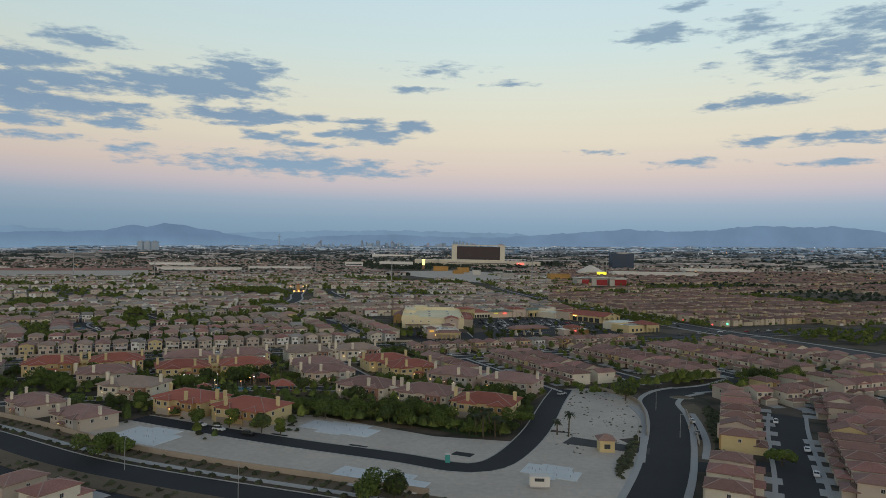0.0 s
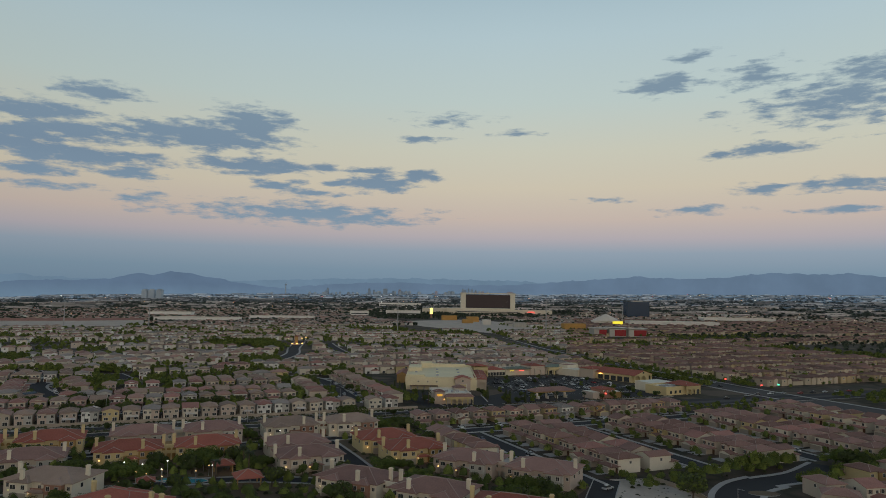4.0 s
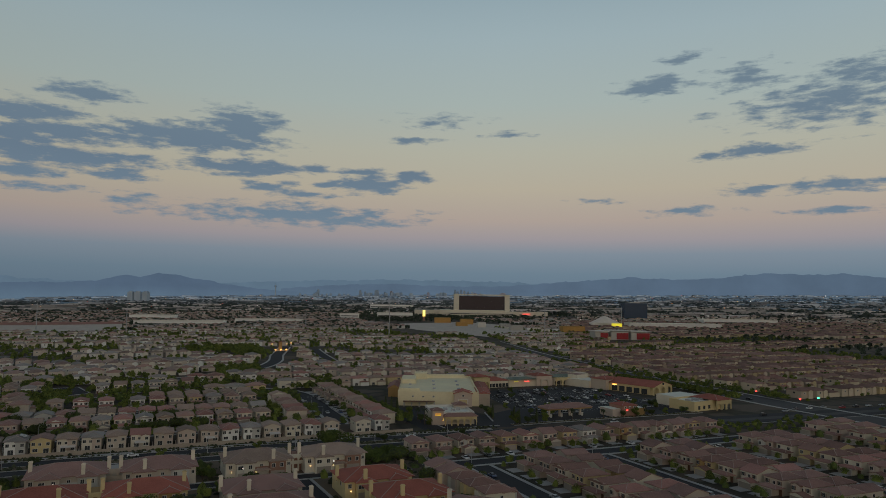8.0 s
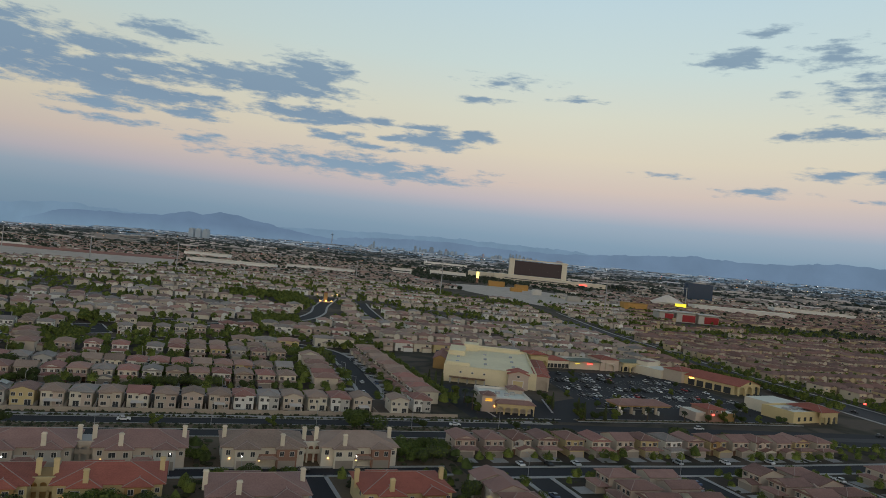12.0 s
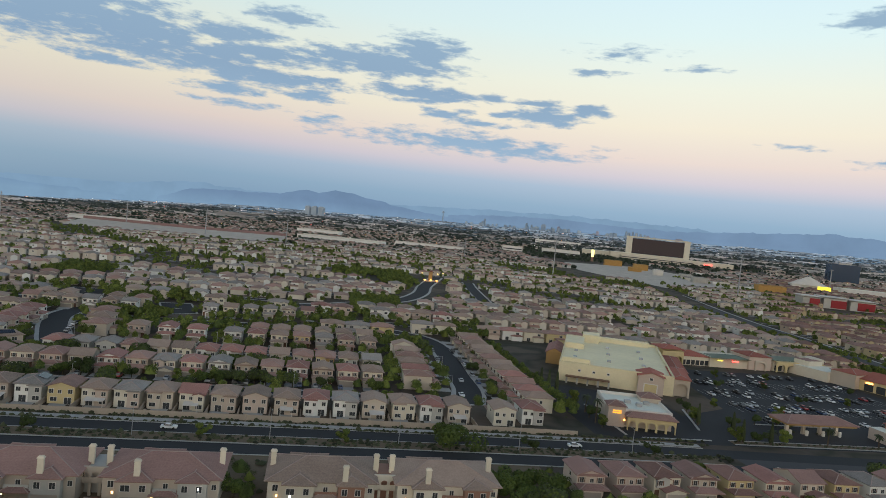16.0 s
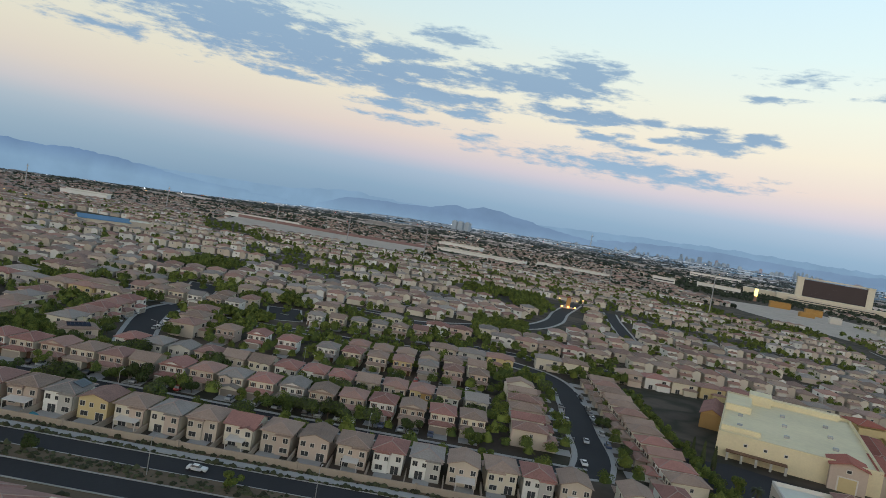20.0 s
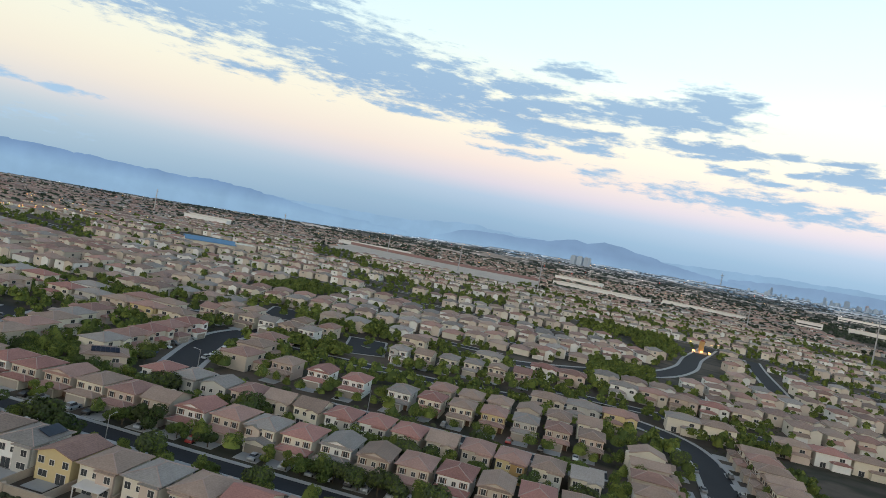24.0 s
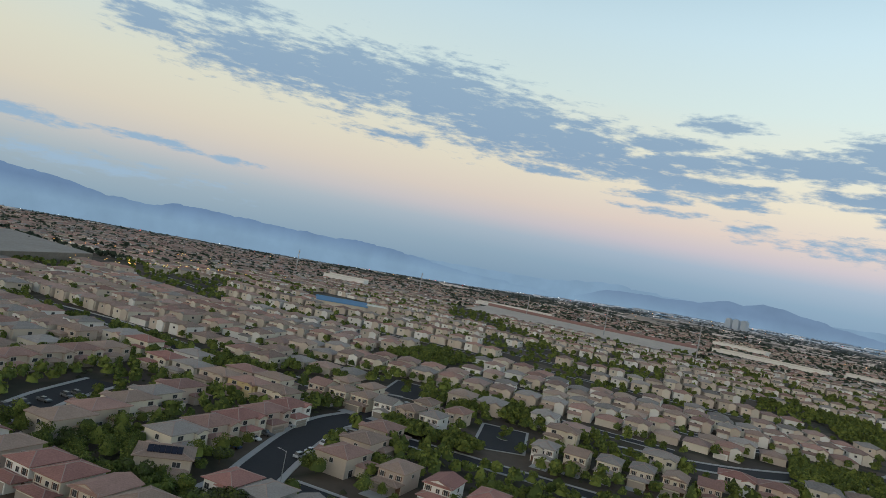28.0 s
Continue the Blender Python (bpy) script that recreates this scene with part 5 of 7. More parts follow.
part("tower_roof", Shape().hip(-.5, -1.2, 4.6, 4, 6.2, TILES["mauve"], .4, .4), corner)
part("sign", sign_bars(Shape(), 2.1, -1.2, 4.7, 2.6, .4, glowing("yellow_lettering", (1.0, .5, .05), .8), 2), bank, "lit yellow sign bars")
part("arcade", Shape().arcade(5, 19.4, -3.6, -3.0, 4.0, 5, 1.7, YEL, .6), bank)
part("porch_roof", Shape().hip(4.8, -3.6, 19.4, .2, 4.0, TILES["mauve"], .5, .5), bank)
part("back_tower", Shape().box(13, 15, 0, 19.3, 21, 6.0, TANW), bank)
part("back_roof", Shape().hip(13, 15, 19.3, 21, 6.0, TILES["mauve"], .4, .4), bank)
for k in range(4):
    part("roof_unit", Shape().box(4 + 3 * k, 8 + (k % 2) * 3, 4.62, 5.8 + 3 * k, 9.6 + (k % 2) * 3, 5.6, STEEL), bank)
part("porch_lamp", Shape().box(4.2, -2.0, 2.2, 4.6, -1.6, 2.7, AMBER), bank, "warm lit porch lamp")
# the row of shops behind the parking lot
shops = place_thing("shop_row", "row of tan stucco shops with arches and tile roofs", "shops", *at(167, 123), TURN)
shops.matrix_basis = shops.matrix_basis @ Matrix.Diagonal((1, 1, .78, 1))
part("tower", Shape().box(0, 0, 0, 11, 10, 9.5, YEL), shops)
part("tower_arcade", Shape().arcade(0, 11, -2, 0, 8.5, 2, 3.4, YEL, 1.2), shops)
part("tower_roof", Shape().hip(0, -2, 11, 10, 9.5, TILES["red"], .5, .3), shops)
part("wall", Shape().box(11, 1, 0, 26, 14, 5.4, PALE), shops)
part("roof", Shape().hip(11, 1, 26, 14, 5.4, TILES["red"], .5, .35), shops)
part("sign_wall", Shape().box(26, 0, 0, 46, 14, 6.4, STUCCO["pale"]), shops)
GREEN_ROOF = material("green_metal_roof", (0.12, 0.15, 0.10), 0.5, 0.08)
part("canopy_roof", Shape().hip(26, -2, 46, 8, 6.0, GREEN_ROOF, .4, .3), shops, "green metal canopy roof")
part("sign", sign_bars(Shape(), 30, -2.2, 4.4, 3, .6, glowing("shop_sign_yellow", (1, .8, .1), 1.2)), shops, "lit yellow sign")
part("sign", sign_bars(Shape(), 38, -2.2, 4.3, 3.6, .7, REDLIGHT), shops, "lit red sign")
part("brick_block", Shape().box(46, -1, 0, 58, 13, 8.2, BRICK).arcade(49, 55, -2.2, -1, 6.0, 1, 2.6, TANW, 1.2), shops)
part("brick_roof", Shape().hip(46, -1, 58, 13, 8.2, TILES["red"], .5, .3), shops)
part("arcade_wall", Shape().box(60, 0, 0, 86, 12, 6.6, PALE).arcade(60, 86, -3, -2.2, 6.4, 5, 2.6, YEL, 1.1).box(60, -3, 6.3, 86, 0, 6.6, YEL), shops)
part("arcade_roof", Shape().hip(60, 0, 80, 11, 6.8, GREEN_ROOF, .5, .25), shops)
part("end_tower", Shape().box(80, -1, 0, 87, 8, 9.4, PALE), shops)
part("link_wall", Shape().box(58, 1, 0, 60, 12, 5.0, BRICK), shops)
for k in range(5):
    part("shop_window", Shape().box(60.8 + 5.2 * k, -.1, .3, 64.8 + 5.2 * k, .03, 3.6, PANE), shops)
for k in range(6):
    part("shop_window", Shape().box(12 + 2.4 * k if k < 6 else 0, .9, .3, 13.9 + 2.4 * k, 1.03, 3.2, PANE), shops)
# the yellow arched shops and the cream building near the junction
yel = place_thing("shop_building", "yellow stucco shops with arches and red tile roof", "shops", *at(257, 64), TURN + 16)
yel.matrix_basis = yel.matrix_basis @ Matrix.Diagonal((1, 1, .8, 1))
part("wall", Shape().box(0, 0, 0, 20, 30, 6.2, YEL).arcade(0, 20, -2.6, -1.8, 6.2, 3, 3.0, YEL, 1.6).box(0, -2.6, 6.0, 20, 0, 6.2, YEL), yel)
part("roof", Shape().gable(0, -2.6, 20, 30, 6.2, TILES["red"], "y", .6, .34), yel)
part("gable_wall", Shape().gable_ends(0, -2.6, 20, 30, 6.2, YEL, "y", .34), yel)
for k in range(5):
    part("shop_window", Shape().box(-.12, 2 + 5.4 * k, .2, .05, 6 + 5.4 * k, 4.2, PANE), yel)
part("gable_window", Shape().box(9.3, -2.75, 7.2, 10.7, -2.55, 8.8, PANE), yel)
part("rear_tower", Shape().box(-3, 30, 0, 12, 42, 8.0, TANW), yel)
part("rear_roof", Shape().hip(-3, 30, 12, 42, 8.0, TILES["red"], .5, .3), yel)
part("end_wall", Shape().box(-5, 42, 0, 10, 62, 6.0, PALE, MEMBRANE).box(-2, 54, 6, 8, 62, 9.0, PALE, TILES["mauve"]), yel)
part("sign", Shape().box(-.3, 24, 4.4, -.1, 27, 5.2, AMBER), yel, "lit amber sign")
cream = place_thing("corner_building", "pale yellow corner building with red tile entrance roof", "shops", *at(236, 6), TURN + 8)
cream.matrix_basis = cream.matrix_basis @ Matrix.Diagonal((1, 1, .8, 1))
part("wall", Shape().box(0, 0, 0, 24, 16, 5.4, YEL, MEMBRANE).box(6, 16, 0, 26, 30, 6.6, PALE, MEMBRANE), cream)
s = Shape()
for a in ((0, 0, 24, .4), (0, 15.6, 24, 16), (0, .4, .4, 15.6), (23.6, .4, 24, 15.6)):
    s.box(a[0], a[1], 5.4, a[2], a[3], 6.3, YEL)
part("parapet", s, cream)
part("entrance_roof", Shape().hip(15, -2.5, 27, 14, 6.4, TILES["red"], .5, .4), cream)
part("porch", Shape().arcade(15, 27, -2.5, -1.8, 6.4, 3, 2.4, YEL, 1.0), cream)
for k in range(3):
    part("window", Shape().box(3 + 4 * k, -.1, 1.2, 4.6 + 4 * k, .04, 3.4, PANE), cream)
for k in range(3):
    part("roof_unit", Shape().box(4 + 5 * k, 6, 5.42, 6.4 + 5 * k, 9, 6.6, STEEL), cream)
red_shop = place_thing("restaurant", "brown brick restaurant with red sign and tile roof", "restaurant", *at(185, 6), TURN)
red_shop.matrix_basis = red_shop.matrix_basis @ Matrix.Diagonal((1, 1, .82, 1))
part("wall", Shape().box(5, 0, 0, 14, 10, 6.4, STUCCO["brick"]).box(0, 1, 0, 5, 11, 4.6, BRICK, MEMBRANE).box(14, 1, 0, 20, 9, 4.4, OCH, MEMBRANE), red_shop)
part("roof", Shape().hip(5, 0, 14, 10, 6.4, TILES["red"], .5, .3), red_shop)
part("sign", Shape().box(7.3, -.2, 3.4, 8.4, -.02, 4.2, REDLIGHT), red_shop, "lit red sign")
for k in range(3):
    part("window", Shape().box(6.2 + 2.8 * k, -.1, 4.9, 7.4 + 2.8 * k, .04, 6.0, TRIM).box(6.4 + 2.8 * k, -.13, 5.0, 7.2 + 2.8 * k, .02, 5.8, PANE), red_shop)
gas = place_thing("petrol_station", "petrol station canopy with tile roof and lit soffit", "petrol station", *at(152, 13), TURN)
part("canopy", Shape().box(0, 0, 3.9, 25, 9, 4.5, OCH, TILES["tan"]), gas)
part("canopy_roof", Shape().hip(0, 0, 25, 9, 4.5, TILES["mauve"], .5, .34), gas)
part("soffit_lamps", Shape().box(3, 3, 3.86, 5, 4, 3.89, COOL).box(12, 3, 3.86, 14, 4, 3.89, COOL).box(21, 3, 3.86, 23, 4, 3.89, COOL), gas)
for k in range(4):
    part("column", Shape().box(3 + 6 * k, 4.2, 0, 3.9 + 6 * k, 5.2, 3.9, STUCCO["tan"]), gas)
    part("pump", Shape().box(3.2 + 6 * k, 2.6, 0.04, 3.9 + 6 * k, 3.3, 1.7, TRIM), gas)
# cars in the lot
for k, v in enumerate((30, 44, 50, 64, 70, 84, 90, 103)):
    u = 158 + (8 if k > 5 else 0)
    while u < 240:
        hot = 1.0 - abs(u - 190) / 90
        if rng.random() < .12 + .42 * hot and not (u < 172 and v < 26):
            x, y = at(u, v + rng.uniform(-.4, .4))
            put_car(x, y, TURN + 90 + rng.choice((0, 180)), group="cars in the parking lot")
        u += 2.9
s = Shape()
for v in (30, 44, 50, 64, 70, 84, 90):
    for u in np.arange(156.5, 240, 2.9):
        a, b = at(u, v - 2.4), at(u, v + 2.4)
        s.poly([(a[0], a[1], .052), (a[0] + .12, a[1] + .05, .052), (b[0] + .12, b[1] + .05, .052), (b[0], b[1], .052)], PAINT)
setting("bay_lines", s, "white painted parking bay lines", "road marking")
for u, v in ((168, 37), (190, 57), (212, 57), (190, 77), (215, 37), (168, 77), (230, 77), (205, 97), (180, 97), (147, 45), (160, 22), (200, 22), (225, 22), (150, 26), (138, 22)):
    x, y = at(u, v)
    put_tree(x, y, rng.choice((2, 4)), .6, False)
for u, v in ((132, 6), (134, 14), (127, 22), (140, 4), (90, 60), (92, 57), (88, 63)):
    CYPRESS.put(on(u, v), "slim dark cypress beside the store drive", "cypresses")

# ---- yards of the front row ----
for i in range(17):
    u = -73.6 + (i - .5) * 8.03
    fence = tagged(new("garden_wall"), "low tan block wall between two back yards", "wall", "yard walls")
    part("wall", ribbon(Shape(), [Vector(at(u, 5.2)), Vector(at(u, 13.5))], .1, -.1, 0, 1.4, BLOCK), fence)
for i in range(16):
    u = -73.6 + i * 8.03 + rng.uniform(-1, 1)
    terrace = tagged(new("patio"), "pale concrete patio behind the house", "patio", "patios")
    terrace.matrix_basis = on(u, 10.0)
    w = rng.uniform(1.6, 2.6)
    part("slab", Shape().box(-w, -1.6, 0, w, 1.9, .08, CONCRETE), terrace)
    if i % 3 == 0:
        part("awning", Shape().hull([(-w, -1.2, 2.0), (w, -1.2, 2.0), (w, 1.9, 2.3), (-w, 1.9, 2.3)], [(-w, -1.2, 2.12), (w, -1.2, 2.12), (w, 1.9, 2.42), (-w, 1.9, 2.42)], TRIM), terrace, "white flat awning")
        for px in (-w + .1, w - .25):
            part("post", Shape().box(px, -1.15, .08, px + .15, -1.0, 2.0, TRIM), terrace)

# ---- cars on streets and drives ----
for (u, v), turn, c, suv in (((-28, -4), 0, "white", False), ((75, -5), 0, "white", False), ((176, -6), 0, "white", True), ((58, 62), 84, "silver", False), ((-41, 27), 0, "silver", True)):
    x, y = at(u, v)
    put_car(x, y, TURN + turn, c, suv, "cars on the road", "on the asphalt road")
for u, v0, v1 in ((54.2, 42, 120), (63.6, 44, 122)):
    v = v0
    while v < v1:
        if rng.random() < .5:
            x, y = at(u + (v - 50) * .03, v)
            put_car(x, y, TURN + 90, group="cars along the street")
        v += 5.6
for u in np.arange(-95, 28, 4.07):
    if rng.random() < .5:
        x, y = at(u - .8 + rng.uniform(-.8, .8), 42.6)
        put_car(x, y, TURN + 90, group="cars on driveways", where="parked on a concrete driveway", z=0.1)
for u in np.arange(-20, 26, 8.9):
    x, y = at(u + rng.uniform(-1, 1), 97.8)
    put_car(x, y, TURN + 90, group="cars on driveways", where="parked on a concrete driveway", z=0.1)
for u in np.arange(70, 200, 9.06):
    if rng.random() < .4:
        x, y = at(u, -47.2)
        put_car(x, y, TURN + 90, group="cars on driveways", where="parked on a concrete driveway", z=0.1)
for u in (79, 128, 177):
    for v in np.arange(-65, -135, -7):
        if rng.random() < .4:
            x, y = at(u + rng.choice((-2.6, 2.6)), v)
            put_car(x, y, TURN + 90, group="cars along the street")
for x, y, d, c, suv in ((-63, 200.5, -22, "white", True), (-70, 205, -22, "white", False), (-53, 196, -22, "black", True), (82, 224, 78, "white", False), (78.5, 209, 76, "grey", False), (109.5, 226, 66, "white", True), (103.5, 194, 66, "white", False), (93, 190, 66, "silver", True), (46, 262, 40, "silver", True), (95, 172.5, 65, "white", False)):
    put_car(x, y, d, c, suv, "cars along the street")
for u, v in np.stack([np.linspace(262, 420, 16), np.linspace(-6, -10, 16)], 1):
    if rng.random() < .6:
        x, y = at(u, v + rng.choice((0, -8, -3)))
        put_car(x, y, TURN + rng.choice((0, 180)), group="cars at the junction", where="on the wide junction")
for v in (30, 46, 80, 140):
    x, y = at(306 + rng.choice((-5, 5)), v)
    put_car(x, y, TURN + 88, group="cars at the junction", where="on the wide cross road")
for u in (-62, 14):
    for p, q, c in ((0, 0, "silver"), (3, 0, "black")):
        x, y = at(u + p, -51)
        put_car(x, y, TURN, c, group="cars by the flats", where="on the drive by the flats")

for u, v0, v1, n in ((-97, 78, 128, 6), (-86, 100, 140, 5), (-146, 70, 100, 5)):
    for k in range(n):
        v = v0 + (v1 - v0) * (k + rng.uniform(.2, .8)) / n
        x, y = at(u - .16 * (v - v0), v)
        put_car(x, y, TURN + rng.uniform(-8, 8) + (0 if u < -95 else 90), group="cars along the street", where="parked beside the street")
# ---- solar panels and a small pool in the yards ----
for u, v, z, n, deg in ((-63.7, 18.2, 5.5, 4, TURN + 90), (-97, 73, 5.62, 6, SOLAR_TURN + 180)):
    array = tagged(new("solar_array"), "dark solar panels on a tile roof", "solar panels")
    x, y = at(u, v)
    if n == 6:
        x, y = x + 2.9 * math.sin(radians(deg)), y - 2.9 * math.cos(radians(deg))
    array.matrix_basis = pose(x, y, z, 17.5 if n == 6 else 19, 0, deg)
    for k in range(n):
        part("panel", Shape().box(-n * .55 + k * 1.1, -1.2, 0, -n * .55 + k * 1.1 + 1.04, 1.2, .1, SOLAR), array)
x, y = at(-69, 9.2)
yard_pool = tagged(new("swimming_pool"), "small blue garden pool with concrete edge", "swimming pool")
part("pool_edge", Shape().hull([(x + 2.6 * a, y + 1.2 * b, 0) for a, b in ell], [(x + 2.6 * a, y + 1.2 * b, .12) for a, b in ell], CONCRETE), yard_pool)
part("water", Shape().poly([(x + 2.2 * a, y + .9 * b, .14) for a, b in ell], POOL), yard_pool)

# ---- trees ----
for u, v, k in ((130, 5, 4), (136, 5.2, 2), (145, 4.8, 4), (190, 5, 2), (198, 5, 4), (207, 4.8, 2), (216, 4.6, 4), (226, 4.4, 2), (91, 14, 4), (91, 24, 2), (90, 36, 4), (128, 26, 4), (131, 36, 2), (158, 26, 4), (172, 26, 2), (214, 26, 4), (226, 27, 2)):
    x, y = at(u, v)
    put_tree(x, y, k, rng.uniform(.6, .85), False)
for u, v, k in ((141, 5, 2), (160, 5, 0), (178, 5, 2), (203, 5, 0), (92, 30, 0), (91, 19, 1)):
    PALMS[k].put(pose(*at(u, v), 0, 0, 0, rng.uniform(0, 360)), "palm with drooping grey-green fronds beside the lot", "palms")
planted = 0
for i in range(4000):
    u, v = rng.uniform(-118, 60), rng.uniform(-168, -23)
    x, y = at(u, v)
    if planted < 98 and not (v < -150 and u < -20) and (v < -32 or -9 < u < -5) and put_tree(x, y, rng.choice((0, 1, 3, 5, 0, 3)), rng.uniform(.5, .82)):
        planted += 1
for i in range(26):
    k = rng.random()
    put_tree(-48 + 66 * k + rng.uniform(-3, 3), 226 - 22 * k + rng.uniform(-4, 8), rng.choice((0, 3, 5, 2)), rng.uniform(.5, .85))
for i in range(14):
    put_tree(rng.uniform(20, 36), rng.uniform(206, 232), rng.choice((0, 3, 5)), rng.uniform(.5, .85))
for x, y, k, sz in ((-84, 177, 3, .8), (-79, 175, 0, .9), (-13, 149, 3, .8), (-7, 147.5, 1, .8), (-72, 208, 0, .8), (-61, 204, 4, .9), (-50, 199, 1, .8), (-44, 197, 4, .8), (90, 180, 0, .9), (68, 254, 1, 1.2)):
    put_tree(x, y, k, sz, False)
for x, y, k in ((12, 203, 0), (14, 200, 1), (16, 205, 1), (17.5, 201, 0), (19, 203, 2), (36, 205, 2), (39, 203, 1), (-62, 268, 1), (-66, 276, 1), (-70, 262, 0), (5, 230, 2)):
    PALMS[k].put(pose(x, y, 0, 0, 0, rng.uniform(0, 360)), "tall palm with drooping grey-green fronds", "palms")
# street trees and yards
for v, u0, u1, n in ((28.6, -100, 46, 24), (41.5, -100, 28, 34), (61.5, -100, 28, 34), (82, -80, 30, 20), (64.5, -100, 28, 20), (8.4, -140, 80, 26), (112, -75, -38, 8), (-48, 64, 205, 16), (-27, 64, 210, 8)):
    for i in range(n):
        x, y = at(rng.uniform(u0, u1), v + rng.uniform(-.9, .9))
        put_tree(x, y, rng.choice((0, 1, 2, 4, 5, 0, 4, 1)), rng.uniform(.55, .95))
for u, v0, v1, n in ((50, 36, 110, 12), (67, 36, 125, 14), (86, 10, 125, 14), (-94, 70, 130, 10), (-115, 55, 115, 8), (82, -140, -60, 6), (124, -140, -60, 6)):
    for i in range(n):
        x, y = at(u + rng.uniform(-2, 2), rng.uniform(v0, v1))
        put_tree(x, y, rng.choice((0, 1, 2, 4, 5)), rng.uniform(.5, .9))
for i in range(10):
    x, y = at(rng.uniform(118, 190), rng.uniform(-160, -146))
    put_tree(x, y, rng.choice((0, 3, 5)), rng.uniform(.9, 1.2))
x, y = at(41, -9)
put_tree(x, y, 3, 1.0, False)
for u in (-118, -86, -58, -20, 14, 62, 96):
    x, y = at(u, -9.6)
    put_tree(x, y, rng.choice((2, 4)), .6, False)

# ---- lamps and poles ----
for u in np.arange(-128, 110, 31):
    LAMP.put(on(u, -10.0, 0), "grey steel street lamp on the median", "street lamps")
for x, y, d in ((-73, 164, 20), (-40, 146, 20), (64, 172, 200), (72, 205, 200), (58, 198, 20), (75, 240, 200)):
    LAMP.put(pose(x, y, 0, 0, 0, d), "grey steel street lamp beside the road", "street lamps")
for u, v, d in ((52, 70, 90), (66, 100, -90), (-79, 88, 90), (-60, 27, 0), (0, 27, 0), (-30, 89, 180), (124, -60, 0), (75, -60, 0), (50, 40, 90)):
    LAMP.put(on(u, v, d), "grey steel street lamp by the estate street", "street lamps")
for u, v in ((-45, -92), (-40, -100), (-30, -88), (-26, -100), (-50, -88), (-38, -90), (2, -54), (-14, -52), (30, -54), (-48, -54), (45, -110)):
    LIT_LAMP.put(on(u, v), "lit garden lamp on a short pole", "garden lamps")
POOL_LAMP = lamp_post(.6, 3.4, WARM)
for u, v in ((-46.7, -94.6), (-39.6, -94.4), (-39.8, -102.4), (-26.4, -93.2), (-27.5, -86.7), (-30.5, -99), (-44, -98), (-51, -104), (-16, -106), (-56, -92)):
    POOL_LAMP.put(on(u, v), "warm lit lamp beside the swimming pool", "garden lamps")

# ---- shrubs, far trees and far houses ----
def blobs(name, spots, mat, label, category, sides=6):
    """Many low uneven clumps of leaves, as one mesh."""
    r = np.random.default_rng(5)
    ring = np.array([(0, 0, 1.0)] + [(math.cos(6.2832 * k / sides + .5 * j), math.sin(6.2832 * k / sides + .5 * j), z) for j, z in ((0, .62), (1, .22)) for k in range(sides)])
    ring[1:1 + sides, :2] *= .72
    tri = [(0, 1 + k, 1 + (k + 1) % sides) for k in range(sides)]
    for k in range(sides):
        a, b, c, d = 1 + k, 1 + (k + 1) % sides, 1 + sides + (k + 1) % sides, 1 + sides + k
        tri += [(a, d, b), (b, d, c)]
    tri = np.array(tri)
    n = len(spots)
    p = np.array(spots, float)
    jit = r.uniform(.62, 1.3, (n, len(ring), 1))
    v = ring[None] * jit * p[:, None, 3:6] + p[:, None, :3]
    f = tri[None] + (np.arange(n) * len(ring))[:, None, None]
    me = bpy.data.meshes.new(name)
    v, f = v.reshape(-1, 3), f.reshape(-1, 3)
    me.vertices.add(len(v))
    me.vertices.foreach_set("co", v.ravel())
    me.loops.add(f.size)
    me.loops.foreach_set("vertex_index", f.ravel().astype(np.int32))
    me.polygons.add(len(f))
    me.polygons.foreach_set("loop_start", np.arange(0, f.size, 3, dtype=np.int32))
    me.materials.append(mat)
    me.update(calc_edges=True)
    return tagged(new(name, me), label, category, kind="stuff")


spots = []
for i in range(2800):
    u = rng.uniform(-300, 118)
    x, y = at(u, rng.choice((rng.uniform(-12.4, -7.6), rng.uniform(3.8, 4.7), rng.uniform(.4, 1.1), rng.uniform(-12.4, -7.6))))
    k = rng.uniform(.25, .75)
    spots.append((x, y, .05, k, k, k * rng.uniform(.8, 1.3)))
for i in range(900):
    p = rng.choice(park)
    q = rng.choice(park)
    d = (park[min(park.index(p) + 1, len(park) - 1)] - park[max(park.index(p) - 1, 0)]).normalized()
    o = rng.choice((rng.uniform(5, 9), rng.uniform(-17.5, -10.5), rng.uniform(.8, 2)))
    k = rng.uniform(.3, 1.0)
    spots.append((p.x - d.y * o, p.y + d.x * o, .05, k, k, k))
for i in range(1300):
    k = rng.random()
    x, y = 62 + 24 * k + rng.choice((rng.uniform(10, 15), rng.uniform(-17, -14))) * (1 - .35 * k), 168 + 74 * k + rng.uniform(-4, 4)
    if block(x, y, .6, .6, 0, test=True):
        k = rng.uniform(.35, 1.1)
        spots.append((x, y, 0, k, k, k))
for i in range(260):
    x, y = rng.uniform(34, 72), rng.uniform(186, 276)
    if block(x, y, 1, 1, 0, test=True):
        k = rng.uniform(.15, .5)
        spots.append((x, y, 0, k, k, k * .6))
for i in range(160):
    x, y = at(rng.uniform(129, 237), 4.8 + rng.uniform(-1.2, 1.2))
    k = rng.uniform(.25, .6)
    spots.append((x, y, .14, k, k, k))
for i in range(2600):
    x, y = at(rng.uniform(-115, 62), rng.uniform(-165, -22))
    if block(x, y, 1, 1, 0, test=True):
        k = rng.uniform(.4, 1.2)
        spots.append((x, y, 0, k, k, k * .9))
for i in range(2600):
    x, y = at(rng.uniform(-180, 240), rng.uniform(8, 230) if i % 3 else rng.uniform(-150, -24))
    if block(x, y, 1.2, 1.2, 0, test=True):
        k = rng.uniform(.35, .95)
        spots.append((x, y, 0, k, k, k))
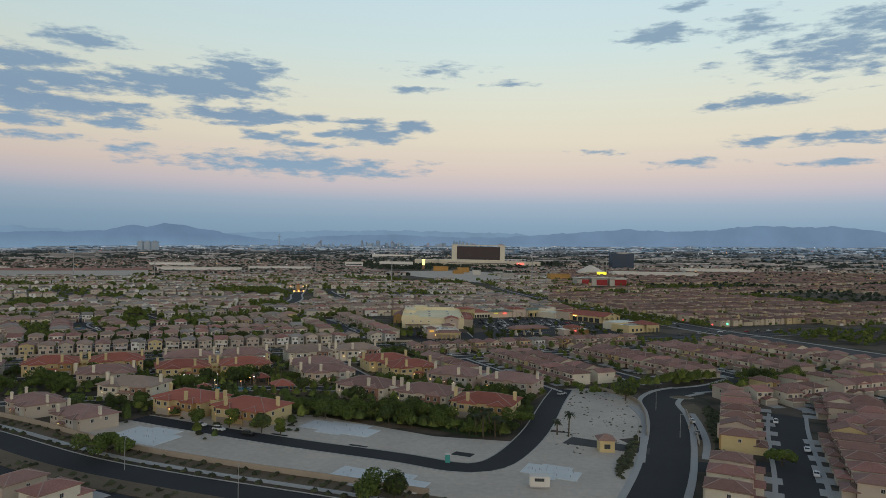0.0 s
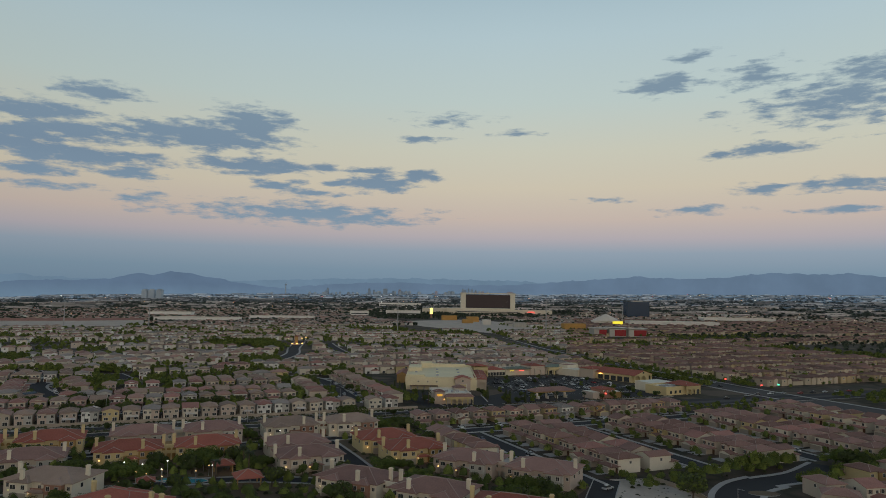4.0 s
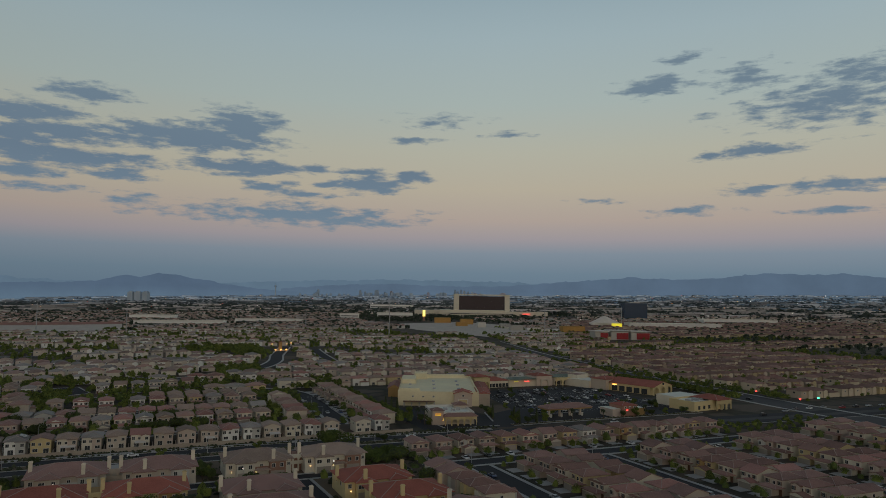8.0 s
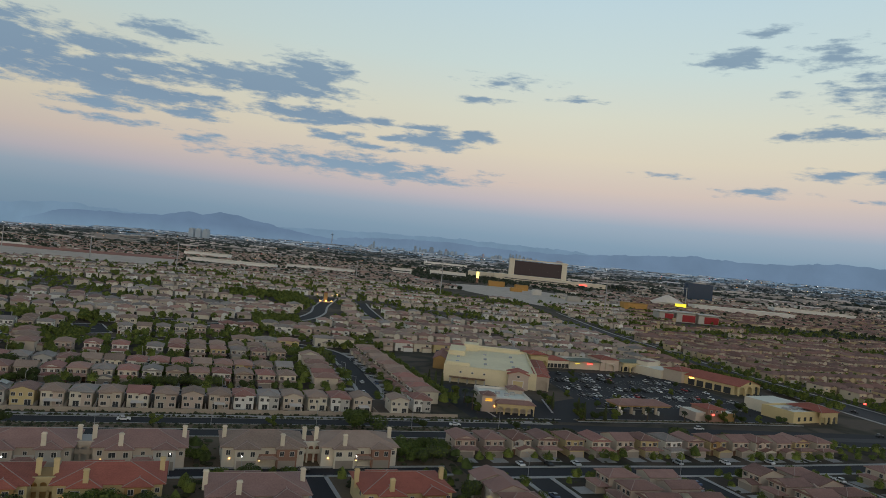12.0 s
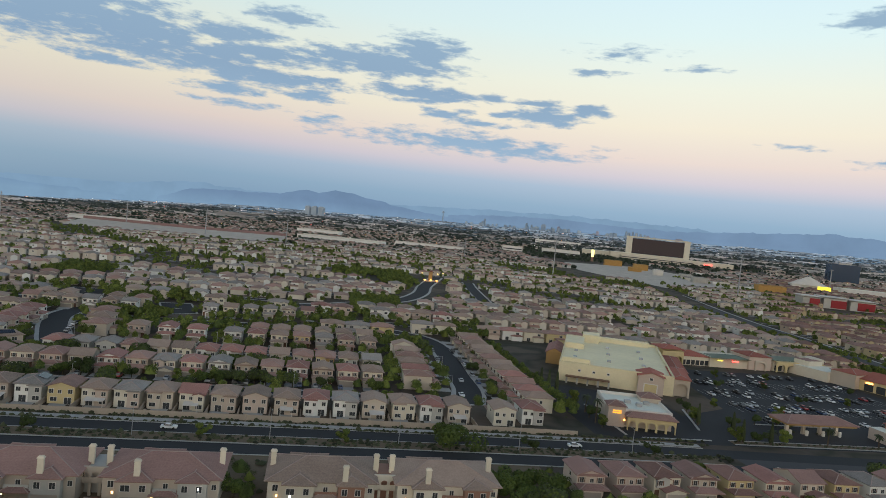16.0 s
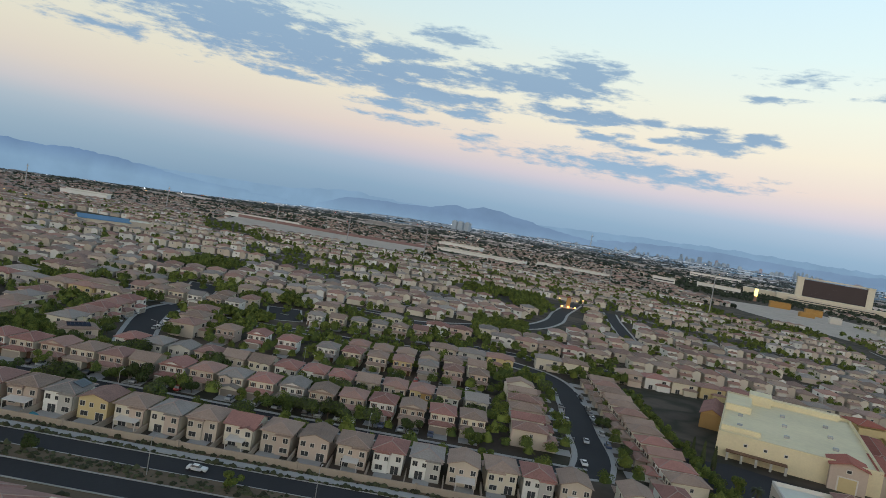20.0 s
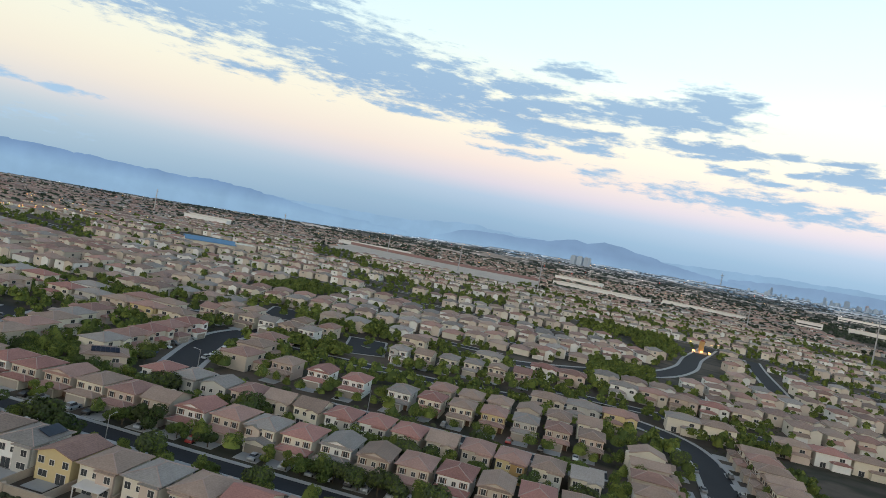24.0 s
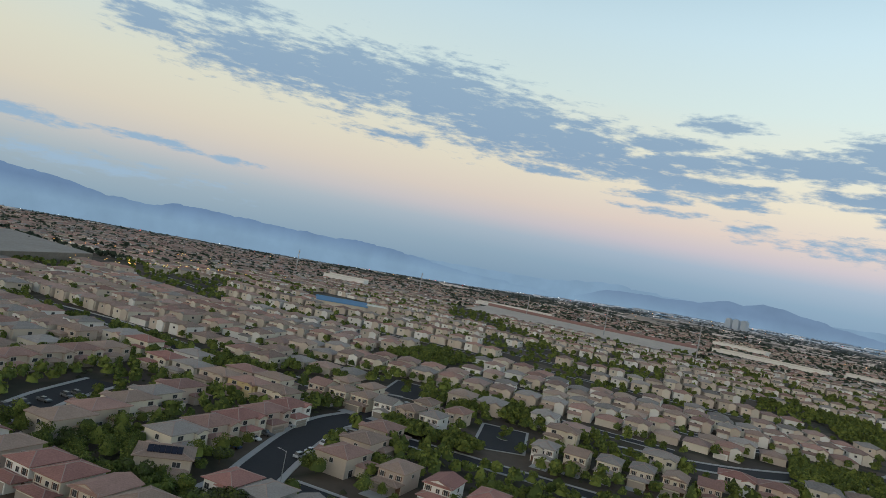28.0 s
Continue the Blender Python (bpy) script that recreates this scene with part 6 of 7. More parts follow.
blobs("shrubs", spots, SHRUB, "low dry green shrubs on gravel verges and yards", "shrubs")

def leafy(name, trees, per, label, mat, leaf=1.0):
    """Many trees as one mesh of small leaf clumps, each crown of seven rounded heads: rows of x, y, z, width, height."""
    r = np.random.default_rng(11)
    t = np.array(trees, float)
    n = len(t)
    d = r.normal(0, 1, (n, per, 3))
    d[..., 2] = np.where(d[..., 2] < -.4, -d[..., 2], d[..., 2])
    d /= np.linalg.norm(d, axis=2)[..., None]
    head = r.normal(0, 1, (n, 7, 3))
    head *= .27 / np.linalg.norm(head, axis=2)[..., None]
    head[:, 0] = 0
    size = r.uniform(.17, .28, (n, 7))
    size[:, 0] = .34
    pick = r.integers(0, 7, (n, per))
    rows = np.arange(n)[:, None]
    p = d * (size[rows, pick] * r.uniform(.82, 1.08, (n, per)))[..., None] + head[rows, pick]
    p *= np.stack([t[:, 3], t[:, 3], t[:, 4] * .86], 1)[:, None]
    p += np.stack([t[:, 0], t[:, 1], t[:, 2] + t[:, 4] * .55], 1)[:, None]
    p[..., 2] = np.maximum(p[..., 2], (t[:, 2] + .3)[:, None])
    nrm = d + r.normal(0, .3, d.shape)
    sx = np.cross(nrm, r.normal(0, 1, d.shape))
    sx /= np.linalg.norm(sx, axis=2)[..., None]
    sy = np.cross(nrm, sx)
    sy /= np.linalg.norm(sy, axis=2)[..., None]
    q = leaf * (t[:, 3] * .115)[:, None, None] * r.uniform(.6, 1.35, (n, per, 1)) * (50 / per) ** .5
    v = np.stack([p - sx * q - sy * q * .6, p + sx * q * .7 - sy * q, p + sx * q + sy * q * .7, p - sx * q * .6 + sy * q], 2).reshape(-1, 3)
    me = bpy.data.meshes.new(name)
    me.vertices.add(len(v))
    me.vertices.foreach_set("co", v.ravel())
    me.loops.add(len(v))
    me.loops.foreach_set("vertex_index", np.arange(len(v), dtype=np.int32))
    me.polygons.add(len(v) // 4)
    me.polygons.foreach_set("loop_start", np.arange(0, len(v), 4, dtype=np.int32))
    me.materials.append(mat)
    me.update(calc_edges=True)
    return tagged(new(name, me), label, "trees", kind="stuff")


yard_trees, wood_trees = [], []


def far_tree(x, y, w, h, rows=yard_trees):
    rows.append((x, y, float(gz(x, y)), w, h))


# greenery of the flats, the near yards, then the yards of the far estate
for n, u0, u1, v0, v1, lo, hi, edge in ((2200, -120, 62, -168, -32, 2.6, 4.6, 2.4), (700, 116, 200, -165, -140, 4.0, 6.0, 2.2), (6800, -190, 92, 21, 240, 2.8, 5.6, 2.8), (2200, 60, 275, -152, -26, 2.2, 4.2, 2.4), (1500, -420, -180, -150, 140, 2.4, 4.8, 2.6), (1200, 310, 640, -160, 140, 2.4, 4.8, 2.6)):
    for i in range(n):
        u, v = rng.uniform(u0, u1), rng.uniform(v0, v1)
        x, y = at(u, v)
        if block(x, y, 1.6, 1.6, 0, test=True):
            k = rng.uniform(lo, hi)
            block(x, y, edge + 1.0, edge + 1.0, 0)
            far_tree(x, y, k, k * rng.uniform(.85, 1.2))
for i in range(160):
    k = rng.random()
    x, y = -48 + 66 * k + rng.uniform(-4, 4), 226 - 22 * k + rng.uniform(-4, 9)
    if block(x, y, 1.5, 1.5, 0, test=True):
        far_tree(x, y, rng.uniform(2.8, 4.6), rng.uniform(2.8, 4.6))
for i in range(15000):
    u, v = rng.uniform(-520, 700), 130 + 760 * rng.random() ** 1.3
    x, y = at(u, v)
    bearing = math.degrees(math.atan2(x + 20, y - 150))
    if -95 < bearing < 60 and block(x, y, 2.0, 2.0, 0, test=True):
        k = rng.uniform(2.4, 4.9) + min(1.0, max(0, v - 250) / 400)
        block(x, y, 3.0, 3.0, 0)
        far_tree(x, y, k, k * rng.uniform(.85, 1.15))
# hedge of trees behind the east row, and round the dark yard
for v in np.arange(24, 134, 3.6):
    x, y = at(86.5 + rng.uniform(-1, 1), v + rng.uniform(-1, 1))
    far_tree(x, y, rng.uniform(3.2, 5.0), rng.uniform(3.4, 5.2))
# the grove beside the house with the solar panels
for i in range(200):
    x, y = at(rng.uniform(-122, -99), rng.uniform(56, 72))
    if block(x, y, 1.6, 1.6, 0, test=True):
        block(x, y, 2.4, 2.4, 0)
        far_tree(x, y, rng.uniform(4.6, 7.0), rng.uniform(4.6, 6.6))
# parks and tree belts
for n, (u0, u1, v0, v1) in ((230, (22, 92, 452, 512)), (120, (60, 92, 392, 452)), (130, (-162, -130, 285, 342)), (70, (-90, -60, 150, 160)), (320, (325, 470, -170, -24)), (120, (316, 322, 20, 340)), (200, (290, 298, 30, 250)), (260, (640, 900, 420, 530)), (220, (-700, -420, 560, 600)), (160, (-600, -420, 250, 300)), (150, (-70, 160, 890, 935)), (140, (28, 60, 235, 285)), (70, (-175, -150, 160, 178)), (90, (-400, -180, 168, 176)), (60, (-110, -60, 205, 235))):
    for i in range(n):
        x, y = at(rng.uniform(u0, u1), rng.uniform(v0, v1))
        k = rng.uniform(3.0, 5.6)
        far_tree(x, y, k, k * .95)
for i in range(26000):
    r = 900 + 1500 * rng.random() ** .9
    a = radians(rng.uniform(-88, 38))
    x, y = r * math.sin(a), r * math.cos(a)
    u, v = uv_of(x, y)
    if v < 880 and -520 < u < 700 or (430 < u < 680 and 600 < v < 1150) or (-350 < u < -40 and 830 < v < 1000):
        continue
    # fewer trees among the houses of the south-east
    if rng.random() < .62 * min(1, max(0, math.degrees(a) / 10)):
        continue
    far_tree(x, y, rng.uniform(4.5, 8.5), rng.uniform(4.0, 6.5), wood_trees)
# sorted by distance; each band's leaf colour holds more painted haze
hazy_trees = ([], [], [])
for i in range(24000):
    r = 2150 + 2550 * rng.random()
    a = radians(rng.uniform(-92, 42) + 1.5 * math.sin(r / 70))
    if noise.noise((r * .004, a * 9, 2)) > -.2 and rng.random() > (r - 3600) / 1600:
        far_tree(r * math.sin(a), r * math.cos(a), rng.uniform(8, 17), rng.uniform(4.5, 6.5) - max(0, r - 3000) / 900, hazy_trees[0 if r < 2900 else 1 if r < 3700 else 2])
bands = ([], [], [], [])
for q in yard_trees:
    d = math.hypot(q[0] + 30, q[1] - 240)
    u, v = uv_of(q[0], q[1])
    bands[3 if v < -25 and -125 < u < 64 else 0 if d < 260 else 1 if d < 480 else 2].append(q)
for rows, per in zip(bands, (540, 105, 28, 1150)):
    leafy("yard_trees", rows, per, "green trees in yards between the houses", DARK_LEAF if per > 1000 else FAR_LEAF, .52 if per > 1000 else .78 if per > 200 else .9)
blobs("yard_tree_hearts", [(x, y, z + h * .2, w * .36, w * .36, h * .68) for x, y, z, w, h in yard_trees], FAR_LEAF, "dense green inner foliage of the yard trees", "trees", 7)
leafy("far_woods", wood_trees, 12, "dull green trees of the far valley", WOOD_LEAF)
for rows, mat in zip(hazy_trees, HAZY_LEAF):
    leafy("far_woods", rows, 6, "trees of the far valley with blue-green haze in their colour", mat)

def bare(x, y):
    """Open ground of the valley, where no house stands."""
    u, v = uv_of(x, y)
    return (v < 900 and -700 < u < 900) or (430 < u < 720 and 560 < v < 1500) or (-350 < u < -40 and 830 < v < 1000) or (-40 < u < 160 and 1030 < v < 1130) or math.hypot(x - 60, y - 2050) < 260


# rows of houses along bent streets, thinner with the distance
for k in range(96):
    v0 = -300 + k * 19 + (k // 2) * 9
    for u0 in np.arange(-1900, 2000, 14.5):
        u, v = u0 + 40 * math.sin(v0 / 260) + rng.uniform(-2, 2), v0 + 46 * math.sin(u0 / 310 + k // 8) + 16 * math.sin(u0 / 97)
        x, y = at(u, v)
        r, bearing = math.hypot(x, y), math.degrees(math.atan2(x, y))
        if 850 < r < 2350 and -88 < bearing < 40 and not bare(x, y) and rng.random() > .12 + max(0, r - 1300) / 1500:
            far_list.append((x, y, TURN + (180 if k % 2 else 0) + rng.uniform(-9, 9), rng.uniform(10.5, 13), rng.uniform(10, 12.5), rng.choice((5.6, 5.4, 5.8, 3.5))))
# same distance bands for the blocks, paler and bluer to imitate haze
hazy_list = ([], [], [])
for i in range(9000):
    r, a = 2150 + 2600 * rng.random(), radians(rng.uniform(-92, 42))
    big = rng.random() < .12
    x, y = r * math.sin(a), r * math.cos(a)
    if math.hypot(x - 60, y - 2050) > 260:
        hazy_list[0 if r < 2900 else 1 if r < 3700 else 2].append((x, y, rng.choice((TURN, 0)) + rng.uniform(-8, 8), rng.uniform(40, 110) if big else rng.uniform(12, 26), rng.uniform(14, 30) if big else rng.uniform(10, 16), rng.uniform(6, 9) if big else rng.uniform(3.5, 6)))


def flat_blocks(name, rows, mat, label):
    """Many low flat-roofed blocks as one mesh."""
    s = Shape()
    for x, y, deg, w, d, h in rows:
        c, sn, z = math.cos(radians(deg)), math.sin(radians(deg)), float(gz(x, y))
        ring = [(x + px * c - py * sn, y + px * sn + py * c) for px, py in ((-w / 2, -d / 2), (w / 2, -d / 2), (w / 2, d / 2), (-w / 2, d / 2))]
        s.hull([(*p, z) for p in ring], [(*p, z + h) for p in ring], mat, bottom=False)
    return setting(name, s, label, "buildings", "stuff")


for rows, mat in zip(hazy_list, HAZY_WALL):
    flat_blocks("far_buildings", rows, mat, "low pale buildings spread over the far valley, haze in their colour")


def far_houses(name, rows, wall=FAR_WALL, roof=FAR_ROOF):
    s = Shape()
    fw, fr, fp, ft = s.slot(wall), s.slot(roof), s.slot(PANE), s.slot(TRIM)
    for x, y, deg, w, d, h in rows:
        a = radians(deg)
        c, sn, z = math.cos(a), math.sin(a), float(gz(x, y))
        def q(px, py, pz):
            return (x + px * c - py * sn, y + px * sn + py * c, z + pz * .82)
        k = len(s.v)
        hw, hd = w / 2, d / 2
        s.v += [q(-hw, -hd, -1), q(hw, -hd, -1), q(hw, hd, -1), q(-hw, hd, -1), q(-hw, -hd, h), q(hw, -hd, h), q(hw, hd, h), q(-hw, hd, h)]
        s.f += [(k + i, k + (i + 1) % 4, k + 4 + (i + 1) % 4, k + 4 + i) for i in range(4)]
        s.m += [fw] * 4
        k = len(s.v)
        ew, ed, rise = hw + .45, hd + .45, min(hw, hd) * .42
        s.v += [q(-ew, -ed, h), q(ew, -ed, h), q(ew, ed, h), q(-ew, ed, h)]
        if w > d:
            s.v += [q(-(ew - ed), 0, h + rise), q(ew - ed, 0, h + rise)]
            s.f += [(k, k + 1, k + 5, k + 4), (k + 1, k + 2, k + 5), (k + 2, k + 3, k + 4, k + 5), (k + 3, k, k + 4)]
        else:
            s.v += [q(0, -(ed - ew), h + rise), q(0, ed - ew, h + rise)]
            s.f += [(k, k + 1, k + 4), (k + 1, k + 2, k + 5, k + 4), (k + 2, k + 3, k + 5), (k + 3, k, k + 4, k + 5)]
        s.m += [fr] * 4
        if h > 5 and y < 1150:
            # a gabled porch with its own roof, and windows front and back
            for sgn in (-1, 1):
                for px in (-hw * .5, hw * .45):
                    k = len(s.v)
                    o = sgn * (hd + .06)
                    s.v += [q(px - .5, o + sgn * .04, 3.3), q(px + .5, o + sgn * .04, 3.3), q(px + .5, o + sgn * .04, 4.4), q(px - .5, o + sgn * .04, 4.4), q(px - .75, o, 3.1), q(px + .75, o, 3.1), q(px + .75, o, 4.6), q(px - .75, o, 4.6)]
                    s.f += [(k, k + 1, k + 2, k + 3), (k + 4, k + 5, k + 6, k + 7)] if sgn < 0 else [(k + 3, k + 2, k + 1, k), (k + 7, k + 6, k + 5, k + 4)]
                    s.m += [fp, ft]
            for sgn in (-1, 1):
                k = len(s.v)
                o = sgn * (hw + .06)
                s.v += [q(o, -.7, 3.3), q(o, .7, 3.3), q(o, .7, 4.5), q(o, -.7, 4.5)]
                s.f.append((k, k + 1, k + 2, k + 3) if sgn > 0 else (k + 3, k + 2, k + 1, k))
                s.m.append(fp)
            k = len(s.v)
            b0, b1, o, top = hw * .15, hw * .95, -hd - .8, h - .2
            mid, peak = (b0 + b1) / 2, top + (b1 - b0) * .25
            s.v += [q(b0, o, -1), q(b1, o, -1), q(b1, o, top), q(mid, o, peak), q(b0, o, top), q(b0, -hd, -1), q(b0, -hd, top), q(b1, -hd, -1), q(b1, -hd, top)]
            s.f += [(k, k + 1, k + 2, k + 3, k + 4), (k + 5, k, k + 4, k + 6), (k + 1, k + 7, k + 8, k + 2)]
            s.m += [fw] * 3
            k = len(s.v)
            s.v += [q(b0 - .35, o - .35, top - .1), q(mid, o - .35, peak + .12), q(b1 + .35, o - .35, top - .1), q(b0 - .35, -hd + 1.4, top - .1), q(mid, -hd + 1.4, peak + .12), q(b1 + .35, -hd + 1.4, top - .1)]
            s.f += [(k, k + 1, k + 4, k + 3), (k + 1, k + 2, k + 5, k + 4)]
            s.m += [fr] * 2
            k = len(s.v)
            s.v += [q(-hw, -hd - 2.6, -1), q(.2, -hd - 2.6, -1), q(.2, -hd, -1), q(-hw, -hd, -1), q(-hw, -hd - 2.6, 2.8), q(.2, -hd - 2.6, 2.8), q(.2, -hd, 2.8), q(-hw, -hd, 2.8)]
            s.f += [(k + i, k + (i + 1) % 4, k + 4 + (i + 1) % 4, k + 4 + i) for i in range(4)]
            s.m += [fw] * 4
            k = len(s.v)
            s.v += [q(-hw - .4, -hd - 3.0, 2.8), q(.6, -hd - 3.0, 2.8), q(.6, -hd, 3.9), q(-hw - .4, -hd, 3.9)]
            s.f.append((k, k + 1, k + 2, k + 3))
            s.m.append(fr)
            # the pale garage door, and a cross gable at the back
            k = len(s.v)
            s.v += [q(-hw + .5, -hd - 2.66, 0), q(-.3, -hd - 2.66, 0), q(-.3, -hd - 2.66, 2.2), q(-hw + .5, -hd - 2.66, 2.2)]
            s.f.append((k, k + 1, k + 2, k + 3))
            s.m.append(ft)
            k = len(s.v)
            b0, b1, o = -hw * .9, -hw * .1, hd + .7
            mid, peak = (b0 + b1) / 2, top + (b1 - b0) * .25
            s.v += [q(b0, o, -1), q(b1, o, -1), q(b1, o, top), q(mid, o, peak), q(b0, o, top), q(b0, hd, -1), q(b0, hd, top), q(b1, hd, -1), q(b1, hd, top)]
            s.f += [(k + 4, k + 3, k + 2, k + 1, k), (k + 6, k + 4, k, k + 5), (k + 2, k + 8, k + 7, k + 1)]
            s.m += [fw] * 3
            k = len(s.v)
            s.v += [q(b0 - .35, o + .35, top - .1), q(mid, o + .35, peak + .12), q(b1 + .35, o + .35, top - .1), q(b0 - .35, hd - 1.4, top - .1), q(mid, hd - 1.4, peak + .12), q(b1 + .35, hd - 1.4, top - .1)]
            s.f += [(k + 3, k + 4, k + 1, k), (k + 4, k + 5, k + 2, k + 1)]
            s.m += [fr] * 2
    return setting(name, s, "tan stucco houses with brown tile roofs spread over the valley", "houses", "stuff")


far_list.sort(key=lambda p: p[1])
south_east = [p for p in far_list if math.degrees(math.atan2(p[0], p[1] - 60)) > 9 and p[1] < 1700]
reddish = set(south_east)
north = [p for p in far_list if p not in reddish]
step = len(north) // 5 + 1
for k in range(5):
    far_houses("far_houses", north[k * step:(k + 1) * step])
far_houses("far_houses", south_east, FAR_WALL_TAN, FAR_ROOF_RED)

# ---- landmarks far off ----
def landmark(name, label, category, x, y, deg=0.0):
    ob = tagged(new(name), label, category)
    ob.matrix_basis = pose(x, y, float(gz(x, y)), 0, 0, deg)
    return ob


hotel = landmark("hotel", "broad dark bronze glass hotel tower with pale stone ends", "hotel", 71, 2080, 4)
part("glass_front", Shape().box(-66, -9, 8, 66, 9, 54, GLASS_DARK), hotel, "dark bronze glass front")
for sx in (-1, 1):
    part("end_tower", Shape().box(sx * 72 - 7, -11, 0, sx * 72 + 7, 11, 57, PALE), hotel)
part("roof_cornice", Shape().box(-80, -12, 56, 80, 12, 59, PALE), hotel)
s = Shape()
for k in range(1, 13):
    s.box(-65.5, -9.3, 8 + k * 3.5, 65.5, -9.0, 8.25 + k * 3.5, GLASS_DARK)
part("floor_bands", s, hotel)
part("podium", Shape().box(-120, -60, -6, 60, -12, 15, PALE, MEMBRANE).box(60, -50, -6, 180, -10, 12, PALE, MEMBRANE).box(-190, -20, -6, -120, 40, 13, PALE, MEMBRANE), hotel)
part("parking_deck", Shape().box(-95, -100, -6, 75, -62, 9, STUCCO["cream"]).box(-95, -100.5, 1, 75, -100, 2.6, PANE).box(-95, -100.5, 5, 75, -100, 6.6, PANE), hotel)
part("sign", Shape().box(110, -51, 4, 130, -50, 7, REDLIGHT), hotel, "lit red sign")
pyl = landmark("pylon_sign", "tall lit yellow and red pylon sign", "sign", -75, 1700)
part("post", Shape().box(-2.5, -1.5, 0, 2.5, 1.5, 10, STUCCO["brick"]), pyl)
part("panel", Shape().box(-3, -2, 10, 3, 2, 24, glowing("pylon_panel", (1, .75, .2), 2.5)), pyl)
blue = landmark("office_building", "dark blue glass office block", "office building", 457, 1900, 5)
part("glass_wall", Shape().box(-30, -15, 0, 30, 15, 40, GLASS_BLUE), blue)
part("roof", Shape().box(-30.5, -15.5, 40, 30.5, 15.5, 41.5, GLASS_BLUE).box(-12, -8, 41.5, 14, 8, 45, STEEL), blue)
tent = landmark("tent_pavilion", "white peaked fabric roof pavilion", "pavilion", 296, 1500)
part("fabric_roof", Shape().hull([(32 * math.cos(a), 16 * math.sin(a), 8) for a in np.linspace(0, 5.98, 18)], [(3 * math.cos(a), 2 * math.sin(a), 22) for a in np.linspace(0, 5.98, 18)], TRIM), tent)
part("wall", Shape().box(-28, -12, 0, 28, 12, 8.5, TRIM), tent)
hall = landmark("store_hall", "low white flat-roofed store halls", "store", 395, 1480, 2)
part("wall", Shape().box(-60, -20, 0, 120, 20, 10, TRIM, MEMBRANE), hall)
part("sign", Shape().box(-95, -21, 2, -75, -20, 9, YELLOWSIGN), hall, "lit yellow panel")
RED = material("red_cladding", (0.30, 0.03, 0.035), 0.6, 0.06)
lofts = landmark("loft_building", "modern red and grey lofts with white flat roofs", "apartment building", 238, 1120, 8)
for k, (x0, x1) in enumerate(((-42, -22), (-18, 8), (12, 40))):
    part("wall", Shape().box(x0, -12, 0, x1, 12, 11 + k % 2, STUCCO["grey"], TRIM), lofts)
    part("red_panel", Shape().box(x0 + 8, -12.6, 1, x1 - .5, -12, 10, RED), lofts)
    part("roof_slab", Shape().box(x0 - 1.5, -14, 12 + k % 2, x1 + 1.5, 14, 12.8 + k % 2, TRIM), lofts)
for x, y, w, d, h, deg, lab in ((-490, 1330, 150, 40, 8, 10, "long low white warehouse with flat roof"), (-370, 1470, 130, 18, 8, 14, "long low pale flat-roofed retail block"), (-250, 1720, 44, 24, 13, 10, "pale office block with window bands"), (-230, 2560, 150, 30, 14, 5, "pale apartment blocks in a row"), (-640, 1560, 90, 40, 9, 12, "low pale flat-roofed store"), (-160, 1900, 90, 40, 10, 8, "low pale flat-roofed store"), (640, 1700, 160, 50, 9, -5, "long white flat-roofed hall"), (-820, 1150, 120, 40, 8, 40, "long low white warehouse with flat roof"), (-930, 900, 60, 40, 10, 45, "pale flat-roofed school block")):
    b = landmark("commercial_building", lab, "commercial building", x, y, deg)
    part("wall", Shape().box(-w / 2, -d / 2, -4, w / 2, d / 2, h, STUCCO["white"], MEMBRANE), b)
    part("parapet", Shape().box(-w / 2 - .4, -d / 2 - .4, h, w / 2 + .4, -d / 2, h + 1.2, TRIM).box(-w / 2 - .4, d / 2, h, w / 2 + .4, d / 2 + .4, h + 1.2, TRIM), b)
    for k in range(int(h / 6)):
        part("window_band", Shape().box(-w / 2 + 2, -d / 2 - .3, 2 + 5 * k, w / 2 - 2, -d / 2 + .05, 4 + 5 * k, PANE), b)
BLUE_ROOF = material("blue_metal_roof", (0.10, 0.24, 0.42), 0.5, 0.06, 3.0)
school = landmark("school_building", "school hall with bright blue metal roof", "school", -552, 648, 62)
part("wall", Shape().box(-20, -13, -2, 20, 13, 6.5, STUCCO["pale"]).gable_ends(-20, -13, 20, 13, 6.5, STUCCO["pale"], "x", .2), school)
part("roof", Shape().gable(-20, -13, 20, 13, 6.5, BLUE_ROOF, "x", 1.0, .2), school, "bright blue metal roof")
part("annex", Shape().box(20, -10, -2, 38, 10, 8, STUCCO["tan"], MEMBRANE), school)
# the bare strip with its red wall, the quarry slope and the ground before the hotel
s = Shape()
# the strip is tilted up so the camera sees it over the houses
low, high = smooth_line(uvline((-345, 858), (-190, 850), (-45, 890)), 30), smooth_line(uvline((-345, 952), (-190, 945), (-45, 985)), 30)
for (a, b), (c, d) in zip(zip(low, low[1:]), zip(high, high[1:])):
    s.poly([(a[0], a[1], .2), (b[0], b[1], .2), (d[0], d[1], 6.5), (c[0], c[1], 6.5)], DIRT)
setting("bare_strip", s, "pale bare dirt strip in the far estate, tilted into view", "ground")
s = ribbon(Shape(), smooth_line(uvline((-345, 954), (-190, 947), (-45, 987)), 30), 1, 0, 0, 10.5, material("red_wall", (0.30, 0.19, 0.175), .9, .1, 2.0))
tagged(new("boundary_wall", s.mesh("boundary_wall")), "long brick-red wall behind the bare strip", "wall")
s = Shape()
pts = uvline((430, 1060), (640, 1120), (690, 840), (600, 660), (450, 640), (420, 850))
s.poly([(x, y, .3 + float(gz(x, y))) for x, y in pts], DIRT)
setting("building_ground", s, "bare tan construction ground before the hotel", "ground")
s = Shape()
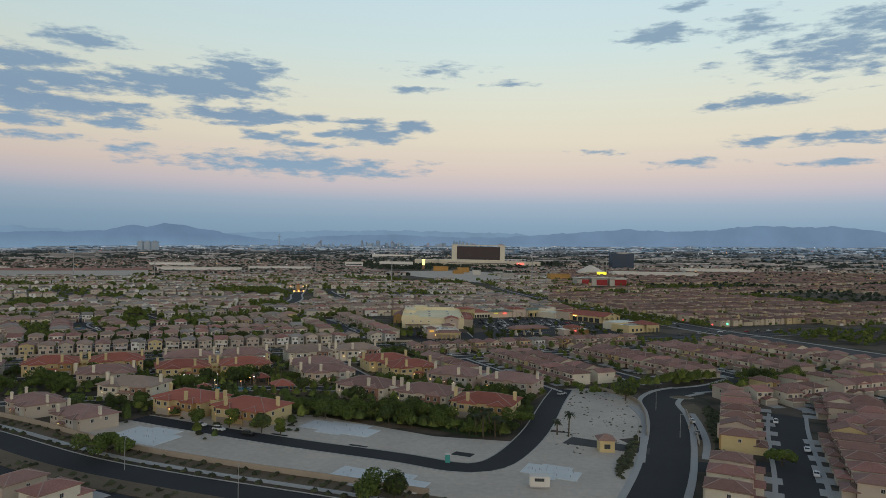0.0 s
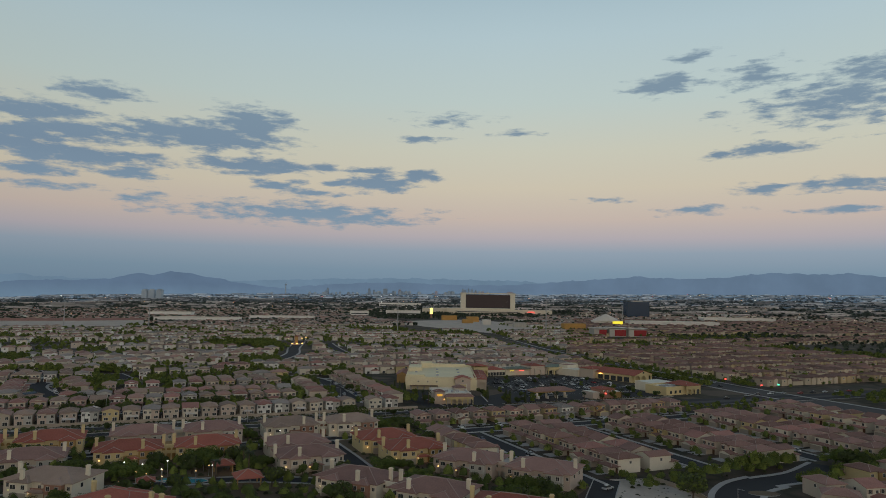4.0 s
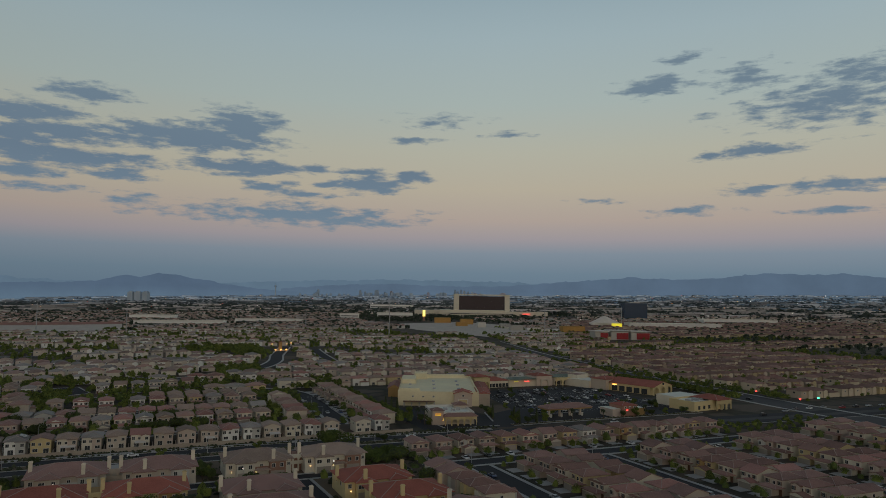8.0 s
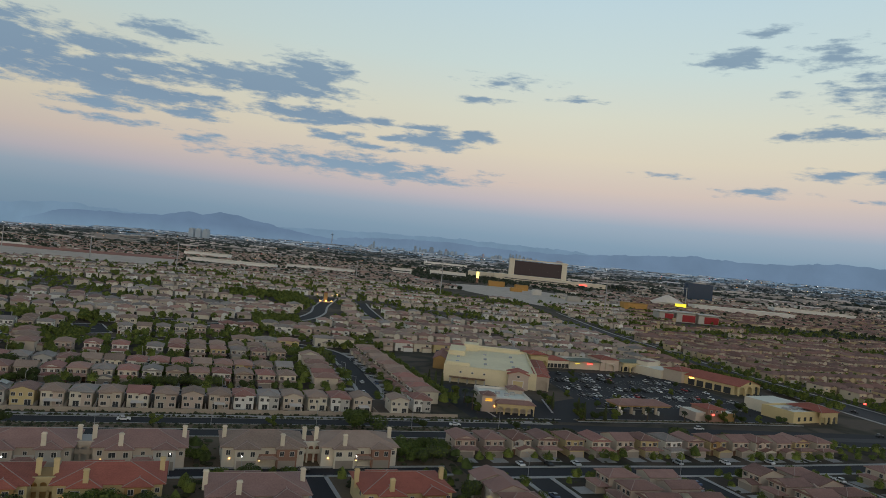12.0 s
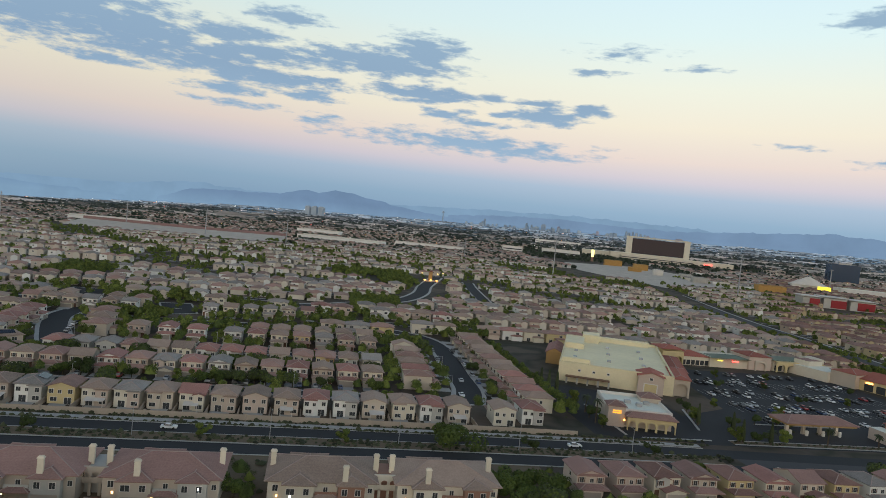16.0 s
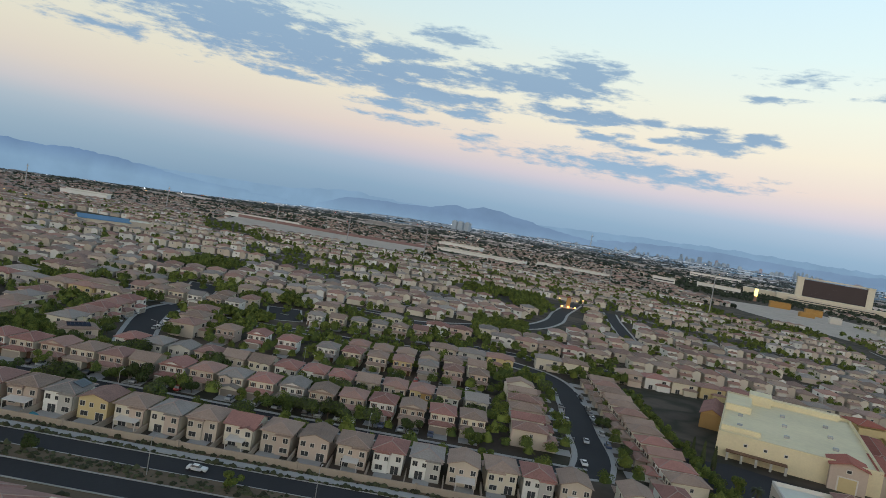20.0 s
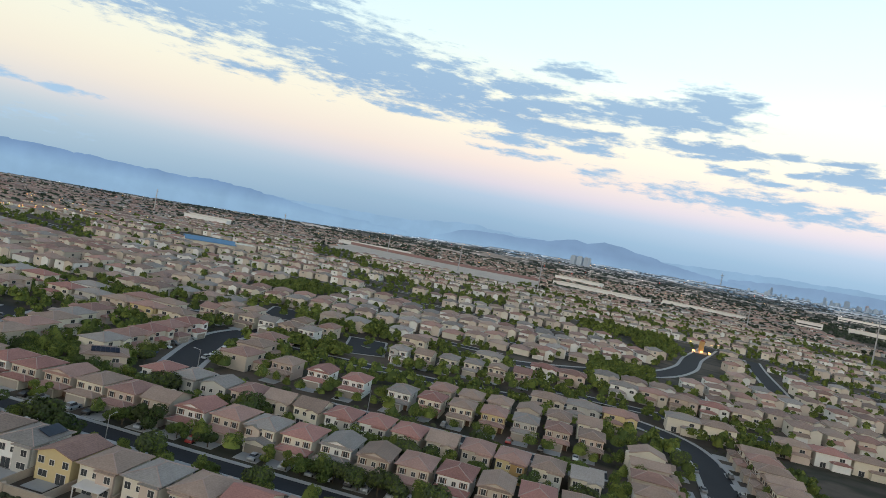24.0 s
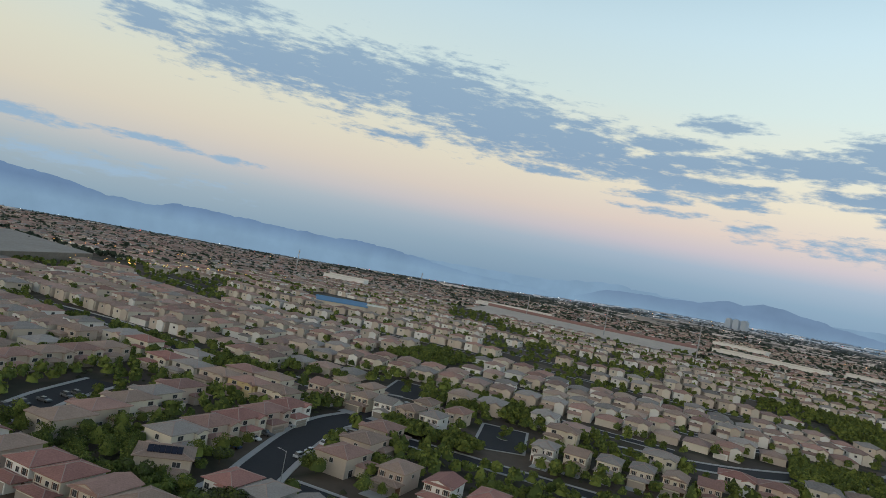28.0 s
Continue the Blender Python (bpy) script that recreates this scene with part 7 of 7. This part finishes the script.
pts = uvline((-680, 430), (-480, 366), (-440, 262), (-600, 250))
s.hull([(x, y, -1) for x, y in pts], [(x * .97 - 10, y * .97 + 12, 6 + 2 * k % 3) for k, (x, y) in enumerate(pts)], material("pale_rubble", (0.33, 0.31, 0.28), .95, .3, 3.0))
setting("rubble_slope", s, "pale grey rubble slope beyond the houses", "hill")
SCAF = material("bare_timber", (0.50, 0.30, 0.10), .9, .2, 1.0)
for u, v, w, d, h, mat in ((581, 1100, 34, 14, 11, SCAF), (600, 1020, 26, 14, 11, SCAF), (575, 905, 16, 12, 10, TRIM), (590, 800, 24, 12, 9, STUCCO["grey"]), (560, 960, 22, 12, 8, SCAF), (640, 700, 40, 16, 12, SCAF), (612, 880, 20, 10, 8, STUCCO["grey"])):
    x, y = at(u, v)
    b = landmark("building_shell", "unfinished building with bare timber frame on dirt", "building", x, y, TURN - 10)
    part("core", Shape().box(-w / 2 + .6, -d / 2 + .6, 0, w / 2 - .6, d / 2 - .6, h - .6, mat), b)
    for k in range(4):
        part("floor_edge", Shape().box(-w / 2, -d / 2, k * h / 3, w / 2, d / 2, k * h / 3 + .4, mat), b)
    for k in range(7):
        px = -w / 2 + .2 + k * (w - .8) / 6
        part("column", Shape().box(px, -d / 2, 0, px + .5, -d / 2 + .5, h, mat), b)
# clock tower of the loop road
clock = landmark("clock_tower", "ochre stone monument tower with amber lights", "tower", *at(110, 452), TURN)
part("shaft", Shape().box(-1.6, -1.6, 0, 1.6, 1.6, 9, STUCCO["ochre"]), clock)
part("cap", Shape().hip(-1.6, -1.6, 1.6, 1.6, 9, TILES["red"], .4, .6), clock)
part("base", Shape().box(-4, -3, 0, 4, 3, 1.2, STUCCO["tan"]), clock)
for x in (-5.5, 5.5, 0):
    part("lamp", Shape().box(x - .7, -4, 1.0, x + .7, -3, 2.0, AMBER), clock, "amber lamp")
# tall lattice poles
for x, y, h in ((-97, 1100, 48), (126, 1100, 52), (-478, 1100, 38), (-610, 1100, 40), (-748, 1100, 36), (-250, 1250, 34), (330, 1500, 40), (-880, 1000, 36), (-1010, 860, 36)):
    p = landmark("steel_mast", "tall slim grey steel power mast", "mast", x, y)
    part("pole", Shape().rod((0, 0, -4), (0, 0, h), .9, STEEL, .5, 6), p)
    part("crossarm", Shape().box(-3, -.2, h - 3, 3, .2, h - 2.5, STEEL), p)
# the city's towers, and the lights of the valley
# tower colours carry the bluish distance haze, painted in
CITY = material("haze_tinted_tower", (0.29, 0.35, 0.42), .8, .1, 20.0)
CITY_PALE = material("haze_tinted_pale_tower", (0.38, 0.44, 0.50), .8, .1, 20.0)
CITY_RED = material("haze_tinted_red_tower", (0.37, 0.35, 0.40), .8, .1, 20.0)


def city_tower(x, y, w, h, mat, group="towers of the city"):
    b = landmark("city_tower", "distant city tower block with haze in its colour", "tower block", x, y, rng.uniform(-20, 20))
    b["group"] = group
    part("shaft", Shape().box(-w / 2, -w / 3, -20, w / 2, w / 3, h, mat), b)
    part("crown", Shape().box(-w / 3, -w / 4, h, w / 3, w / 4, h + 4, mat), b)


needle = landmark("observation_tower", "tall pale observation tower of the far city", "tower", -1165, 4540)
part("shaft", Shape().rod((0, 0, -20), (0, 0, 62), 5, CITY_PALE, 3, 8), needle)
part("pod", Shape().rod((0, 0, 62), (0, 0, 70), 6, CITY_PALE, 10, 10), needle)
part("spire", Shape().rod((0, 0, 70), (0, 0, 88), 2, CITY_PALE, .5, 6), needle)
for x, w, h, m in ((-880, 18, 56, CITY), (-898, 16, 34, CITY_PALE), (-607, 18, 52, CITY), (-583, 16, 40, CITY), (-514, 40, 50, CITY), (-420, 22, 44, CITY_RED), (-380, 34, 30, CITY_PALE), (-289, 30, 28, CITY_PALE), (-180, 24, 34, CITY_RED), (-120, 30, 24, CITY_PALE), (-9, 16, 52, CITY), (8, 20, 44, CITY), (28, 14, 54, CITY), (50, 22, 46, CITY_PALE), (74, 18, 40, CITY), (100, 26, 34, CITY_PALE), (121, 24, 30, CITY_RED), (300, 60, 26, CITY_RED), (-1010, 22, 22, CITY_PALE), (-960, 28, 18, CITY_PALE), (-700, 26, 18, CITY_PALE), (-1250, 30, 14, CITY_PALE)):
    city_tower(x, 4520 + rng.uniform(-60, 60), w * .7, h * .8, m)
for i in range(40):
    city_tower(rng.choice((-560, -400, 0, 80, -800)) + rng.gauss(0, 60), 4560 + rng.uniform(-80, 80), rng.uniform(9, 20), rng.uniform(10, 26), rng.choice((CITY, CITY_PALE, CITY_PALE)))
for x, w in ((-1468, 26), (-1436, 26), (-1400, 28)):
    city_tower(x, 3200, w, 44, CITY_PALE)
lights = {"white": (Shape(), COOL), "amber": (Shape(), AMBER), "warm": (Shape(), WARM), "red": (Shape(), REDLIGHT), "green": (Shape(), GREENLIGHT)}
for i in range(420):
    r = 1500 + 3200 * rng.random() ** .8
    a = radians(rng.uniform(-85, 38))
    x, y = r * math.sin(a), r * math.cos(a)
    z = float(gz(x, y)) + rng.uniform(6, 11)
    k = r / 3600 * rng.uniform(.35, .95)
    lights[rng.choice(("white", "white", "warm", "white", "amber", "amber", "red"))][0].box(x - k, y - k, z - k * .5, x + k, y + k, z + k * .5, COOL)
for i in range(60):
    x, y = at(*rng.choice(((rng.uniform(-470, -440), rng.uniform(300, 520)), (rng.uniform(-620, -450), rng.uniform(420, 640)))))
    lights["amber"][0].box(x - .22, y - .22, 6, x + .22, y + .22, 6.4, COOL)
for u, v, k in ((300, 24, "red"), (296, -8, "red"), (310, -8, "green"), (120, 470, "amber"), (128, 486, "amber"), (105, 470, "amber"), (540, 1400, "red"), (560, 1420, "green")):
    x, y = at(u, v)
    lights[k][0].box(x - .4, y - .4, 5.4, x + .4, y + .4, 6.2, COOL)
for key, (s, mat) in lights.items():
    s.mats = [mat]
    setting("city_lights", s, "small %s lights scattered over the valley" % key, "lights", "stuff")

# ---- glowing backdrops with painted haze: the valley's distance, and the mountains ----
m = bpy.data.materials.new("valley_haze_glow")
m.use_nodes = True
n = Nodes(m.node_tree)
p = m.node_tree.nodes["Principled BSDF"]
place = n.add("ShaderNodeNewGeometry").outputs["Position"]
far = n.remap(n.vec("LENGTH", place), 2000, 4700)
# haze painted as glow on the sheet, paler and bluer farther out
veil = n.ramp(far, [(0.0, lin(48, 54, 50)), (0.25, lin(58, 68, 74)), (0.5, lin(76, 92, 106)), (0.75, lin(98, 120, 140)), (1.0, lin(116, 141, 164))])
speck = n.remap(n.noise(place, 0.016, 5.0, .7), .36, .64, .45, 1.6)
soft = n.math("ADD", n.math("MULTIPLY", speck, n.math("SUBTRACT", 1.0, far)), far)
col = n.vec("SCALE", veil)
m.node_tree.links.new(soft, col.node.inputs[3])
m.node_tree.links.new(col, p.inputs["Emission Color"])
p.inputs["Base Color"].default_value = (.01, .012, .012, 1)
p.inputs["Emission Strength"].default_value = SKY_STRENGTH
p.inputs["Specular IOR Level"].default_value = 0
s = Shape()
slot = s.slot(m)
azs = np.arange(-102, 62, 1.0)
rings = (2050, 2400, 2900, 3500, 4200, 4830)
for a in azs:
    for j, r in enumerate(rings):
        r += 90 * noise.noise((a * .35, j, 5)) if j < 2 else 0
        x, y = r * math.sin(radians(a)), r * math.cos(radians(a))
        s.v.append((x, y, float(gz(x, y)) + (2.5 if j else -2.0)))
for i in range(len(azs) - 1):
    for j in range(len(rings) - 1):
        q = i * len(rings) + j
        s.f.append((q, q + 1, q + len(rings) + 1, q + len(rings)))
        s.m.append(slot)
setting("backdrop_valley", s, "glowing backdrop of the valley's hazy blue-green distance", "valley")
RIDGES = (("west_range", 4780, 0, ((-100, 2.4), (-88, 2.0), (-82, 1.5), (-80, 1.55), (-77.6, 1.2), (-75, 1.05), (-72, .5), (-69, .32), (-66.7, .8), (-64, .78), (-59.5, .62), (-55.7, .55), (-53, .72), (-50, .5), (-45, -.1), (-38, -.4))),
    ("middle_range", 4700, 1, ((-36, -.3), (-33.8, .6), (-31.8, .75), (-29.3, .8), (-27, 1.0), (-25.1, 1.5), (-24.3, 1.27), (-22.9, 1.66), (-20.9, 1.37), (-18.6, .99), (-16, .6), (-12, .3))),
    ("east_range", 4760, 2, ((-14, .6), (-9.7, 1.0), (-5, 1.15), (0, 1.0), (4.3, 1.1), (8.4, 1.46), (11.1, 1.68), (13.8, 1.89), (17.2, 1.75), (20.1, 1.86), (23.1, 2.27), (25.6, 2.15), (28.5, 2.19), (31.5, 1.84), (40, 1.6), (60, 1.2))),
    ("far_range", 4840, 3, ((-60, .2), (-45, .35), (-38, .55), (-34, 1.15), (-30, .95), (-20, .9), (-12, 1.3), (-5, 1.5), (3, 1.45), (10, 1.2), (30, 1.0))))
# haze colour that each range gives off as glow
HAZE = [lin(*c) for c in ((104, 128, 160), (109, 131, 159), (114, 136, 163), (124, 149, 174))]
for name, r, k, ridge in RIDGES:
    m = bpy.data.materials.new("mountain_haze_glow")
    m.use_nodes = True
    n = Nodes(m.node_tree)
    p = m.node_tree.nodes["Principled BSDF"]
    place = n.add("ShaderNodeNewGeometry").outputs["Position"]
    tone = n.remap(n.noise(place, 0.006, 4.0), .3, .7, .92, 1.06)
    # painted haze: the glow turns paler towards the mountains' foot
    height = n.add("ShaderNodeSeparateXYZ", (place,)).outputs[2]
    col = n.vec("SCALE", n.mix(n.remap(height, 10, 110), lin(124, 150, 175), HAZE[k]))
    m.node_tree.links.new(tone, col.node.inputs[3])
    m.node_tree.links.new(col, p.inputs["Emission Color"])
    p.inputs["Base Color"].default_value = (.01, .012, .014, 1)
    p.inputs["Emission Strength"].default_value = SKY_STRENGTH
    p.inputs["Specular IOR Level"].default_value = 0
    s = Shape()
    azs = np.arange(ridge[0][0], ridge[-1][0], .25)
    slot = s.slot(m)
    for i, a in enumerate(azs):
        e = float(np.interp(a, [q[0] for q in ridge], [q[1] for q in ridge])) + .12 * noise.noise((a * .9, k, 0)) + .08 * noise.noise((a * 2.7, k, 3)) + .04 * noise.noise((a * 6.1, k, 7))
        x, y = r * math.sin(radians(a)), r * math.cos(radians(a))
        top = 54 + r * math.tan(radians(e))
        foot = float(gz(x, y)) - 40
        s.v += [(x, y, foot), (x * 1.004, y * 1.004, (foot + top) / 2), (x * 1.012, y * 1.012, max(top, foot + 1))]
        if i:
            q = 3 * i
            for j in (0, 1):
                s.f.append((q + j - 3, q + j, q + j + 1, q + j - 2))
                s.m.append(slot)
    setting("backdrop_" + name, s, "desert mountain range on the horizon, glowing haze blue", "mountains")
